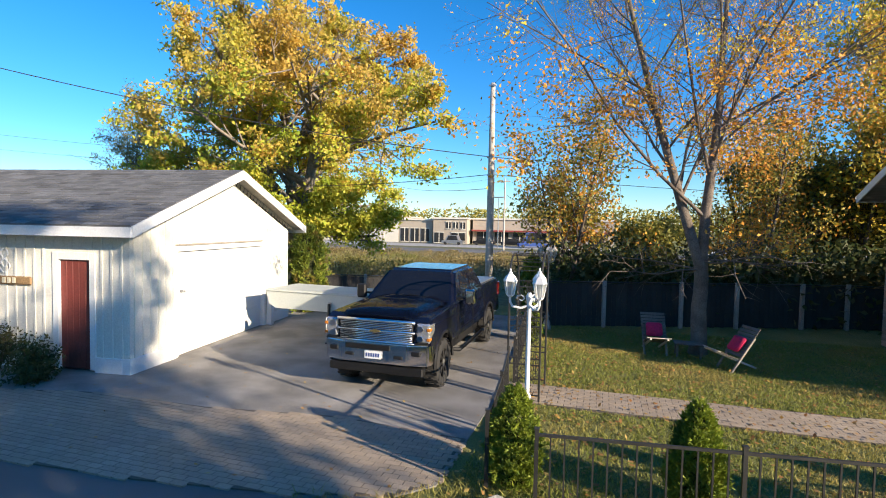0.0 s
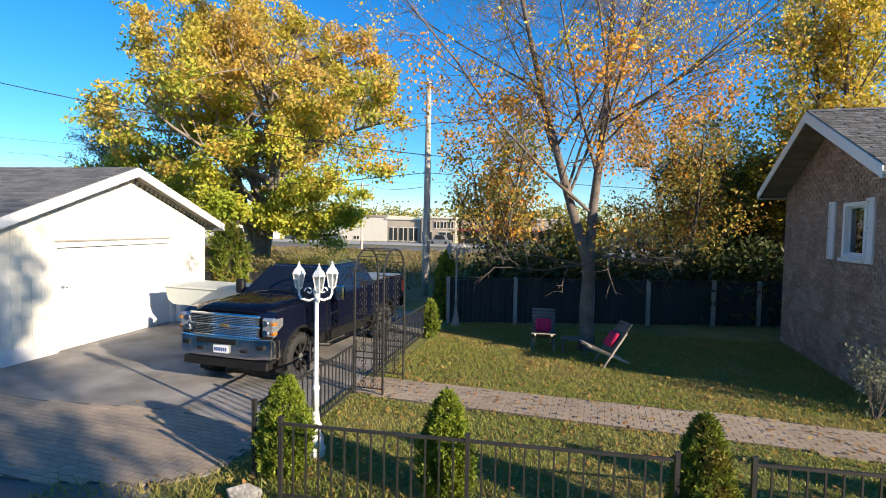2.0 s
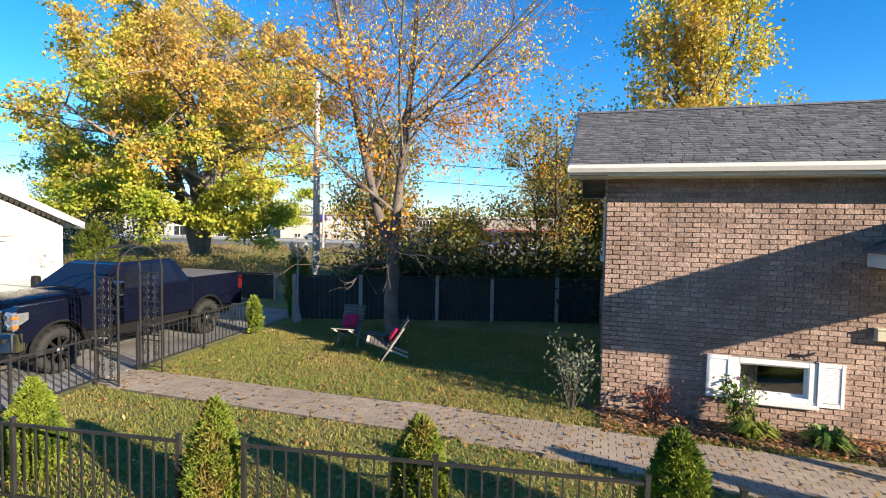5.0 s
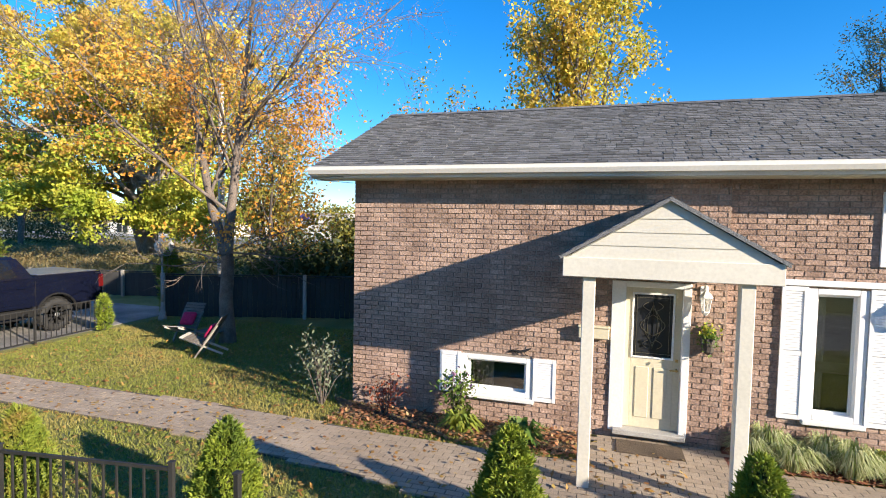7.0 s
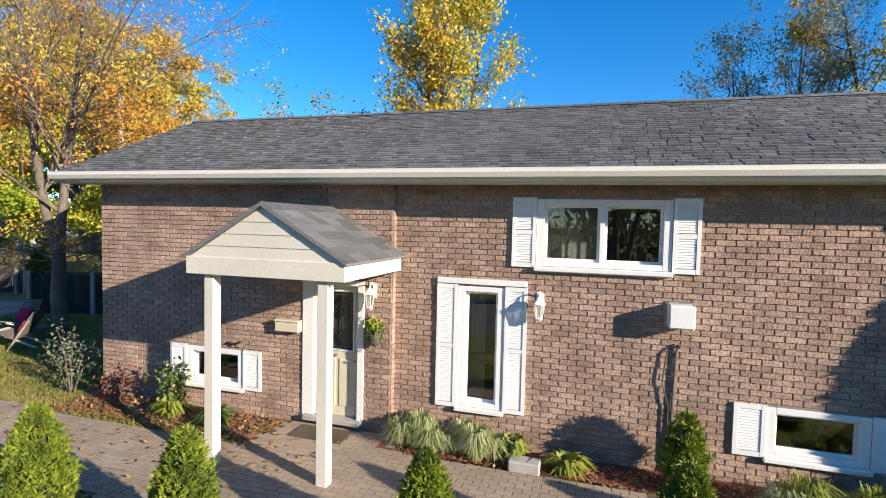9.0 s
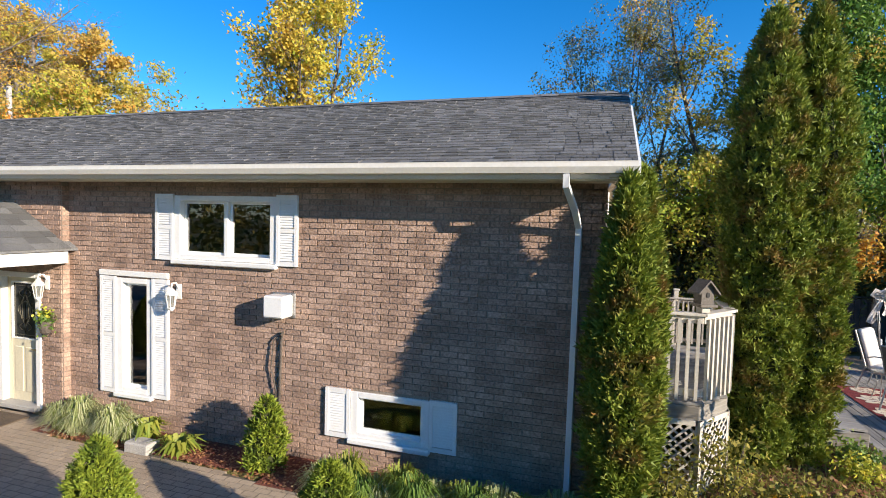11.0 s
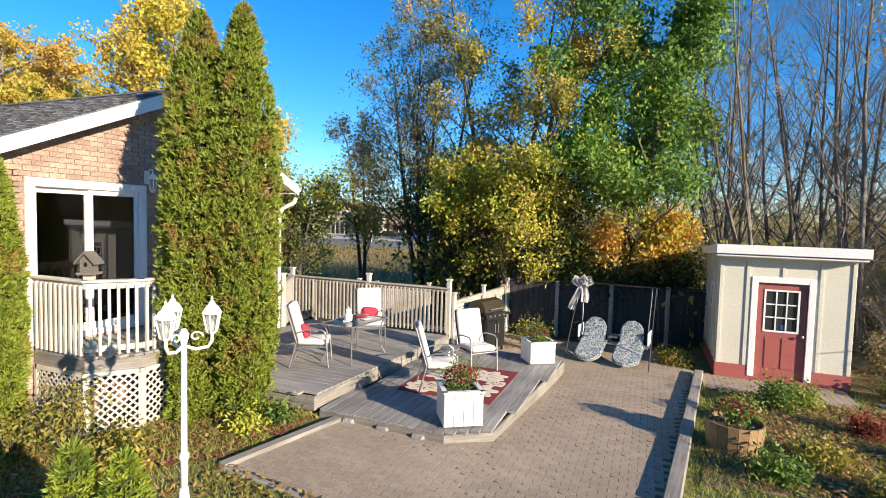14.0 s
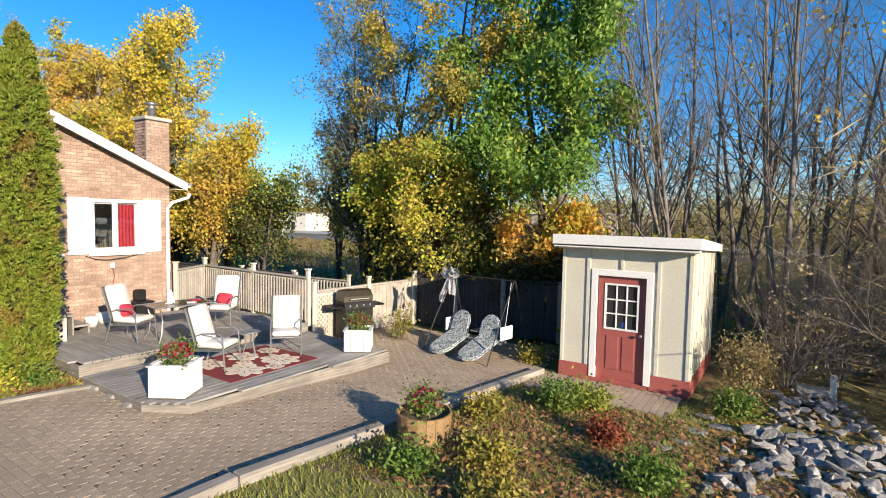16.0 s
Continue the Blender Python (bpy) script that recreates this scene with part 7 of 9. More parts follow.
# trees across the street, behind the camera, whose shade falls on the drive
for i, (x, y, h) in enumerate(((16.0, -4.8, 8.8), (19.5, -7.4, 12.0))):
    tree("tree", "street-side tree shading the driveway", (x, y, 0), h, 0.16, UPRIGHT, [(3900, 0.24, 0.16, 0.30, OLIVE, 0.56, 1.0)], BARK, 120 + i, stems=((0.2, 0, 1), (-0.2, 0.1, 1), (0, 0.3, 1)), bunch=60)


# unseen tree belt, added behind the camera to block low sky and darken reflections
rg = np.random.default_rng(71)
k, per = 150, 240
bx, by, bh = rg.uniform(-70, 75, k), rg.uniform(-24, -15, k), rg.uniform(6.0, 9.5, k)
idx = np.repeat(np.arange(k), per)
c = np.stack([bx[idx] + rg.normal(size=k * per) * 1.5, by[idx] + rg.normal(size=k * per) * 1.2, bh[idx] * rg.beta(1.2, 1.1, k * per)], 1)
tagged(part("unseen_tree_belt", quads_mesh("unseen_tree_belt", leaf_quads(rg, c, 0.5, 0.3), OLIVE), None), "belt of autumn trees across the street", "woods", kind="stuff")


# ---- cedars and shrubs ----
def cedar(name, label, at, h, r, n, material, seed, group="", spray=0.05, blunt=0.7, rough=0.08):
    """A columnar cedar: a solid core, coloured dark for the shade between sprays, and thousands of narrow upturned
    sprays in ragged lumps.
    """
    rng = np.random.default_rng(seed)
    t = thing(name, label, "cedar", pose(at[0], at[1], at[2] + rise(*at[:2])), group)

    def rad(f):
        return r * np.minimum(1.0, (0.72 + 1.0 * f)) * np.clip((1.0 - f) / (1 - blunt), 0.0, 1.0) ** 0.6
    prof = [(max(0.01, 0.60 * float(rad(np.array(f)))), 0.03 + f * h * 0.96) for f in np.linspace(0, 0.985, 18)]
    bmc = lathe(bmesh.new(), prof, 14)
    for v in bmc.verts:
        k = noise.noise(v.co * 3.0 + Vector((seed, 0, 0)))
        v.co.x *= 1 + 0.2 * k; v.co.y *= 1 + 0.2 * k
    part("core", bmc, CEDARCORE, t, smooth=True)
    # bunches of nine sprays fan out from one twig each
    n, spray = int(n * 0.62), spray * 1.32
    nb = n // 9
    f = rng.uniform(0, 1, nb * 3)
    f = f[rng.uniform(0, 1, nb * 3) < (rad(f) / r + 0.06)][:nb]
    m = len(f)
    a = rng.uniform(0, 2 * math.pi, m)
    kb = max(26, m // 11)
    bf, ba, bs = rng.uniform(0, 1, kb), rng.uniform(0, 2 * math.pi, kb), rng.uniform(0.7, 1.2, kb)
    df = (f[:, None] - bf[None]) * h
    da = np.angle(np.exp(1j * (a[:, None] - ba[None]))) * r
    lump = (bs[None] * np.exp(-((df * 0.6) ** 2 + da ** 2) / (2 * 0.075 ** 2))).max(axis=1)
    rr = rad(f) * (0.56 + 0.48 * lump + rng.normal(size=m) * rough)
    out = np.stack([np.cos(a), np.sin(a), np.zeros(m)], 1)
    c = out * rr[:, None] + np.stack([np.zeros(m), np.zeros(m), 0.04 + f * h * 0.985], 1)
    c, out = np.repeat(c, 9, axis=0), np.repeat(out, 9, axis=0)
    fan = unit(rng.normal(size=c.shape) * 0.6 + out * 0.55 + np.array([0, 0, 0.9]))
    k = len(c)
    L = fan * spray * rng.uniform(0.6, 1.3, (k, 1))
    c = c + fan * spray * rng.uniform(0.0, 0.7, (k, 1))
    w = unit(np.cross(fan, rng.normal(size=(k, 3)))) * spray * 0.2
    part("foliage", tris_mesh("foliage", np.stack([c - w, c + w, c + L], 1), material), None, t)
    part("trunk", rod(bmesh.new(), (0, 0, 0), (0, 0, min(0.5, h * 0.3)), 0.05, 0.04), BARK, t)
    return t


cedar("cedar", "tall columnar cedar with browned patches beside the deck", (22.33, 11.94, 0), 5.84, 0.46, 120000, CEDAR, 1, "tall cedars", 0.05, 0.68)
cedar("cedar", "tall columnar cedar with browned patches beside the deck", (22.9, 12.19, 0), 5.92, 0.43, 112000, CEDAR, 2, "tall cedars", 0.05, 0.68)
cedar("cedar", "columnar cedar at the corner of the brick wall", (20.6, 9.8, 0), 3.72, 0.31, 62000, CEDAR, 3, "corner cedars", 0.055, 0.52)
cedar("cedar", "columnar cedar at the corner of the brick wall", (20.76, 10.25, 0), 3.8, 0.26, 48000, CEDAR, 4, "corner cedars", 0.055, 0.6)
for i, (x, y, h, r) in enumerate(((-0.86, 5.62, 1.10, 0.33), (1.0, 5.72, 1.10, 0.30), (3.42, 5.72, 1.16, 0.29), (5.34, 6.24, 1.06, 0.30), (7.62, 6.5, 1.14, 0.32), (10.17, 6.95, 1.26, 0.33), (12.05, 6.85, 1.32, 0.32), (14.02, 7.45, 1.18, 0.32), (16.15, 7.88, 1.2, 0.33), (18.2, 8.35, 1.1, 0.36))):
    cedar("small_cedar", "young bright green cedar beside the iron fence" if x < 8 else "young bright green cedar beside the garden path", (x, y, 0), h, r * 0.80, 27000, YOUNGCEDAR if i not in (2, 3) else CEDAR, 10 + i, "young cedars", 0.036, 0.42, 0.13)
for x, y, h in ((24.96, 8.5, 1.66), (25.27, 8.62, 1.6)):
    cedar("small_cedar", "bright green young cedar beside the lamp post", (x, y, 0), h, 0.14, 18000, YOUNGCEDAR, 50 + int(h * 10), "young cedars", 0.036, 0.7, 0.1)
cedar("small_cedar", "small rounded cedar against the brick wall", (16.42, 9.95, 0), 0.92, 0.24, 7000, YOUNGCEDAR, 30, "young cedars", 0.05, 0.4)
cedar("cedar", "dark cedar behind the garage", (-9.0, 14.6, 0), 2.75, 0.6, 16000, CEDAR, 31, "", 0.09)
cedar("cedar", "dark cedar beside the board fence", (-1.95, 15.5, 0), 2.0, 0.32, 9000, CEDAR, 32, "", 0.09)
cedar("small_cedar", "thin cedar at the end of the iron fence", (-1.55, 12.9, 0), 0.95, 0.17, 3000, YOUNGCEDAR, 33, "young cedars", 0.06, 0.4)


def shrub(name, label, at, r, h, n, material, seed, size=0.06, category="shrub", stems=7, group="", extra=None):
    rng = np.random.default_rng(seed)
    t = thing(name, label, category, pose(at[0], at[1], at[2] + rise(*at[:2])), group)
    bm, runs = bmesh.new(), []
    for k in range(stems * 2):
        a = math.pi * k / stems + rng.uniform(-0.3, 0.3)
        q, hz = r * rng.uniform(0.25, 1.0), h * rng.uniform(0.55, 1.0)
        run = np.array([(0.03 * math.cos(a), 0.03 * math.sin(a), 0), (q * 0.5 * math.cos(a), q * 0.5 * math.sin(a), hz * 0.6), (q * math.cos(a + 0.2), q * math.sin(a + 0.2), hz)])
        runs.append(run)
        pipe(bm, [tuple(p) for p in run], [0.010, 0.007, 0.003], 4)
    part("woody_base", bm, BARK, t)
    # leaves along the outer part of every stem, and some filling between
    R = np.array(runs)
    w_, u_ = rng.integers(0, len(R), n), np.sqrt(rng.uniform(0.04, 1.0, n))
    lo_ = R[w_, 0] + (R[w_, 1] - R[w_, 0]) * np.clip(u_ * 2, 0, 1)[:, None]
    c = lo_ + (R[w_, 2] - R[w_, 1]) * np.clip(u_ * 2 - 1, 0, 1)[:, None] + rng.normal(size=(n, 3)) * (0.06 + 0.13 * r)
    c = c[c[:, 2] > 0.02]
    part("foliage", quads_mesh("foliage", leaf_quads(rng, c, size, size * 0.5, (0, 0, 1), 0.25), material), None, t)
    if extra:
        m2, k = extra
        u = unit(rng.normal(size=(k, 3))); u[:, 2] = np.abs(u[:, 2])
        c = u * np.array([r, r, h * 0.52]) + np.array([0, 0, h * 0.52])
        part("bloom", quads_mesh("bloom", leaf_quads(rng, c, size * 0.8, size * 0.6), m2), None, t)["kind"] = "stuff"
    return t


def tuft(name, label, at, r, h, n, material, seed, width=0.02, group=""):
    """Arching blades from one root."""
    rng = np.random.default_rng(seed)
    a = rng.uniform(0, 2 * math.pi, n)
    d = np.stack([np.cos(a), np.sin(a), np.zeros(n)], 1)
    root = d * rng.uniform(0, 0.3 * r, (n, 1))
    hh, rr = rng.uniform(0.5, 1, (n, 1)) * h, rng.uniform(0.4, 1, (n, 1)) * r
    mid = root + d * rr * 0.45 + np.array([0, 0, 1]) * hh
    tip = root + d * rr + np.array([0, 0, 1]) * hh * rng.uniform(0.45, 0.9, (n, 1))
    s = np.cross(d, np.array([0, 0, 1.0])) * width / 2
    low = np.stack([root - s, root + s, mid + s, mid - s], 1)
    high = np.stack([mid - s, mid + s, tip + s * 0.15, tip - s * 0.15], 1)
    t = thing(name, label, "plant", pose(*at), group)
    part("blade_clump", quads_mesh("blade_clump", np.concatenate([low, high]), material), None, t)
    return t


shrub("shrub", "sparse small-leaved shrub at the corner of the brick wall", (6.55, 10.05, 0), 0.5, 1.15, 520, SILVER, 1, 0.07)
shrub("shrub", "low flowering perennial by the basement window", (8.9, 9.95, 0), 0.22, 0.85, 420, GREEN, 2, 0.08, extra=(PINKFLOWER, 25))
shrub("shrub", "reddish leafless perennial against the brick wall", (7.75, 9.9, 0), 0.3, 0.6, 260, REDSHRUB, 3, 0.06)
tuft("hosta", "yellow-green hosta by the basement window", (9.0, 9.75, 0), 0.35, 0.3, 90, HOSTA, 4, 0.05, "hostas")
tuft("hosta", "green hosta in the bed by the porch", (9.9, 9.7, 0), 0.38, 0.3, 110, GREEN, 5, 0.05, "hostas")
tuft("hosta", "yellow-green hosta in the red mulch", (15.05, 9.95, 0), 0.33, 0.28, 90, HOSTA, 6, 0.055, "hostas")
tuft("hosta", "yellow-green hosta beside the narrow window", (14.35, 10.1, 0), 0.28, 0.35, 80, HOSTA, 7, 0.055, "hostas")
k = 0
for x0, x1, n in ((12.7, 14.2, 7), (17.3, 20.2, 13)):
    for i in range(n):
        x = x0 + (x1 - x0) * (i + 0.5) / n
        tuft("ornamental_grass", "clump of variegated ornamental grass by the brick wall" if x < 17 or i % 3 == 0 else "clump of green grassy leaves by the brick wall", (x, 10.05 + 0.12 * math.sin(i * 2.1) - (0.35 if x > 17 else 0), 0), 0.34, 0.40 + 0.08 * math.sin(i * 1.7), 420, (PALEGRASS, HOSTA, GREEN)[i % 3] if x > 17 else PALEGRASS, 200 + k, 0.011, "ornamental grasses")
        k += 1
for i, (x, y, r, h, m_, lab) in enumerate(((21.15, 10.2, 0.32, 0.7, OLIVE, "leggy olive shrub before the lattice"), (21.75, 10.45, 0.36, 0.95, OLIVE, "leggy green shrub before the lattice"), (20.9, 9.5, 0.4, 0.5, GREEN, "low green shrub in the front bed"), (22.4, 10.6, 0.35, 0.3, OLIVE, "low olive perennial in the front bed"), (23.4, 11.7, 0.25, 0.24, YELLOWGREEN, "yellow-green perennial beside the patio kerb"), (23.6, 12.2, 0.3, 0.18, GREEN, "low green shrub under the deck edge"), (22.9, 10.3, 0.35, 0.22, OLIVE, "low olive perennial in the front bed"), (21.6, 9.4, 0.4, 0.4, GREEN, "low green perennial in the front bed"),
                                           (30.5, 16.8, 0.4, 0.42, GREEN, "green shrub in the leafy bed before the shed"), (29.8, 15.7, 0.28, 0.3, OLIVE, "olive perennial beside the wooden tub"), (32.3, 14.9, 0.36, 0.4, GREEN, "green shrub in the leafy bed"), (31.5, 16.0, 0.26, 0.3, REDSHRUB, "small russet shrub in the leafy bed"), (30.5, 14.4, 0.4, 0.22, OLIVE, "low ground cover in the leafy bed"), (29.9, 13.6, 0.36, 0.2, GREEN, "low ground cover beside the timber kerb"), (31.1, 13.5, 0.4, 0.22, OLIVE, "low ground cover in the leafy bed"), (30.9, 17.2, 0.3, 0.34, HOSTA, "yellow-green perennial before the shed"), (33.0, 19.3, 0.55, 1.1, DRYGRASS, "dry brown spirea beside the shed"), (32.9, 18.5, 0.4, 0.3, GREEN, "low green plant beside the shed"), (25.6, 18.9, 0.35, 0.8, OLIVE, "leggy plant before the pale fence"), (28.9, 19.4, 0.4, 0.25, OLIVE, "low weeds at the patio edge"), (-9.8, 6.7, 0.35, 0.6, DARKLEAF, "dark shrub beside the garage side door"), (-10.6, 6.6, 0.4, 0.8, DARKLEAF, "dark shrub beside the garage wall"), (-9.4, 6.4, 0.4, 0.35, DARKLEAF, "low dark plant beside the garage"))):
    shrub("shrub", lab, (x, y, 0), r, h, int((1500 if x > 27 or x < 0 else 850) * r / 0.4), m_, 300 + i, 0.07, extra=(MARIGOLD, 22) if i in (3, 6) else None)

# ---- pickup truck ----
def truck(m):
    t = thing("pickup_truck", "dark blue crew-cab pickup truck with a chrome bumper", "truck", m)
    ax = (0.95, 4.72)
    prof = [(0.24, 0.66), (0.20, 0.90), (0.20, 1.25), (0.32, 1.32), (1.75, 1.38), (4.22, 1.42), (4.24, 1.47), (5.98, 1.47), (6.02, 1.40), (6.02, 0.66), (5.9, 0.62)]
    for c in ax[::-1]:
        prof += [(c + 0.50 * math.cos(a), 0.44 + 0.52 * math.sin(a)) for a in [math.pi * i / 12 for i in range(13)] if 0.44 + 0.52 * math.sin(a) > 0.6]
    bm = prism(bmesh.new(), prof, "x", -0.97, 0.97)
    for v in bm.verts:
        if v.co.z > 1.0:
            v.co.x *= 1 - 0.05 * (v.co.z - 1.0) / 0.45
    bmesh.ops.bevel(bm, geom=[e for e in bm.edges if abs(e.verts[0].co.x) > 0.8 and abs(e.verts[0].co.x - e.verts[1].co.x) < 0.1], offset=0.03, segments=2, affect="EDGES")
    body = part("body", bm, TRUCK, t, smooth=False)
    # bonnet with a raised middle
    bm = bmesh.new()
    rows = []
    for l, z in ((0.22, 1.245), (0.29, 1.33), (0.7, 1.385), (1.3, 1.42), (1.78, 1.435)):
        rows.append([bm.verts.new((w, l, z + dz - (0.02 if abs(w) > 0.8 else 0))) for w, dz in ((-0.88, -0.05), (-0.62, 0.0), (-0.5, 0.035), (-0.2, 0.03), (0, 0.035), (0.2, 0.03), (0.5, 0.035), (0.62, 0.0), (0.88, -0.05))])
    for A, B in zip(rows, rows[1:]):
        for i in range(8):
            bm.faces.new((A[i], A[i + 1], B[i + 1], B[i]))
    bmesh.ops.solidify(bm, geom=bm.faces[:], thickness=0.05)
    part("bonnet", bm, TRUCK, t, smooth=True)
    # cab
    lo = [(-0.93, 1.68, 1.38), (0.93, 1.68, 1.38), (0.93, 4.22, 1.42), (-0.93, 4.22, 1.42)]
    hi = [(-0.71, 2.40, 1.95), (0.71, 2.40, 1.95), (0.70, 3.92, 1.97), (-0.70, 3.92, 1.97)]
    bm = bmesh.new()
    L = [bm.verts.new(v) for v in lo]
    H_ = [bm.verts.new(v) for v in hi]
    bm.faces.new(H_)
    for i in range(4):
        bm.faces.new((L[i], L[(i + 1) % 4], H_[(i + 1) % 4], H_[i]))
    bm.faces.new(L[::-1])
    bmesh.ops.bevel(bm, geom=[e for e in bm.edges if e.verts[0].co.z > 1.9 or e.verts[1].co.z > 1.9], offset=0.07, segments=3, affect="EDGES")
    cab = part("cab", bm, TRUCK, t, smooth=False)

    def on(face, u0, u1, v0, v1, off):
        """A patch of one cab face: u along its foot, v up."""
        A, B, C, D = [Vector(q) for q in face]
        def at(u, v):
            return A.lerp(B, u).lerp(D.lerp(C, u), v)
        n = (B - A).cross(D - A).normalized()
        q = [at(u0, v0), at(u1, v0), at(u1, v1), at(u0, v1)]
        bmx = bmesh.new()
        f0 = [bmx.verts.new(p + n * off) for p in q]
        f1 = [bmx.verts.new(p + n * (off - 0.02)) for p in q]
        bmx.faces.new(f0); bmx.faces.new(f1[::-1])
        for i in range(4):
            bmx.faces.new((f1[i], f1[(i + 1) % 4], f0[(i + 1) % 4], f0[i]))
        return bmx
    frontf, right, rear, left = [(lo[i], lo[(i + 1) % 4], hi[(i + 1) % 4], hi[i]) for i in range(4)]
    part("windscreen", on(frontf, 0.06, 0.94, 0.06, 0.90, 0.006), CARGLASS2, cab, "dark windscreen glass")
    for f, flip in ((right, False), (left, True)):
        for a, b in ((0.20, 0.50), (0.55, 0.84)):
            if flip:
                a, b = 1 - b, 1 - a
            part("side_window", on(f, a, b, 0.08, 0.86, 0.006), CARGLASS2, cab, "dark side window")
    part("rear_window", on(rear, 0.08, 0.92, 0.15, 0.85, 0.006), CARGLASS2, cab)
    for x in (-0.5, 0.5):
        part("wiper", pipe(bmesh.new(), [(x, 1.70, 1.43), (x * 0.5, 1.76, 1.46), (x * 0.1 - 0.1, 1.80, 1.485)], 0.008, 4), BLACKP, cab)
    # bed with a soft cover
    part("bed_cover", boxes(((-0.84, 4.32, 1.472), (0.84, 5.94, 1.50)), bevel=0.012), STEEL, t, "grey tonneau cover")
    part("underbody", boxes(((-0.78, 0.35, 0.42), (0.78, 5.8, 0.9))), BLACKP, t)
    # front end
    FRONT = Matrix.Translation((0, 0.10, 0.11))
    g = part("grille", boxes(((-0.66, 0.045, 0.80), (0.66, 0.10, 1.13)), bevel=0.01), BLACKP, t)
    bm = bmesh.new()
    for z, r in ((1.135, 0.03), (0.965, 0.024), (0.785, 0.02)):
        rod(bm, (-0.70, 0.045, z), (0.70, 0.045, z), r)
    part("grille_surround", bm, CHROME, g, "chrome grille surround", smooth=True)
    for z in (0.82, 0.848, 0.876, 0.904, 0.932, 1.005, 1.033, 1.061, 1.089):
        part("grille_bar", rod(bmesh.new(), (-0.65, 0.045, z), (0.65, 0.045, z), 0.009), CHROME, g, smooth=True)
    part("badge", prism(bmesh.new(), [(-0.10, 0.95), (-0.03, 0.95), (-0.025, 0.935), (0.025, 0.935), (0.03, 0.95), (0.10, 0.95), (0.09, 0.98), (0.03, 0.98), (0.025, 0.995), (-0.025, 0.995), (-0.03, 0.98), (-0.09, 0.98)], "y", 0.005, 0.025), COPPER, g, "plain gold badge")
    for s in (-1, 1):
        h = part("headlight", boxes(((s * 0.71, 0.06, 0.80), (s * 0.955, 0.34, 1.13)), bevel=0.03), LENS, t, "clear headlight")
        for z in (0.88, 1.04):
            part("lamp_lens", lathe(bmesh.new(), [(0.045, 0), (0.05, 0.02)], 12, m=Matrix.Translation((s * 0.79, 0.062, z)) @ pose(0, 0, 0, 90, 0, 0)), CHROME, h)
            part("indicator", boxes(((s * 0.90, 0.05, z - 0.03), (s * 0.962, 0.15, z + 0.02)), bevel=0.008), AMBER, h, "amber indicator")
        h.matrix_basis = FRONT
        part("mirror", boxes(((s * 1.06, 1.95, 1.33), (s * 1.26, 2.07, 1.62)), bevel=0.03), CHROME if s > 0 else BLACKP, t, "tow mirror")
        part("mirror_arm", boxes(((s * 0.9, 1.98, 1.42), (s * 1.07, 2.04, 1.46))), BLACKP, t)
        part("running_board", pipe(bmesh.new(), [(s * 0.85, 1.65, 0.5), (s * 1.0, 1.85, 0.46), (s * 1.0, 3.9, 0.46), (s * 0.85, 4.05, 0.5)], 0.04, 8), BLACKP, t)
        for l in (2.75, 3.75):
            part("door_handle", boxes(((s * 0.955, l, 1.18), (s * 0.985, l + 0.2, 1.215)), bevel=0.006), TRUCK, t)
        for l in (1.86, 3.08, 4.18):
            part("door_seam", boxes(((s * 0.955, l, 0.66), (s * 0.974, l + 0.009, 1.34))), BLACKP, t)
        part("side_moulding", boxes(((s * 0.968, 1.5, 0.80), (s * 0.982, 4.1, 0.84)), bevel=0.004), TRUCK, t)
        part("side_badge", boxes(((s * 0.968, 1.95, 1.02), (s * 0.978, 2.3, 1.055)), bevel=0.003), CHROME, t)
        part("tail_lamp", boxes(((s * 0.80, 5.9, 1.02), (s * 0.965, 6.045, 1.38)), bevel=0.02), REDLENS, t, "red tail lamp")
        for c in ax:
            part("wheel_flare", pipe(bmesh.new(), [(s * 0.965, c + 0.53 * math.cos(math.pi * i / 12), 0.44 + 0.54 * math.sin(math.pi * i / 12)) for i in range(0, 13)], 0.03, 6), BLACKP, t)
    b = part("front_bumper", prism(bmesh.new(), [(-0.98, 0.22), (-0.93, 0.06), (-0.6, -0.03), (0.6, -0.03), (0.93, 0.06), (0.98, 0.22), (0.9, 0.3), (-0.9, 0.3)], "z", 0.43, 0.785), CHROME, t, "chrome front bumper")
    bmesh_b = bmesh.new(); bmesh_b.from_mesh(b.data)
    bmesh.ops.bevel(bmesh_b, geom=bmesh_b.edges[:], offset=0.025, segments=2, affect="EDGES")
    bmesh_b.to_mesh(b.data); bmesh_b.free()
    part("air_intake", boxes(((-0.52, -0.042, 0.655), (0.30, -0.02, 0.745)), bevel=0.01), BLACKP, b)
    part("step_pad", boxes(((-0.92, 0.03, 0.787), (0.92, 0.2, 0.797)), bevel=0.004), BLACKP, b)
    for s in (-1, 1):
        part("tow_hook", boxes(((s * 0.36, -0.05, 0.535), (s * 0.52, -0.02, 0.59)), bevel=0.012), BLACKP, b)
        part("fog_lamp", boxes(((s * 0.66, -0.03, 0.60), (s * 0.82, 0.04, 0.68)), bevel=0.015), BLACKP, b)
    plate = [part("number_plate", boxes(((-0.15, -0.06, 0.51), (0.15, -0.048, 0.64)), bevel=0.004), WHITE, t, "white plate with plain bars")]
    for i in range(6):
        plate.append(part("plate_mark", boxes(((-0.125 + i * 0.043, -0.064, 0.545), (-0.098 + i * 0.043, -0.0605, 0.605))), BLUEPAINT, t))
    for o in [g, b] + plate:
        o.matrix_basis = FRONT
    part("lower_valance", boxes(((-0.85, 0.12, 0.36), (0.85, 0.3, 0.5)), bevel=0.02), BLACKP, t)
    part("rear_bumper", boxes(((-0.92, 6.03, 0.56), (0.92, 6.18, 0.74)), bevel=0.03), CHROME, t)
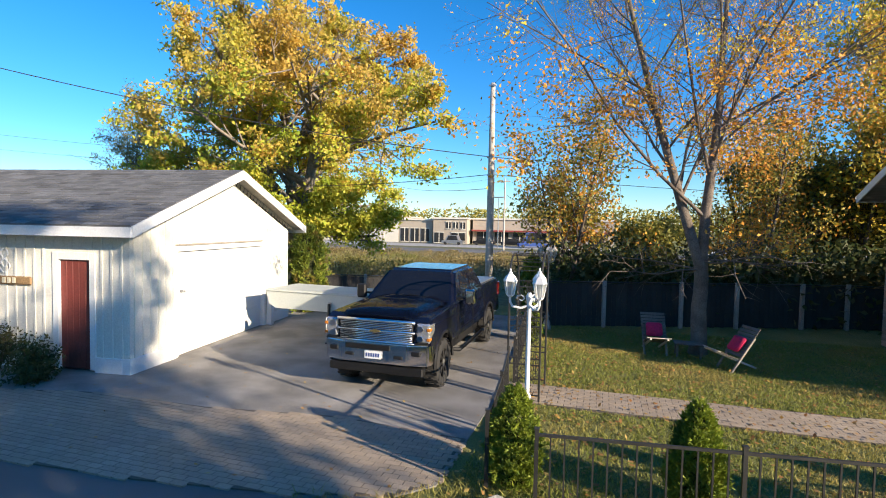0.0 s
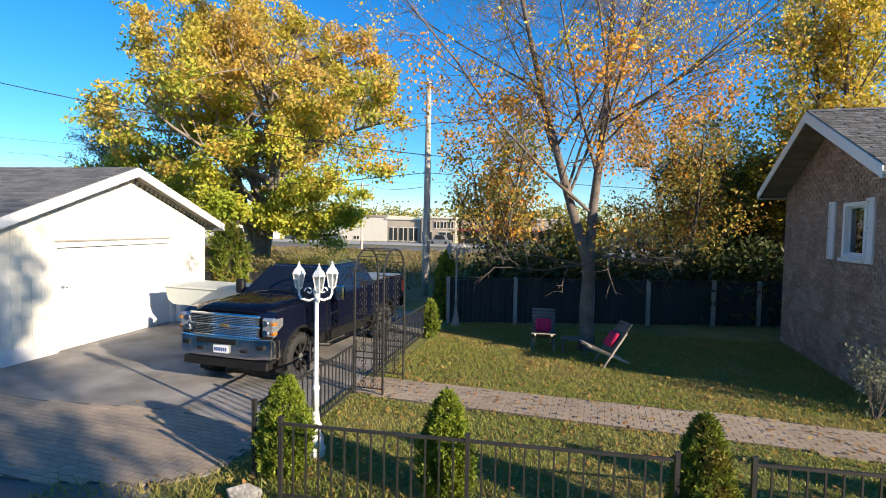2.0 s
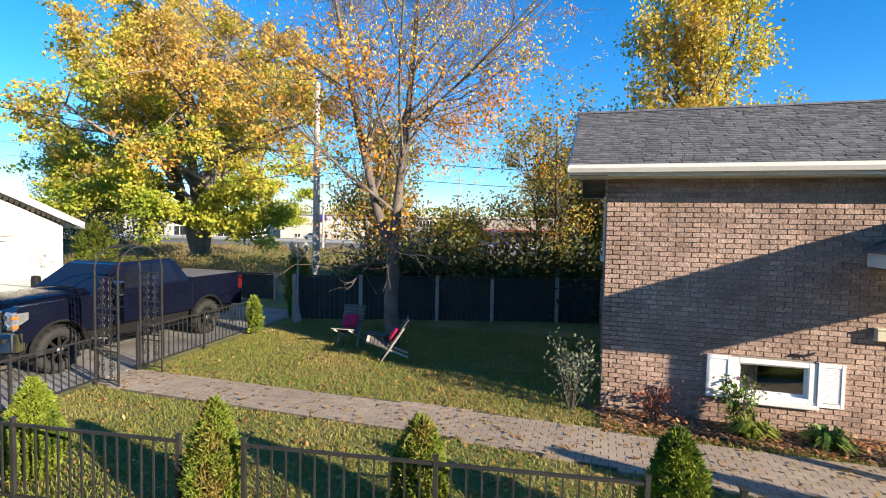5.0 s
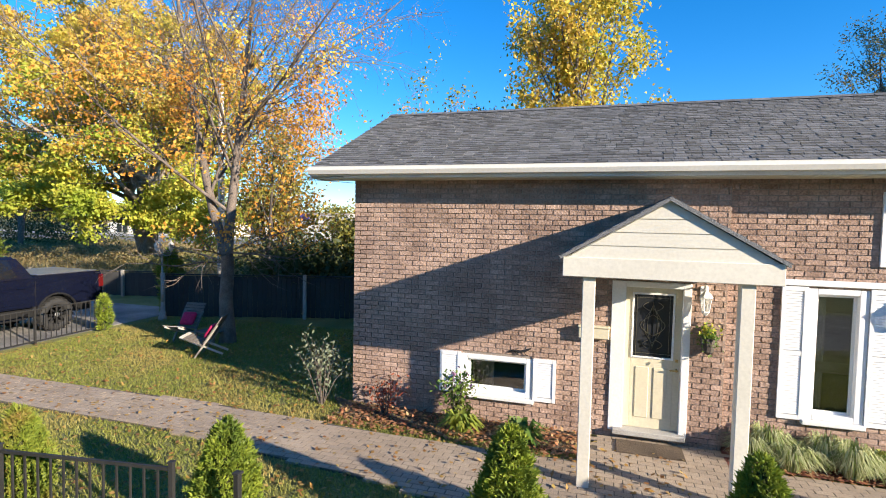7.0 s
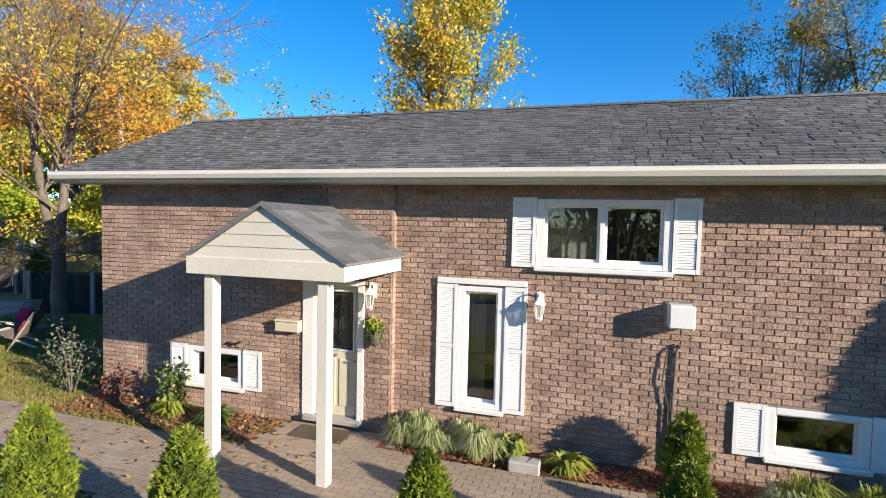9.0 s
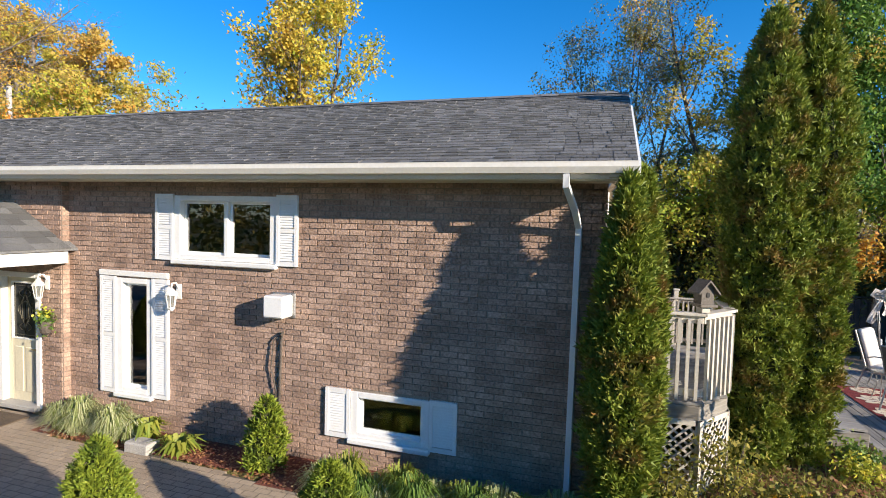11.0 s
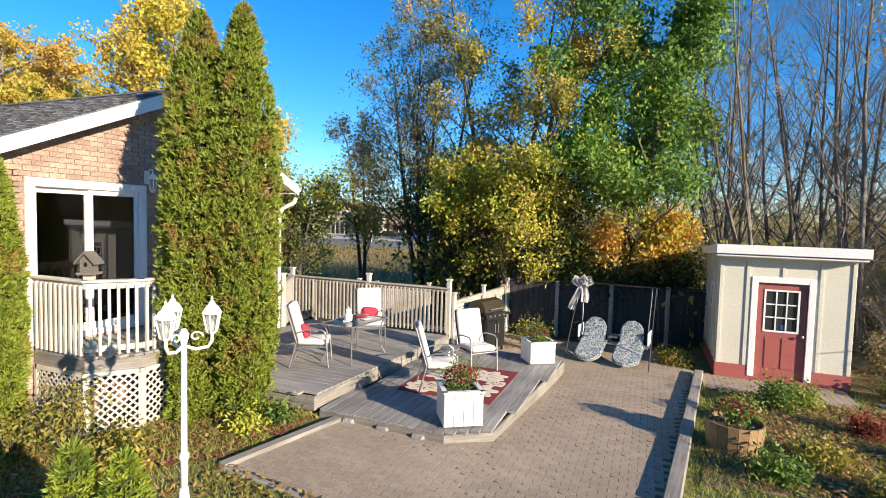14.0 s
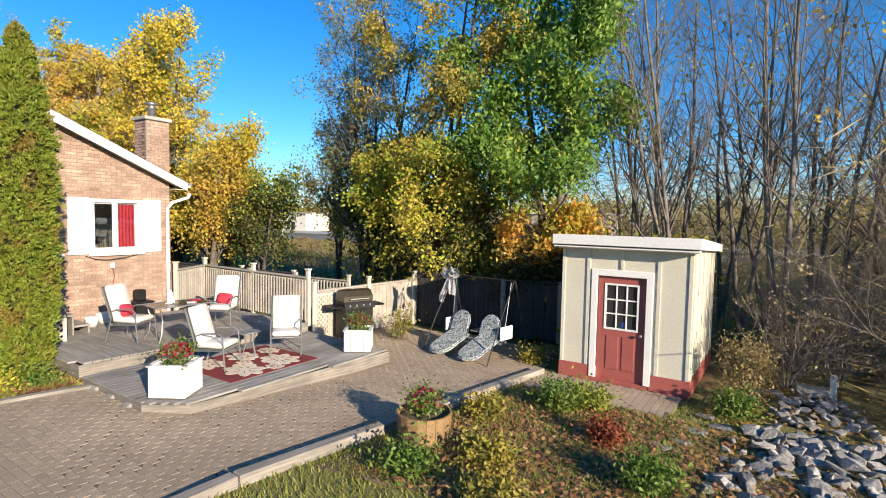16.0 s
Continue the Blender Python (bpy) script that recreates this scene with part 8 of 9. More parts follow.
    # wheels
    for s in (-1, 1):
        for c in ax:
            w = part("wheel", lathe(bmesh.new(), [(0.26, -0.13), (0.36, -0.14), (0.405, -0.11), (0.415, -0.05), (0.415, 0.05), (0.405, 0.11), (0.36, 0.14), (0.26, 0.13), (0.24, 0.06), (0.24, -0.06)], 28, m=pose(s * 0.84, c, 0.43, 0, 90, 0)), RUBBER, t, "chunky black tyre", smooth=True)
            bmx = bmesh.new()
            for i in range(36):
                a = 2 * math.pi * i / 36
                box(bmx, (-0.13, -0.018, 0.405), (0.13, 0.018, 0.428), m=Matrix.Translation((s * 0.84, c, 0.43)) @ pose(0, 0, 0, math.degrees(a), 0, 0) @ pose(0, 0, 0, 0, 0, 14 if i % 2 else -14))
            part("tread", bmx, RUBBER, w)
            bmx = bmesh.new()
            for i in range(8):
                box(bmx, (s * 0.10 - 0.02, -0.028, 0.04), (s * 0.10 + 0.02, 0.028, 0.255), 0.008, m=Matrix.Translation((s * 0.84, c, 0.43)) @ pose(0, 0, 0, i * 45, 0, 0))
            part("rim", bmx, BLACKP, w, "black spoked rim")
            part("hub", lathe(bmesh.new(), [(0.07, 0.0), (0.065, 0.04), (0.02, 0.05)], 12, m=Matrix.Translation((s * 0.92, c, 0.43)) @ pose(0, 0, 0, 0, 90 * s, 0)), STEEL, w)
    return t


CARGLASS2 = mat("tinted_car_glass", (0.006, 0.008, 0.014), (0.010, 0.012, 0.018), 0.03, 0.0, s1=0.8, s2=4, bump=0, fine=0.1, spec=0.45)
truck(pose(-3.57, 7.74, 0.016))

# tilt trailer beside the truck
tr = thing("utility_trailer", "pale grey box trailer with small wheels", "trailer", pose(-6.55, 11.5, 0.016, 0, 0, -3))
part("box_body", prism(bmesh.new(), [(-1.38, 1.15), (1.35, 1.15), (1.35, 0.9), (1.1, 0.74), (-1.1, 0.74), (-1.28, 0.84)], "y", -0.6, 0.6), TRAILER, tr)
part("rim_rail", boxes(((-1.38, -0.63, 1.15), (1.38, -0.58, 1.19)), ((-1.38, 0.58, 1.15), (1.38, 0.63, 1.19)), ((-1.38, -0.58, 1.15), (-1.33, 0.58, 1.19)), ((1.33, -0.58, 1.15), (1.38, 0.58, 1.19)), bevel=0.01), TRAILER, tr)
part("lid", prism(bmesh.new(), [(-1.36, 1.192), (1.36, 1.192), (1.3, 1.21), (-1.3, 1.21)], "y", -0.61, 0.61), TRAILER, tr)
part("axle", rod(bmesh.new(), (0.75, -0.3, 0.24), (0.75, 0.3, 0.24), 0.025), IRON, tr)
for s in (-1, 1):
    w = part("wheel", lathe(bmesh.new(), [(0.1, -0.05), (0.19, -0.055), (0.22, -0.03), (0.22, 0.03), (0.19, 0.055), (0.1, 0.05)], 20, m=pose(0.75, s * 0.3, 0.22, 90, 0, 0)), RUBBER, tr, smooth=True)
    part("rim", lathe(bmesh.new(), [(0.1, -0.04), (0.105, 0.04)], 14, m=pose(0.75, s * 0.3, 0.22, 90, 0, 0)), STEEL, w)
    part("spring", boxes(((0.55, s * 0.22 - 0.02, 0.26), (0.95, s * 0.22 + 0.02, 0.74))), IRON, tr)
part("jack", boxes(((0.45, -0.68, 0.2), (0.5, -0.62, 0.95)), ((0.40, -0.70, 0.0), (0.55, -0.6, 0.03)), bevel=0.006), IRON, tr)
part("latch", boxes(((0.43, -0.63, 0.86), (0.52, -0.60, 0.98)), bevel=0.006), STEEL, tr)

# ---- patio furniture ----
def puff(a, b, r=0.03, tufts=()):
    """A stuffed cushion: a rounded box, dimpled where it is buttoned."""
    bm = box(bmesh.new(), a, b, r)
    bmesh.ops.subdivide_edges(bm, edges=bm.edges[:], cuts=2, use_grid_fill=True)
    c = (Vector(a) + Vector(b)) / 2
    for v in bm.verts:
        d = v.co - c
        k = noise.noise(v.co * 9) * 0.012
        v.co += d.normalized() * k
        for t in tufts:
            q = (v.co - Vector(t)).length
            if q < 0.09:
                v.co -= d.normalized() * 0.025 * (1 - q / 0.09)
    return bm


def patio_chair(m, pillow=False):
    t = thing("patio_chair", "grey metal patio chair with cream tufted cushions" + (" and a red pillow" if pillow else ""), "chair", m, "patio chairs")
    for s in (-1, 1):
        x = s * 0.28
        part("front_leg", pipe(bmesh.new(), [(x, -0.30, 0.0), (x, -0.27, 0.35), (x, -0.25, 0.6), (x, -0.18, 0.655), (x, 0.12, 0.64), (x, 0.22, 0.60)], 0.014, 6), STEEL, t)
        part("rear_leg", pipe(bmesh.new(), [(x, 0.36, 0.0), (x, 0.26, 0.36), (x, 0.24, 0.45), (x, 0.42, 1.06)], 0.014, 6), STEEL, t)
        part("seat_rail", pipe(bmesh.new(), [(x, -0.27, 0.36), (x, 0.26, 0.34)], 0.012, 6), STEEL, t)
    for p, q in (((-0.28, -0.27, 0.36), (0.28, -0.27, 0.36)), ((-0.28, 0.26, 0.34), (0.28, 0.26, 0.34)), ((-0.28, 0.42, 1.06), (0.28, 0.42, 1.06))):
        part("cross_bar", rod(bmesh.new(), p, q, 0.012, sides=6), STEEL, t)
    part("sling", boxes(((-0.26, -0.25, 0.365), (0.26, 0.24, 0.375))), SLING, t)
    part("back_sling", prism(bmesh.new(), [(0.245, 0.45), (0.42, 1.05), (0.428, 1.05), (0.253, 0.45)], "x", -0.265, 0.265), SLING, t, "dark woven back sling")
    part("seat_cushion", puff((-0.26, -0.28, 0.378), (0.26, 0.24, 0.475), 0.035, [(x, y, 0.475) for x in (-0.12, 0.12) for y in (-0.12, 0.08)]), CUSHION, t, smooth=True)
    b = part("back_cushion", puff((-0.26, -0.05, 0.0), (0.26, 0.05, 0.68), 0.035, [(x, -0.05, z) for x in (-0.12, 0.12) for z in (0.18, 0.36, 0.54)]), CUSHION, t, smooth=True)
    b.matrix_basis = pose(0, 0.178, 0.43, -16, 0, 0)
    if pillow:
        p = part("pillow", puff((-0.17, -0.06, 0), (0.17, 0.06, 0.24), 0.05), REDCLOTH, t, "red cloth pillow", smooth=True)
        p.matrix_basis = pose(0, 0.09, 0.47, -20, 4, 0)
    return t


patio_chair(pose(22.88, 13.9, 0.592, 0, 0, 118), True)
patio_chair(pose(22.95, 15.78, 0.592, 0, 0, 36), True)
patio_chair(pose(25.17, 14.22, 0.392, 0, 0, 118))
patio_chair(pose(25.37, 15.57, 0.392, 0, 0, 50))

tb = thing("patio_table", "grey glass-topped patio table with metal legs", "table", pose(23.3, 14.6, 0.592, 0, 0, 86) @ Matrix.Diagonal((0.74, 0.74, 0.95, 1)))
part("top_frame", boxes(((-0.78, -0.48, 0.70), (-0.74, 0.48, 0.73)), ((0.74, -0.48, 0.70), (0.78, 0.48, 0.73)), ((-0.74, -0.48, 0.70), (0.74, -0.44, 0.73)), ((-0.74, 0.44, 0.70), (0.74, 0.48, 0.73)), bevel=0.006), STEEL, tb)
part("glass_top", boxes(((-0.74, -0.44, 0.712), (0.74, 0.44, 0.722))), DARKGLASS, tb, "smoked glass top")
for sx in (-1, 1):
    for sy in (-1, 1):
        part("leg", pipe(bmesh.new(), [(sx * 0.68, sy * 0.40, 0.70), (sx * 0.60, sy * 0.34, 0.45), (sx * 0.64, sy * 0.37, 0.15), (sx * 0.74, sy * 0.44, 0.0)], 0.018, 6), STEEL, tb)
for nm, x, y, a, b, mt in (("book", -0.2, 0.1, (0.2, 0.14, 0.02), 20, WHITE), ("book", 0.25, -0.15, (0.24, 0.17, 0.015), -15, CUSHION), ("serving_tray", 0.5, 0.15, (0.26, 0.18, 0.02), 8, REDCLOTH)):
    o = tagged(part(nm, boxes(((-a[0] / 2, -a[1] / 2, 0), (a[0] / 2, a[1] / 2, a[2])), bevel=0.004), mt), "pale book lying on the patio table" if nm == "book" else "red tray lying on the patio table", nm.replace("_", " "))
    o.matrix_basis = pose(23.3, 14.6, 0.592, 0, 0, 86) @ Matrix.Diagonal((0.74, 0.74, 0.95, 1)) @ pose(x, y, 0.724, 0, 0, b)
jar = thing("lantern_jar", "small white jar on the patio table", "jar", pose(23.25, 14.45, 1.28))
part("body", lathe(bmesh.new(), [(0.05, 0), (0.075, 0.03), (0.075, 0.12), (0.045, 0.17), (0.05, 0.2)], 14), WHITE, jar, smooth=True)
part("lid", lathe(bmesh.new(), [(0.055, 0.2), (0.05, 0.225), (0.012, 0.24), (0.015, 0.27)], 14), WHITE, jar)
st_ = thing("side_table", "small grey metal side table between patio chairs", "side table", pose(25.05, 15.0, 0.402) @ Matrix.Diagonal((0.8, 0.8, 1, 1)))
part("top", lathe(bmesh.new(), [(0.2, 0.45), (0.215, 0.46), (0.215, 0.475), (0.2, 0.48)], 20), STEEL, st_)
for i in range(3):
    a = i * 2.094
    part("leg", pipe(bmesh.new(), [(0.17 * math.cos(a), 0.17 * math.sin(a), 0.45), (0.1 * math.cos(a), 0.1 * math.sin(a), 0.25), (0.2 * math.cos(a), 0.2 * math.sin(a), 0.0)], 0.012, 6), STEEL, st_)
for x, y, r in ((20.75, 14.3, 0.17), (21.0, 13.95, 0.14)):
    pb = thing("plant_pot", "pale stone pot on the deck by the brick wall", "pot", pose(x, y, 0.592), "deck pots")
    part("body", lathe(bmesh.new(), [(r * 0.6, 0), (r * 0.9, 0.12), (r, 0.22), (r * 0.85, 0.23)], 14), WHITE, pb, smooth=True)
bb = thing("storage_box", "dark wicker box beside the brick wall", "box", pose(20.75, 15.1, 0.592))
part("body", boxes(((-0.2, -0.2, 0), (0.2, 0.2, 0.36)), bevel=0.02), BLACKP, bb)
part("lid", boxes(((-0.22, -0.22, 0.36), (0.22, 0.22, 0.40)), bevel=0.015), BLACKP, bb)
part("back_box", boxes(((-0.18, -0.1, 0.40), (0.02, 0.12, 0.66)), bevel=0.02), BLACKP, bb)
# outlet and drooping cable under the kitchen window
hz = thing("wall_outlet", "white outlet box with a drooping cable on the brick", "outlet", pose(20.41, 14.62, 1.85))
part("cover", boxes(((0.012, -0.045, -0.06), (0.06, 0.045, 0.06)), bevel=0.008), VINYL, hz)
part("cable", pipe(bmesh.new(), [(0.05, 0, -0.05), (0.07, 0.03, -0.25), (0.06, -0.03, -0.55), (0.09, -0.06, -0.85), (0.1, 0.05, -1.1), (0.12, 0.1, -1.245)], 0.012, 5), REDWOOD, hz)
part("cable", pipe(bmesh.new(), [(0.03, -0.55, 0.24), (0.04, -0.35, 0.16), (0.05, -0.1, 0.13), (0.05, 0.3, 0.17), (0.04, 0.7, 0.26)], 0.01, 5), IRON, hz)

# rug with pale flowers
rug = thing("rug", "dark red outdoor rug with large cream flowers", "rug", pose(24.57, 13.82, 0.392) @ Matrix.Diagonal((1.23, 1, 1, 1)))
part("field", boxes(((0, 0, 0), (1.3, 1.85, 0.010)), bevel=0.003), RUGRED, rug)
rr = random.Random(12)
for k, (cx, cy, r0) in enumerate(((0.3, 0.35, 0.30), (0.95, 0.55, 0.33), (0.35, 1.05, 0.28), (0.9, 1.35, 0.34), (0.35, 1.62, 0.20), (1.15, 1.0, 0.16), (0.65, 0.82, 0.14))):
    bm = bmesh.new()
    n, pet = 48, rr.choice((6, 7, 8))
    vs = []
    for i in range(n):
        a = 2 * math.pi * i / n
        r = r0 * (0.70 + 0.30 * abs(math.sin(a * pet / 2 + k))) * (1 + 0.06 * math.sin(7 * a))
        vs.append((min(1.27, max(0.03, cx + r * math.cos(a))), min(1.82, max(0.03, cy + r * math.sin(a)))))
    prism(bm, vs, "z", 0.0105, 0.0145)
    fl = part("flower", bm, RUGCREAM, rug)
    for j in range(pet):
        a = 2 * math.pi * (j + 0.5) / pet - k * 2 / pet
        prism_b = prism(bmesh.new(), [(cx + 0.25 * r0 * math.cos(a) + 0.012 * math.sin(a), cy + 0.25 * r0 * math.sin(a) - 0.012 * math.cos(a)), (cx + 0.7 * r0 * math.cos(a), cy + 0.7 * r0 * math.sin(a)), (cx + 0.25 * r0 * math.cos(a) - 0.012 * math.sin(a), cy + 0.25 * r0 * math.sin(a) + 0.012 * math.cos(a))], "z", 0.0148, 0.0165)
        part("petal_line", prism_b, RUGRED, fl)


def planter(m, w, h, label, flowers, seed):
    t = thing("planter", label, "planter", m, "white planters")
    n = 4
    for k in range(4):
        mm_ = pose(0, 0, 0, 0, 0, 90 * k)
        for i in range(n):
            x = -w / 2 + w * i / n
            part("plank", boxes(((x + 0.004, -w / 2, 0.02), (x + w / n - 0.004, -w / 2 + 0.02, h - 0.03)), bevel=0.003), WHITE, t).matrix_basis = mm_
        part("rim_board", boxes(((-w / 2 - 0.02, -w / 2 - 0.02, h - 0.03), (w / 2 + 0.02, -w / 2 + 0.05, h)), bevel=0.004), WHITE, t).matrix_basis = mm_
    part("soil", boxes(((-w / 2 + 0.03, -w / 2 + 0.03, 0.05), (w / 2 - 0.03, w / 2 - 0.03, h - 0.06))), SOIL, t)
    s = shrub("chrysanthemum", "crimson potted chrysanthemum in the white planter" if flowers is MUMS else "russet potted chrysanthemum in the white planter", (0, 0, 0), w * 0.42, 0.34, 700, GREEN, seed, 0.05, "plant", extra=(flowers, 320))
    s.matrix_basis = m @ pose(0, 0, h - 0.08)
    return t


planter(pose(25.95, 13.05, 0.392, 0, 0, 33), 0.54, 0.50, "white plank planter at the corner of the deck", MUMS, 401)
planter(pose(26.32, 16.62, 0.392, 0, 0, 35), 0.52, 0.45, "white plank planter by the barbecue", REDSHRUB, 402)

# barbecue
bq = thing("barbecue", "black gas barbecue with a bronze lid and side shelves", "barbecue", pose(24.78, 18.12, rise(24.78, 18.12) + 0.03, 0, 0, 70) @ Matrix.Diagonal((0.98, 1.0, 1.03, 1)))
part("cabinet", boxes(((-0.38, -0.26, 0.08), (0.38, 0.26, 0.80)), bevel=0.012), BLACKP, bq)
for s in (-1, 1):
    d = part("cabinet_door", boxes(((s * 0.02, -0.285, 0.14), (s * 0.36, -0.262, 0.74)), bevel=0.008), BLACKP, bq)
    part("handle", boxes(((s * 0.05, -0.32, 0.45), (s * 0.075, -0.285, 0.66)), bevel=0.006), STEEL, d)
    part("side_shelf", boxes(((s * 0.40, -0.24, 0.80), (s * 0.72, 0.24, 0.84)), bevel=0.012), BLACKP, bq)
    part("leg", boxes(((s * 0.33, -0.24, 0.0), (s * 0.37, -0.2, 0.08))), BLACKP, bq)
    part("leg", boxes(((s * 0.33, 0.2, 0.0), (s * 0.37, 0.24, 0.08))), BLACKP, bq)
part("control_panel", prism(bmesh.new(), [(-0.32, 0.78), (-0.26, 0.90), (-0.2, 0.90), (-0.2, 0.78)], "x", -0.40, 0.40), BLACKP, bq)
for i in range(4):
    part("knob", lathe(bmesh.new(), [(0.028, 0), (0.024, 0.03)], 10, m=Matrix.Translation((-0.27 + 0.18 * i, -0.29, 0.84)) @ pose(0, 0, 0, 60, 0, 0)), STEEL, bq)
part("firebox", boxes(((-0.38, -0.22, 0.80), (0.38, 0.25, 0.93)), bevel=0.01), BLACKP, bq)
part("lid", prism(bmesh.new(), [(-0.24, 0.93), (-0.22, 1.05), (-0.12, 1.17), (0.05, 1.2), (0.2, 1.14), (0.26, 0.93)], "x", -0.39, 0.39), BRONZE, bq, "dark bronze lid")
part("lid_handle", pipe(bmesh.new(), [(-0.25, -0.2, 1.0), (-0.25, -0.29, 1.0), (0.25, -0.29, 1.0), (0.25, -0.2, 1.0)], 0.014, 6), STEEL, bq)

# swing seat with two loungers
sw = thing("swing_seat", "metal swing seat with two blue floral lounger cushions", "swing seat", pose(27.6, 19.1, rise(27.6, 19.1) + 0.03, 0, 0, -8))
for s in (-1, 1):
    x = s * 0.92
    part("frame_leg", pipe(bmesh.new(), [(x, -0.75, 0), (x * 0.98, -0.35, 0.75), (x * 0.95, 0.25, 1.72)], 0.014, 8), IRON, sw)
    part("frame_leg", pipe(bmesh.new(), [(x, 0.85, 0), (x * 0.95, 0.3, 1.72)], 0.014, 8), IRON, sw)
    part("hanger", rod(bmesh.new(), (x * 0.82, 0.1, 0.55), (x * 0.86, 0.27, 1.7), 0.01), STEEL, sw)
    part("arm_panel", boxes(((x * 0.86 - 0.02, -0.1, 0.42), (x * 0.86 + 0.02, 0.35, 0.72)), bevel=0.012), WHITE, sw)
part("top_bar", rod(bmesh.new(), (-0.9, 0.27, 1.72), (0.9, 0.27, 1.72), 0.014), IRON, sw)
part("seat_frame", boxes(((-0.8, 0.1, 0.34), (0.8, 0.14, 0.38)), ((-0.8, -0.1, 0.34), (0.8, -0.06, 0.38)), bevel=0.006), STEEL, sw)
part("centre_tray", boxes(((-0.1, -0.05, 0.5), (0.1, 0.3, 0.53)), bevel=0.006), STEEL, sw)
for s in (-1, 1):
    x0 = s * 0.42
    for nm, m_, L, top in (("foot_cushion", pose(x0, -0.92, 0.06, 19, 0, 0), 0.96, False), ("back_cushion", pose(x0, -0.04, 0.35, 70, 0, 0), 0.60, True)):
        pts = []
        w = 0.26 if top else 0.30
        for i in range(9):
            a = math.pi * i / 8
            pts.append((w * math.cos(a), (L - w + w * math.sin(a)) if top else (w - w * math.sin(a))))
        poly = ([(w, 0.0)] + pts + [(-w, 0.0)]) if top else ([(w, L)] + pts + [(-w, L)])
        bm = prism(bmesh.new(), poly, "z", 0, 0.085)
        bmesh.ops.bevel(bm, geom=[e for e in bm.edges if abs(e.verts[0].co.z - e.verts[1].co.z) < 0.01], offset=0.03, segments=2, affect="EDGES")
        c = part(nm, bm, FLORAL, sw, "blue and white floral lounger cushion", smooth=False)
        c.matrix_basis = m_
bow = thing("tulle_bow", "large white tulle bow tied to the swing frame", "bow", pose(26.83, 19.24, 1.74))


def ribbon(pts, w, seed, ruffle=0.035):
    """A gathered band of tulle along a line, crumpled across, with a little thickness."""
    bm = bmesh.new()
    k, rows = 9, []
    for i, (x, z, y, s) in enumerate(pts):
        d = Vector((pts[min(i + 1, len(pts) - 1)][0] - pts[max(i - 1, 0)][0], 0, pts[min(i + 1, len(pts) - 1)][1] - pts[max(i - 1, 0)][1])).normalized()
        q = Vector((-d.z, 0, d.x))
        row = []
        for j in range(k):
            u = (j / (k - 1) - 0.5) * w * s
            e = noise.noise(Vector((j * 0.9, i * 0.35, seed)))
            f = noise.noise(Vector((j * 0.5, i * 0.8, seed + 9)))
            row.append(bm.verts.new(Vector((x, y, z)) + q * (u + 0.02 * f) + Vector((0, ruffle * 2 * e * (0.4 + s * 0.6), 0)) + d * 0.02 * f))
        rows.append(row)
    for r0, r1 in zip(rows, rows[1:]):
        for j in range(k - 1):
            bm.faces.new((r0[j], r0[j + 1], r1[j + 1], r1[j]))
    bmesh.ops.solidify(bm, geom=bm.faces[:], thickness=0.004)
    return bm


for nm, pts, w, sd in (("loop", [(0, 0, 0, 0.3), (-0.06, 0.07, -0.04, 0.9), (-0.15, 0.10, -0.05, 1.2), (-0.20, 0.03, -0.03, 1.0), (-0.12, -0.03, -0.06, 0.8), (0, 0, -0.02, 0.3)], 0.15, 1),
                       ("loop", [(0, 0, 0, 0.3), (0.07, 0.09, -0.03, 0.9), (0.17, 0.11, -0.05, 1.2), (0.22, 0.02, -0.03, 1.0), (0.12, -0.04, -0.06, 0.8), (0, 0, -0.02, 0.3)], 0.15, 2),
                       ("loop", [(0, 0, -0.03, 0.4), (-0.03, 0.10, -0.06, 0.9), (0.04, 0.15, -0.07, 1.1), (0.09, 0.08, -0.08, 0.9), (0.02, 0, -0.05, 0.4)], 0.13, 3),
                       ("knot", [(-0.04, 0.05, -0.05, 0.8), (0, 0, -0.08, 1.0), (0.04, -0.05, -0.05, 0.8)], 0.10, 4),
                       ("tail", [(0, 0, -0.02, 0.4), (-0.05, -0.14, -0.05, 0.9), (-0.12, -0.32, -0.03, 1.2), (-0.20, -0.52, -0.05, 1.4), (-0.25, -0.66, -0.04, 1.2)], 0.12, 5),
                       ("tail", [(0.02, 0, -0.02, 0.4), (0.08, -0.14, -0.05, 1.0), (0.09, -0.30, -0.06, 1.3), (0.07, -0.46, -0.05, 1.2)], 0.14, 6)):
    part(nm, ribbon(pts, w, sd), TULLE, bow, smooth=True)

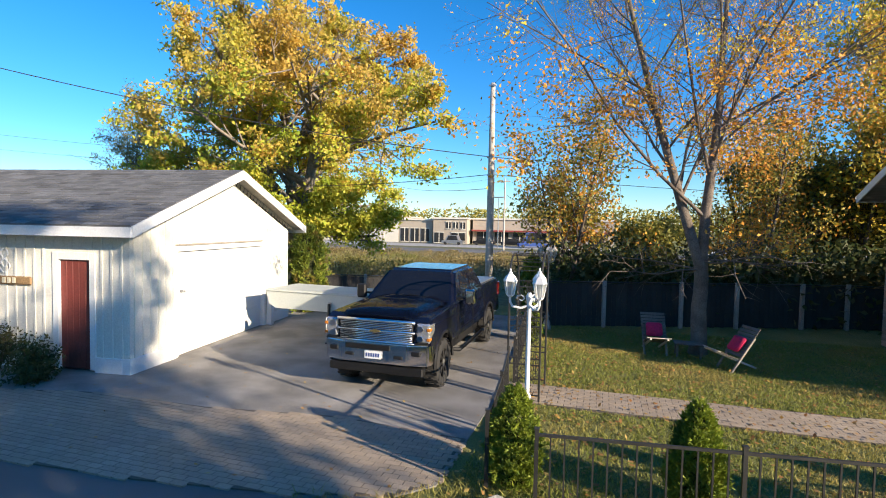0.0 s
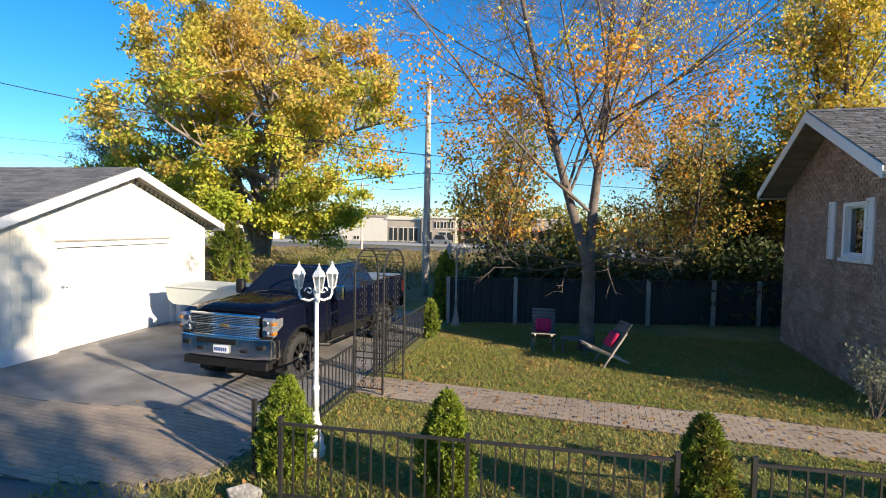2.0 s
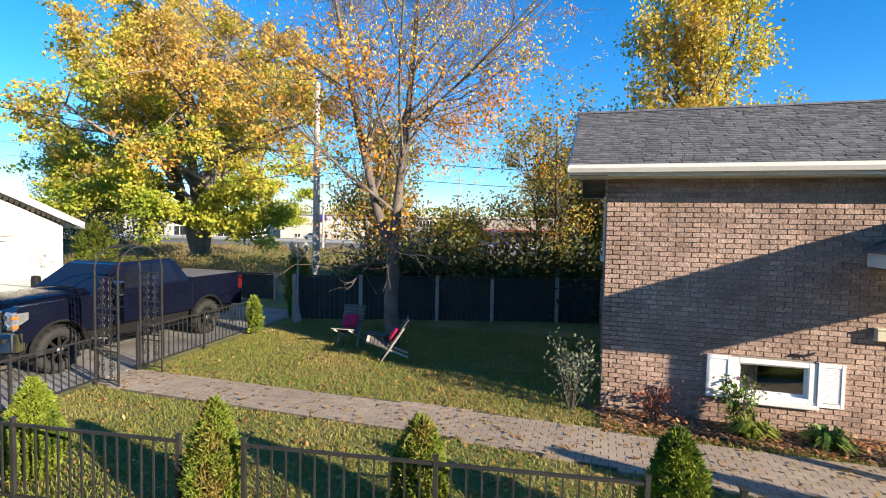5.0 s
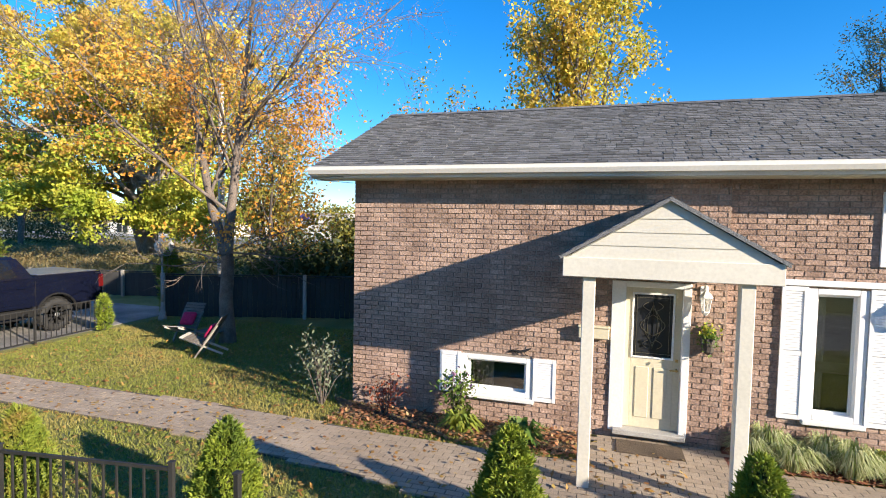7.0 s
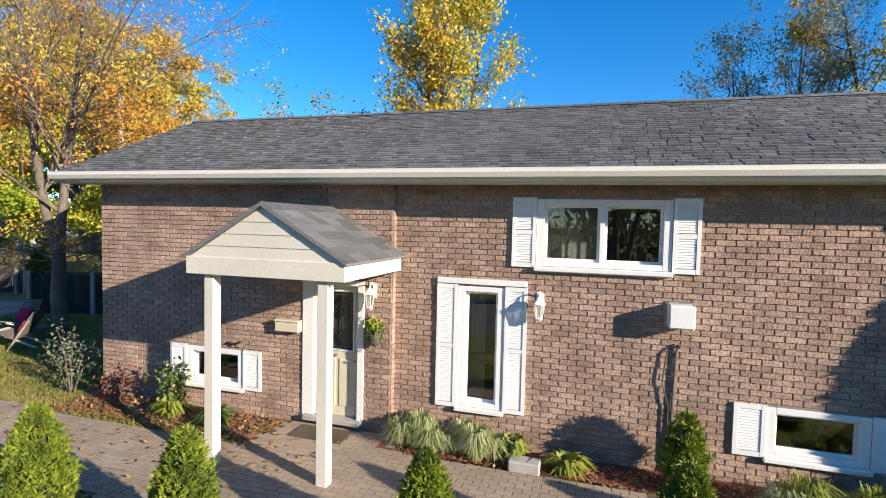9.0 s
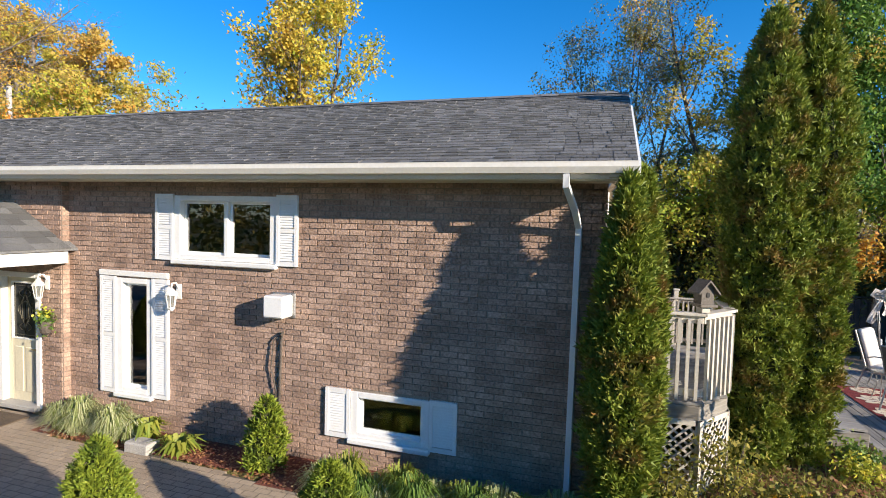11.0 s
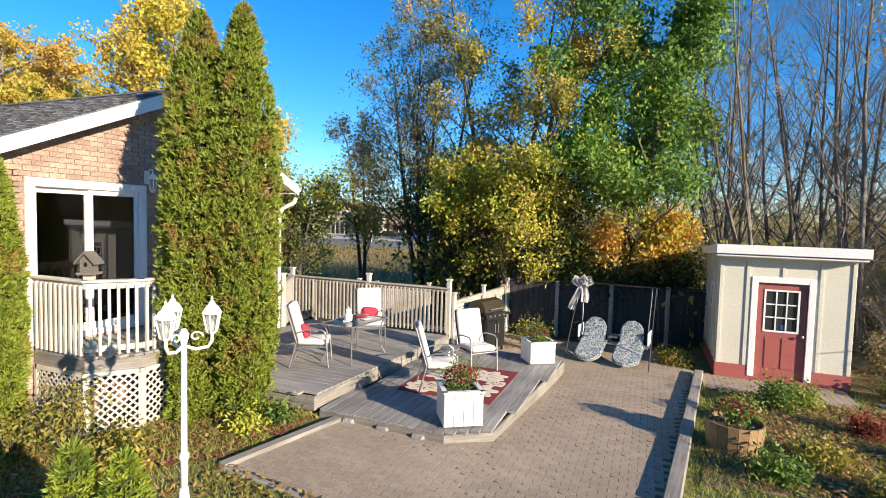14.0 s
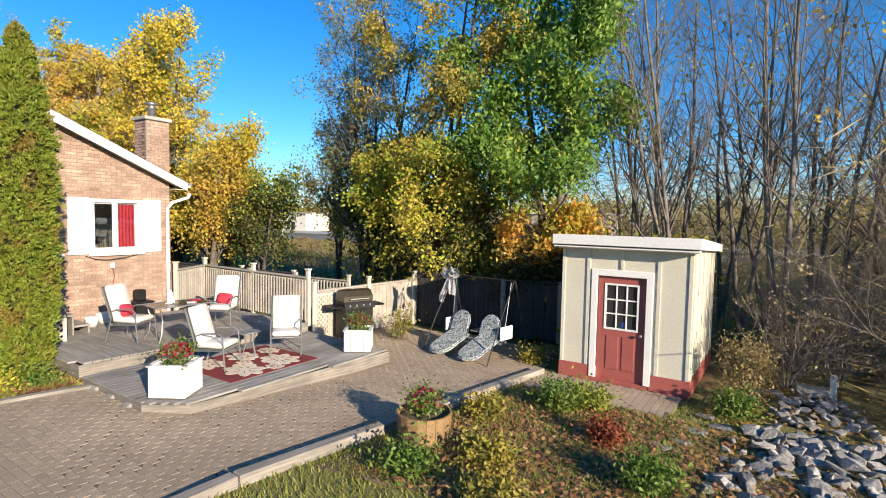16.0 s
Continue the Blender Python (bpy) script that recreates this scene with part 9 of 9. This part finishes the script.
# plank chairs on the lawn: a slatted seat slotted through a leaning slatted back
def plank_chair(m, label):
    t = thing("lawn_chair", label, "chair", m, "lawn chairs")
    a_back, a_seat = math.atan2(0.62, 0.92), math.atan2(0.34, 0.86)
    back, seat = pose(0, -0.14, 0, -math.degrees(a_back) + 0, 0, 0), pose(0, -0.46, 0.44, -math.degrees(a_seat), 0, 0)
    # sunlit rails and front slat pale, shaded slats dark: light put into the colours
    for s in (-1, 1):
        part("back_rail", boxes(((s * 0.24 - 0.022, -0.018, 0.0), (s * 0.24 + 0.022, 0.018, 0.86)), bevel=0.005), GREYWOOD, t).matrix_basis = back
        part("seat_rail", boxes(((s * 0.18 - 0.022, 0.0, -0.02), (s * 0.18 + 0.022, 0.96, 0.02)), bevel=0.005), RAIL, t).matrix_basis = seat
    for i in range(6):
        part("seat_slat", boxes(((-0.26, i * 0.085, 0.021), (0.26, i * 0.085 + 0.07, 0.037)), bevel=0.003), RAIL if i == 0 else CHAIRWOOD, t).matrix_basis = seat
    for i in range(9):
        part("back_slat", boxes(((-0.27, -0.034, 0.38 + i * 0.078), (0.27, -0.019, 0.444 + i * 0.078)), bevel=0.003), CHAIRWOOD, t).matrix_basis = back
    c = part("cushion", puff((-0.18, -0.05, 0), (0.18, 0.05, 0.34), 0.04), PINK, t, "bright pink patterned cushion", smooth=True)
    c.matrix_basis = back @ pose(0, -0.09, 0.44)
    return t


plank_chair(pose(1.25, 12.72, 0, 0, 0, 6), "weathered plank lawn chair with a pink cushion")
plank_chair(pose(2.62, 11.85, 0, 0, 0, -68), "weathered plank lawn chair with a pink cushion")
lt2 = thing("lawn_table", "low weathered wooden table on the lawn", "table", pose(1.95, 12.75, 0))
part("top", boxes(((-0.3, -0.2, 0.3), (0.3, 0.2, 0.325)), bevel=0.005), CHAIRWOOD, lt2)
for x in (-0.24, 0.24):
    for y in (-0.15, 0.15):
        part("leg", boxes(((x - 0.02, y - 0.02, 0), (x + 0.02, y + 0.02, 0.3))), CHAIRWOOD, lt2)

# wooden tub
tubt = thing("tub", "round wooden tub beside the timber kerb", "tub", pose(29.52, 14.45, rise(29.52, 14.45) + 0.02))
for i in range(18):
    a = 2 * math.pi * i / 18
    part("stave", prism(bmesh.new(), [(-0.056, 0.0), (0.056, 0.0), (0.062, 0.40), (-0.062, 0.40)], "y", -0.012, 0.012), TERRA, tubt).matrix_basis = Matrix.Translation((0.33 * math.cos(a), 0.33 * math.sin(a), 0)) @ pose(0, 0, 0, 0, 0, math.degrees(a) + 90) @ pose(0, 0, 0, 4, 0, 0)
for z, r in ((0.08, 0.34), (0.30, 0.325)):
    part("hoop", pipe(bmesh.new(), [(r * math.cos(2 * math.pi * i / 24), r * math.sin(2 * math.pi * i / 24), z) for i in range(25)], 0.012, 5), IRON, tubt)
part("soil", lathe(bmesh.new(), [(0.3, 0.05), (0.31, 0.34)], 18), SOIL, tubt)
shrub("chrysanthemum", "potted chrysanthemum in the wooden tub", (29.52, 14.45, 0.36), 0.24, 0.34, 620, GREEN, 410, 0.06, "plant", extra=(MUMS, 120))

# stones
def rock_meshes(n):
    res = []
    for k in range(n):
        bm = bmesh.new()
        rk = random.Random(500 + k)
        for _ in range(15):
            q = Vector((rk.gauss(0, 1), rk.gauss(0, 1), rk.gauss(0, 1))).normalized()
            bm.verts.new(q * rk.uniform(0.75, 1.05))
        hull = bmesh.ops.convex_hull(bm, input=bm.verts[:])
        bmesh.ops.delete(bm, geom=[g for g in hull["geom_unused"] if isinstance(g, bmesh.types.BMVert)], context="VERTS")
        bmesh.ops.dissolve_limit(bm, angle_limit=0.3, verts=bm.verts[:], edges=bm.edges[:])
        bmesh.ops.bevel(bm, geom=bm.edges[:], offset=0.05, segments=1, affect="EDGES")
        res.append(mesh_of("rock", bm, STONE))
    return res


RM = rock_meshes(8)
rr = random.Random(77)
RP = [(32.75, 15.3), (34.9, 15.0), (34.9, 17.4), (34.6, 20.2), (33.6, 20.6), (33.3, 18.6), (32.95, 17.2)]
placed = 0
while placed < 290:
    x, y = rr.uniform(32.7, 34.9), rr.uniform(15.0, 20.6)
    if not inside(RP, x, y):
        continue
    s = rr.uniform(0.09, 0.20) * (1.15 if y < 18 else 0.8)
    o = tagged(new("rock", RM[placed % 8]), "angular grey field stone in the rock border", "rock", "rock border")
    o.matrix_basis = pose(x, y, rise(x, y) + s * rr.uniform(0.25, 0.5), rr.uniform(-40, 40), rr.uniform(-40, 40), rr.uniform(0, 360)) @ Matrix.Diagonal((s, s * rr.uniform(0.55, 0.9), s * rr.uniform(0.3, 0.6), 1))
    placed += 1
for x, y, s in ((32.45, 17.35, 0.26), (32.75, 17.75, 0.24), (32.5, 18.1, 0.2), (32.35, 16.75, 0.2), (32.15, 16.4, 0.22), (33.3, 20.1, 0.28), (13.95, 9.75, 0.0)):
    if s:
        o = tagged(new("flat_stone", RM[3]), "flat grey stepping stone beside the shed", "stone", "stepping stones")
        o.matrix_basis = pose(x, y, rise(x, y) + 0.03, 4, 3, x * 60) @ Matrix.Diagonal((s, s * 0.7, 0.07, 1))
tagged(part("stone_block", boxes(((14.35, 9.72, 0.02), (14.75, 9.95, 0.17)), bevel=0.02), CONCRETE), "rough grey stone block at the bed's edge", "stone")
for x, y in ((-0.95, 5.02), (20.9, 9.0), (21.3, 8.95)):
    o = tagged(new("stone", RM[1]), "pale field stone at the bed's edge", "stone", "edge stones")
    o.matrix_basis = pose(x, y, rise(x, y) + 0.05, 8, 5, 40) @ Matrix.Diagonal((0.2, 0.15, 0.13, 1))
mk_ = thing("marker_post", "short pale wooden post on a stone step", "post", pose(34.3, 20.55, rise(34.3, 20.55)))
part("post", boxes(((-0.05, -0.05, 0), (0.05, 0.05, 0.42)), bevel=0.008), CUSHION, mk_)
part("step", boxes(((-0.55, -0.2, 0.0), (-0.06, 0.2, 0.13)), bevel=0.015), CONCRETE, mk_)

# ---- grass, fallen leaves, field ----
def in_poly(poly, x, y):
    c = np.zeros(len(x), bool)
    j = len(poly) - 1
    for i in range(len(poly)):
        (xi, yi), (xj, yj) = poly[i], poly[j]
        if yi != yj:
            c ^= ((yi > y) != (yj > y)) & (x < (xj - xi) * (y - yi) / (yj - yi) + xi)
        j = i
    return c


HOUSE = [(WX0 - 0.02, YL - 0.02), (WX1, YL - 0.02), (WX1, YB), (WX0 - 0.02, YB)]
PAVED = [DRIVE, PATH, PATIO, PAD, HOUSE]
rng = np.random.default_rng(17)


def scatter(x0, x1, y0, y1, n, keep=None, avoid=PAVED):
    x, y = rng.uniform(x0, x1, n), rng.uniform(y0, y1, n)
    ok = np.ones(n, bool)
    for p in avoid:
        ok &= ~in_poly(p, x, y)
    if keep is not None:
        ok &= in_poly(keep, x, y)
    return x[ok], y[ok]


def blades(name, label, x, y, h, w, material, curl=0.5):
    n = len(x)
    a = rng.uniform(0, 2 * math.pi, n)
    s = np.stack([np.cos(a), np.sin(a), np.zeros(n)], 1) * w / 2
    root = np.stack([x, y, lift(x, y) - 1.1 * np.clip((y - 18.5) / 76.5, 0, 1)], 1)
    hh = rng.uniform(0.5, 1.1, (n, 1)) * h
    bend = rng.normal(size=(n, 3)) * curl * hh
    bend[:, 2] = 0
    tip = root + bend + np.concatenate([np.zeros((n, 2)), hh], 1)
    q = np.stack([root - s * 1.15, root + s * 1.15, tip], 1)
    return tagged(part(name, tris_mesh(name, q, material), None), label, "grass", kind="stuff")


LAWN = [(-1.6, 4.2), (24, 4.6), (24, 9.4), (20.4, 9.0), (7.0, 10.3), (7.0, 18.0), (-1.7, 15.0), (-1.3, 8.6)]
x, y = scatter(-1.6, 18, 4.2, 15.5, 240000, LAWN, PAVED + [BED2])
blades("lawn_grass", "short autumn lawn grass", x, y, 0.055, 0.013, GRASSBLADE)
x, y = scatter(18, 33, 4.0, 11.0, 60000, None, PAVED + [BED2])
blades("lawn_grass", "short autumn lawn grass", x, y, 0.06, 0.016, GRASSBLADE)
x, y = scatter(-3, 30, 3.2, 5.6, 30000, None)
blades("verge_grass", "rough grass on the street verge", x, y, 0.12, 0.014, GRASSBLADE, 0.7)
x, y = scatter(28.6, 40, 9, 19, 62000, None, PAVED + [BED3] + [RP])
blades("lawn_grass", "rough grass beside the rock border", x, y, 0.08, 0.014, GRASSBLADE)
x, y = scatter(29, 35.4, 13, 17.6, 30000, BED3)
blades("bed_grass", "grass and weeds in the leafy bed", x, y, 0.11, 0.016, GRASSBLADE, 0.8)
x, y = scatter(20.4, 24, 8.6, 12.9, 14000, BED2)
blades("bed_grass", "weeds in the flower bed", x, y, 0.13, 0.016, GRASSBLADE, 0.8)


def litter(label, x, y, size, material, z=0.025):
    n = len(x)
    c = np.stack([x, y, lift(x, y) + rng.uniform(0.3, 1.6, n) * z], 1)
    d = rng.normal(size=(n, 3)); d[:, 2] *= 0.25
    d = unit(d)
    s = np.cross(d, np.array([0, 0, 1.0])) + rng.normal(size=(n, 3)) * 0.15
    L, W = d * size * 0.5 * rng.uniform(0.6, 1.3, (n, 1)), unit(s) * size * 0.36
    q = np.stack([c - L, c + W, c + L, c - W], 1)
    return tagged(part("fallen_leaves", quads_mesh("fallen_leaves", q, material), None), label, "leaves", kind="stuff")


x, y = scatter(-1.6, 12, 4.4, 15, 5200, LAWN, [DRIVE, HOUSE])
litter("yellow and brown leaves fallen on the lawn", x, y, 0.075, LITTER, 0.045)
x, y = scatter(7.0, 10.8, 9.3, 10.2, 1700, None, [HOUSE])
litter("red-brown leaves drifted along the brick wall", x, y, 0.07, REDLITTER, 0.05)
x, y = scatter(12.6, 17.5, 9.5, 10.35, 2600, None, [HOUSE, PATH])
litter("red mulch chips in the wall bed", x, y, 0.05, REDLITTER, 0.045)
x, y = scatter(29.4, 35.4, 13.2, 17.6, 8000, BED3, [])
litter("red and brown leaves in the bed before the shed", x, y, 0.075, REDLITTER, 0.06)
x, y = scatter(32.5, 40, 15, 21, 4500, None, [PAD])
litter("brown leaves round the rock border", x, y, 0.08, LITTER, 0.06)
x, y = scatter(-9, -1.6, 4.6, 15, 260, DRIVE, [])
litter("scattered leaves on the driveway", x, y, 0.06, LITTER, 0.03)
x, y = scatter(23.6, 28, 9.3, 10.9, 1400, None, [PATIO])
litter("dry leaves along the patio edge", x, y, 0.07, LITTER, 0.05)
x, y = scatter(21, 24, 9, 12.5, 2200, BED2, [])
litter("dry leaves under the cedars", x, y, 0.07, REDLITTER, 0.06)

# dry field and its scrub beyond the garden
x = rng.uniform(-70, 45, 52000); y = 17.8 + 42 * rng.uniform(0, 1, 52000) ** 1.5
ok = ~((x > -14) & (x < 40) & (y < 22.5))
blades("field_grass", "tall dry field grass", x[ok], y[ok], 0.55, 0.05, DRYGRASS, 0.45)
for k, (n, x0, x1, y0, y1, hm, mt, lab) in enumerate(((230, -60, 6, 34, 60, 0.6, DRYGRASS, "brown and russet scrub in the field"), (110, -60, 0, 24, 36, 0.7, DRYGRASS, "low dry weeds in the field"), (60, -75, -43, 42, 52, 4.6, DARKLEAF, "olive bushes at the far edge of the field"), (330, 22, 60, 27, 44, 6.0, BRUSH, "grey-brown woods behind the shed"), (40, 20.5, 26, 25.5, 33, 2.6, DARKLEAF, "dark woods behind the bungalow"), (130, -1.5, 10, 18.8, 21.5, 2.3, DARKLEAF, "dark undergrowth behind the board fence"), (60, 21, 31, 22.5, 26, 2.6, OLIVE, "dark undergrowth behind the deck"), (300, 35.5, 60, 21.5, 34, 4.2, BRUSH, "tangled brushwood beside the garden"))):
    cx, cy = rng.uniform(x0, x1, n), rng.uniform(y0, y1, n)
    per = 150
    hgt = rng.uniform(0.5, 1.2, n) * hm
    idx = np.repeat(np.arange(n), per)
    c = np.stack([cx[idx], cy[idx], np.zeros(n * per)], 1)
    c[:, :2] += rng.normal(size=(n * per, 2)) * (hm * 0.22 + 0.3)
    c[:, 2] = hgt[idx] * rng.beta(1.3, 1.1, n * per) - 1.1 * np.clip((c[:, 1] - 18.5) / 76.5, 0, 1)
    sz, wide = 0.16 + 0.03 * hm, 0.5
    if mt is BRUSH and hm > 3:
        # leafless: long thin twigs
        sz, wide = 1.1, 0.024
    tagged(part("scrub", quads_mesh("scrub", leaf_quads(rng, c, sz, sz * wide, (0, 0, 1), 0.3), mt), None), lab, "scrub", kind="stuff")
# woods on the horizon
n = 420
cx = rng.uniform(-260, 200, n); cy = rng.uniform(135, 190, n)
hgt = rng.uniform(4, 10, n)
idx = np.repeat(np.arange(n), 110)
c = np.stack([cx[idx] + rng.normal(size=len(idx)) * 2.4, cy[idx] + rng.normal(size=len(idx)) * 2.4, hgt[idx] * rng.beta(1.6, 1.1, len(idx))], 1)
tagged(part("far_woods", quads_mesh("far_woods", leaf_quads(rng, c, 1.0, 0.6), OLIVE), None), "distant autumn woods on the horizon", "woods", kind="stuff")
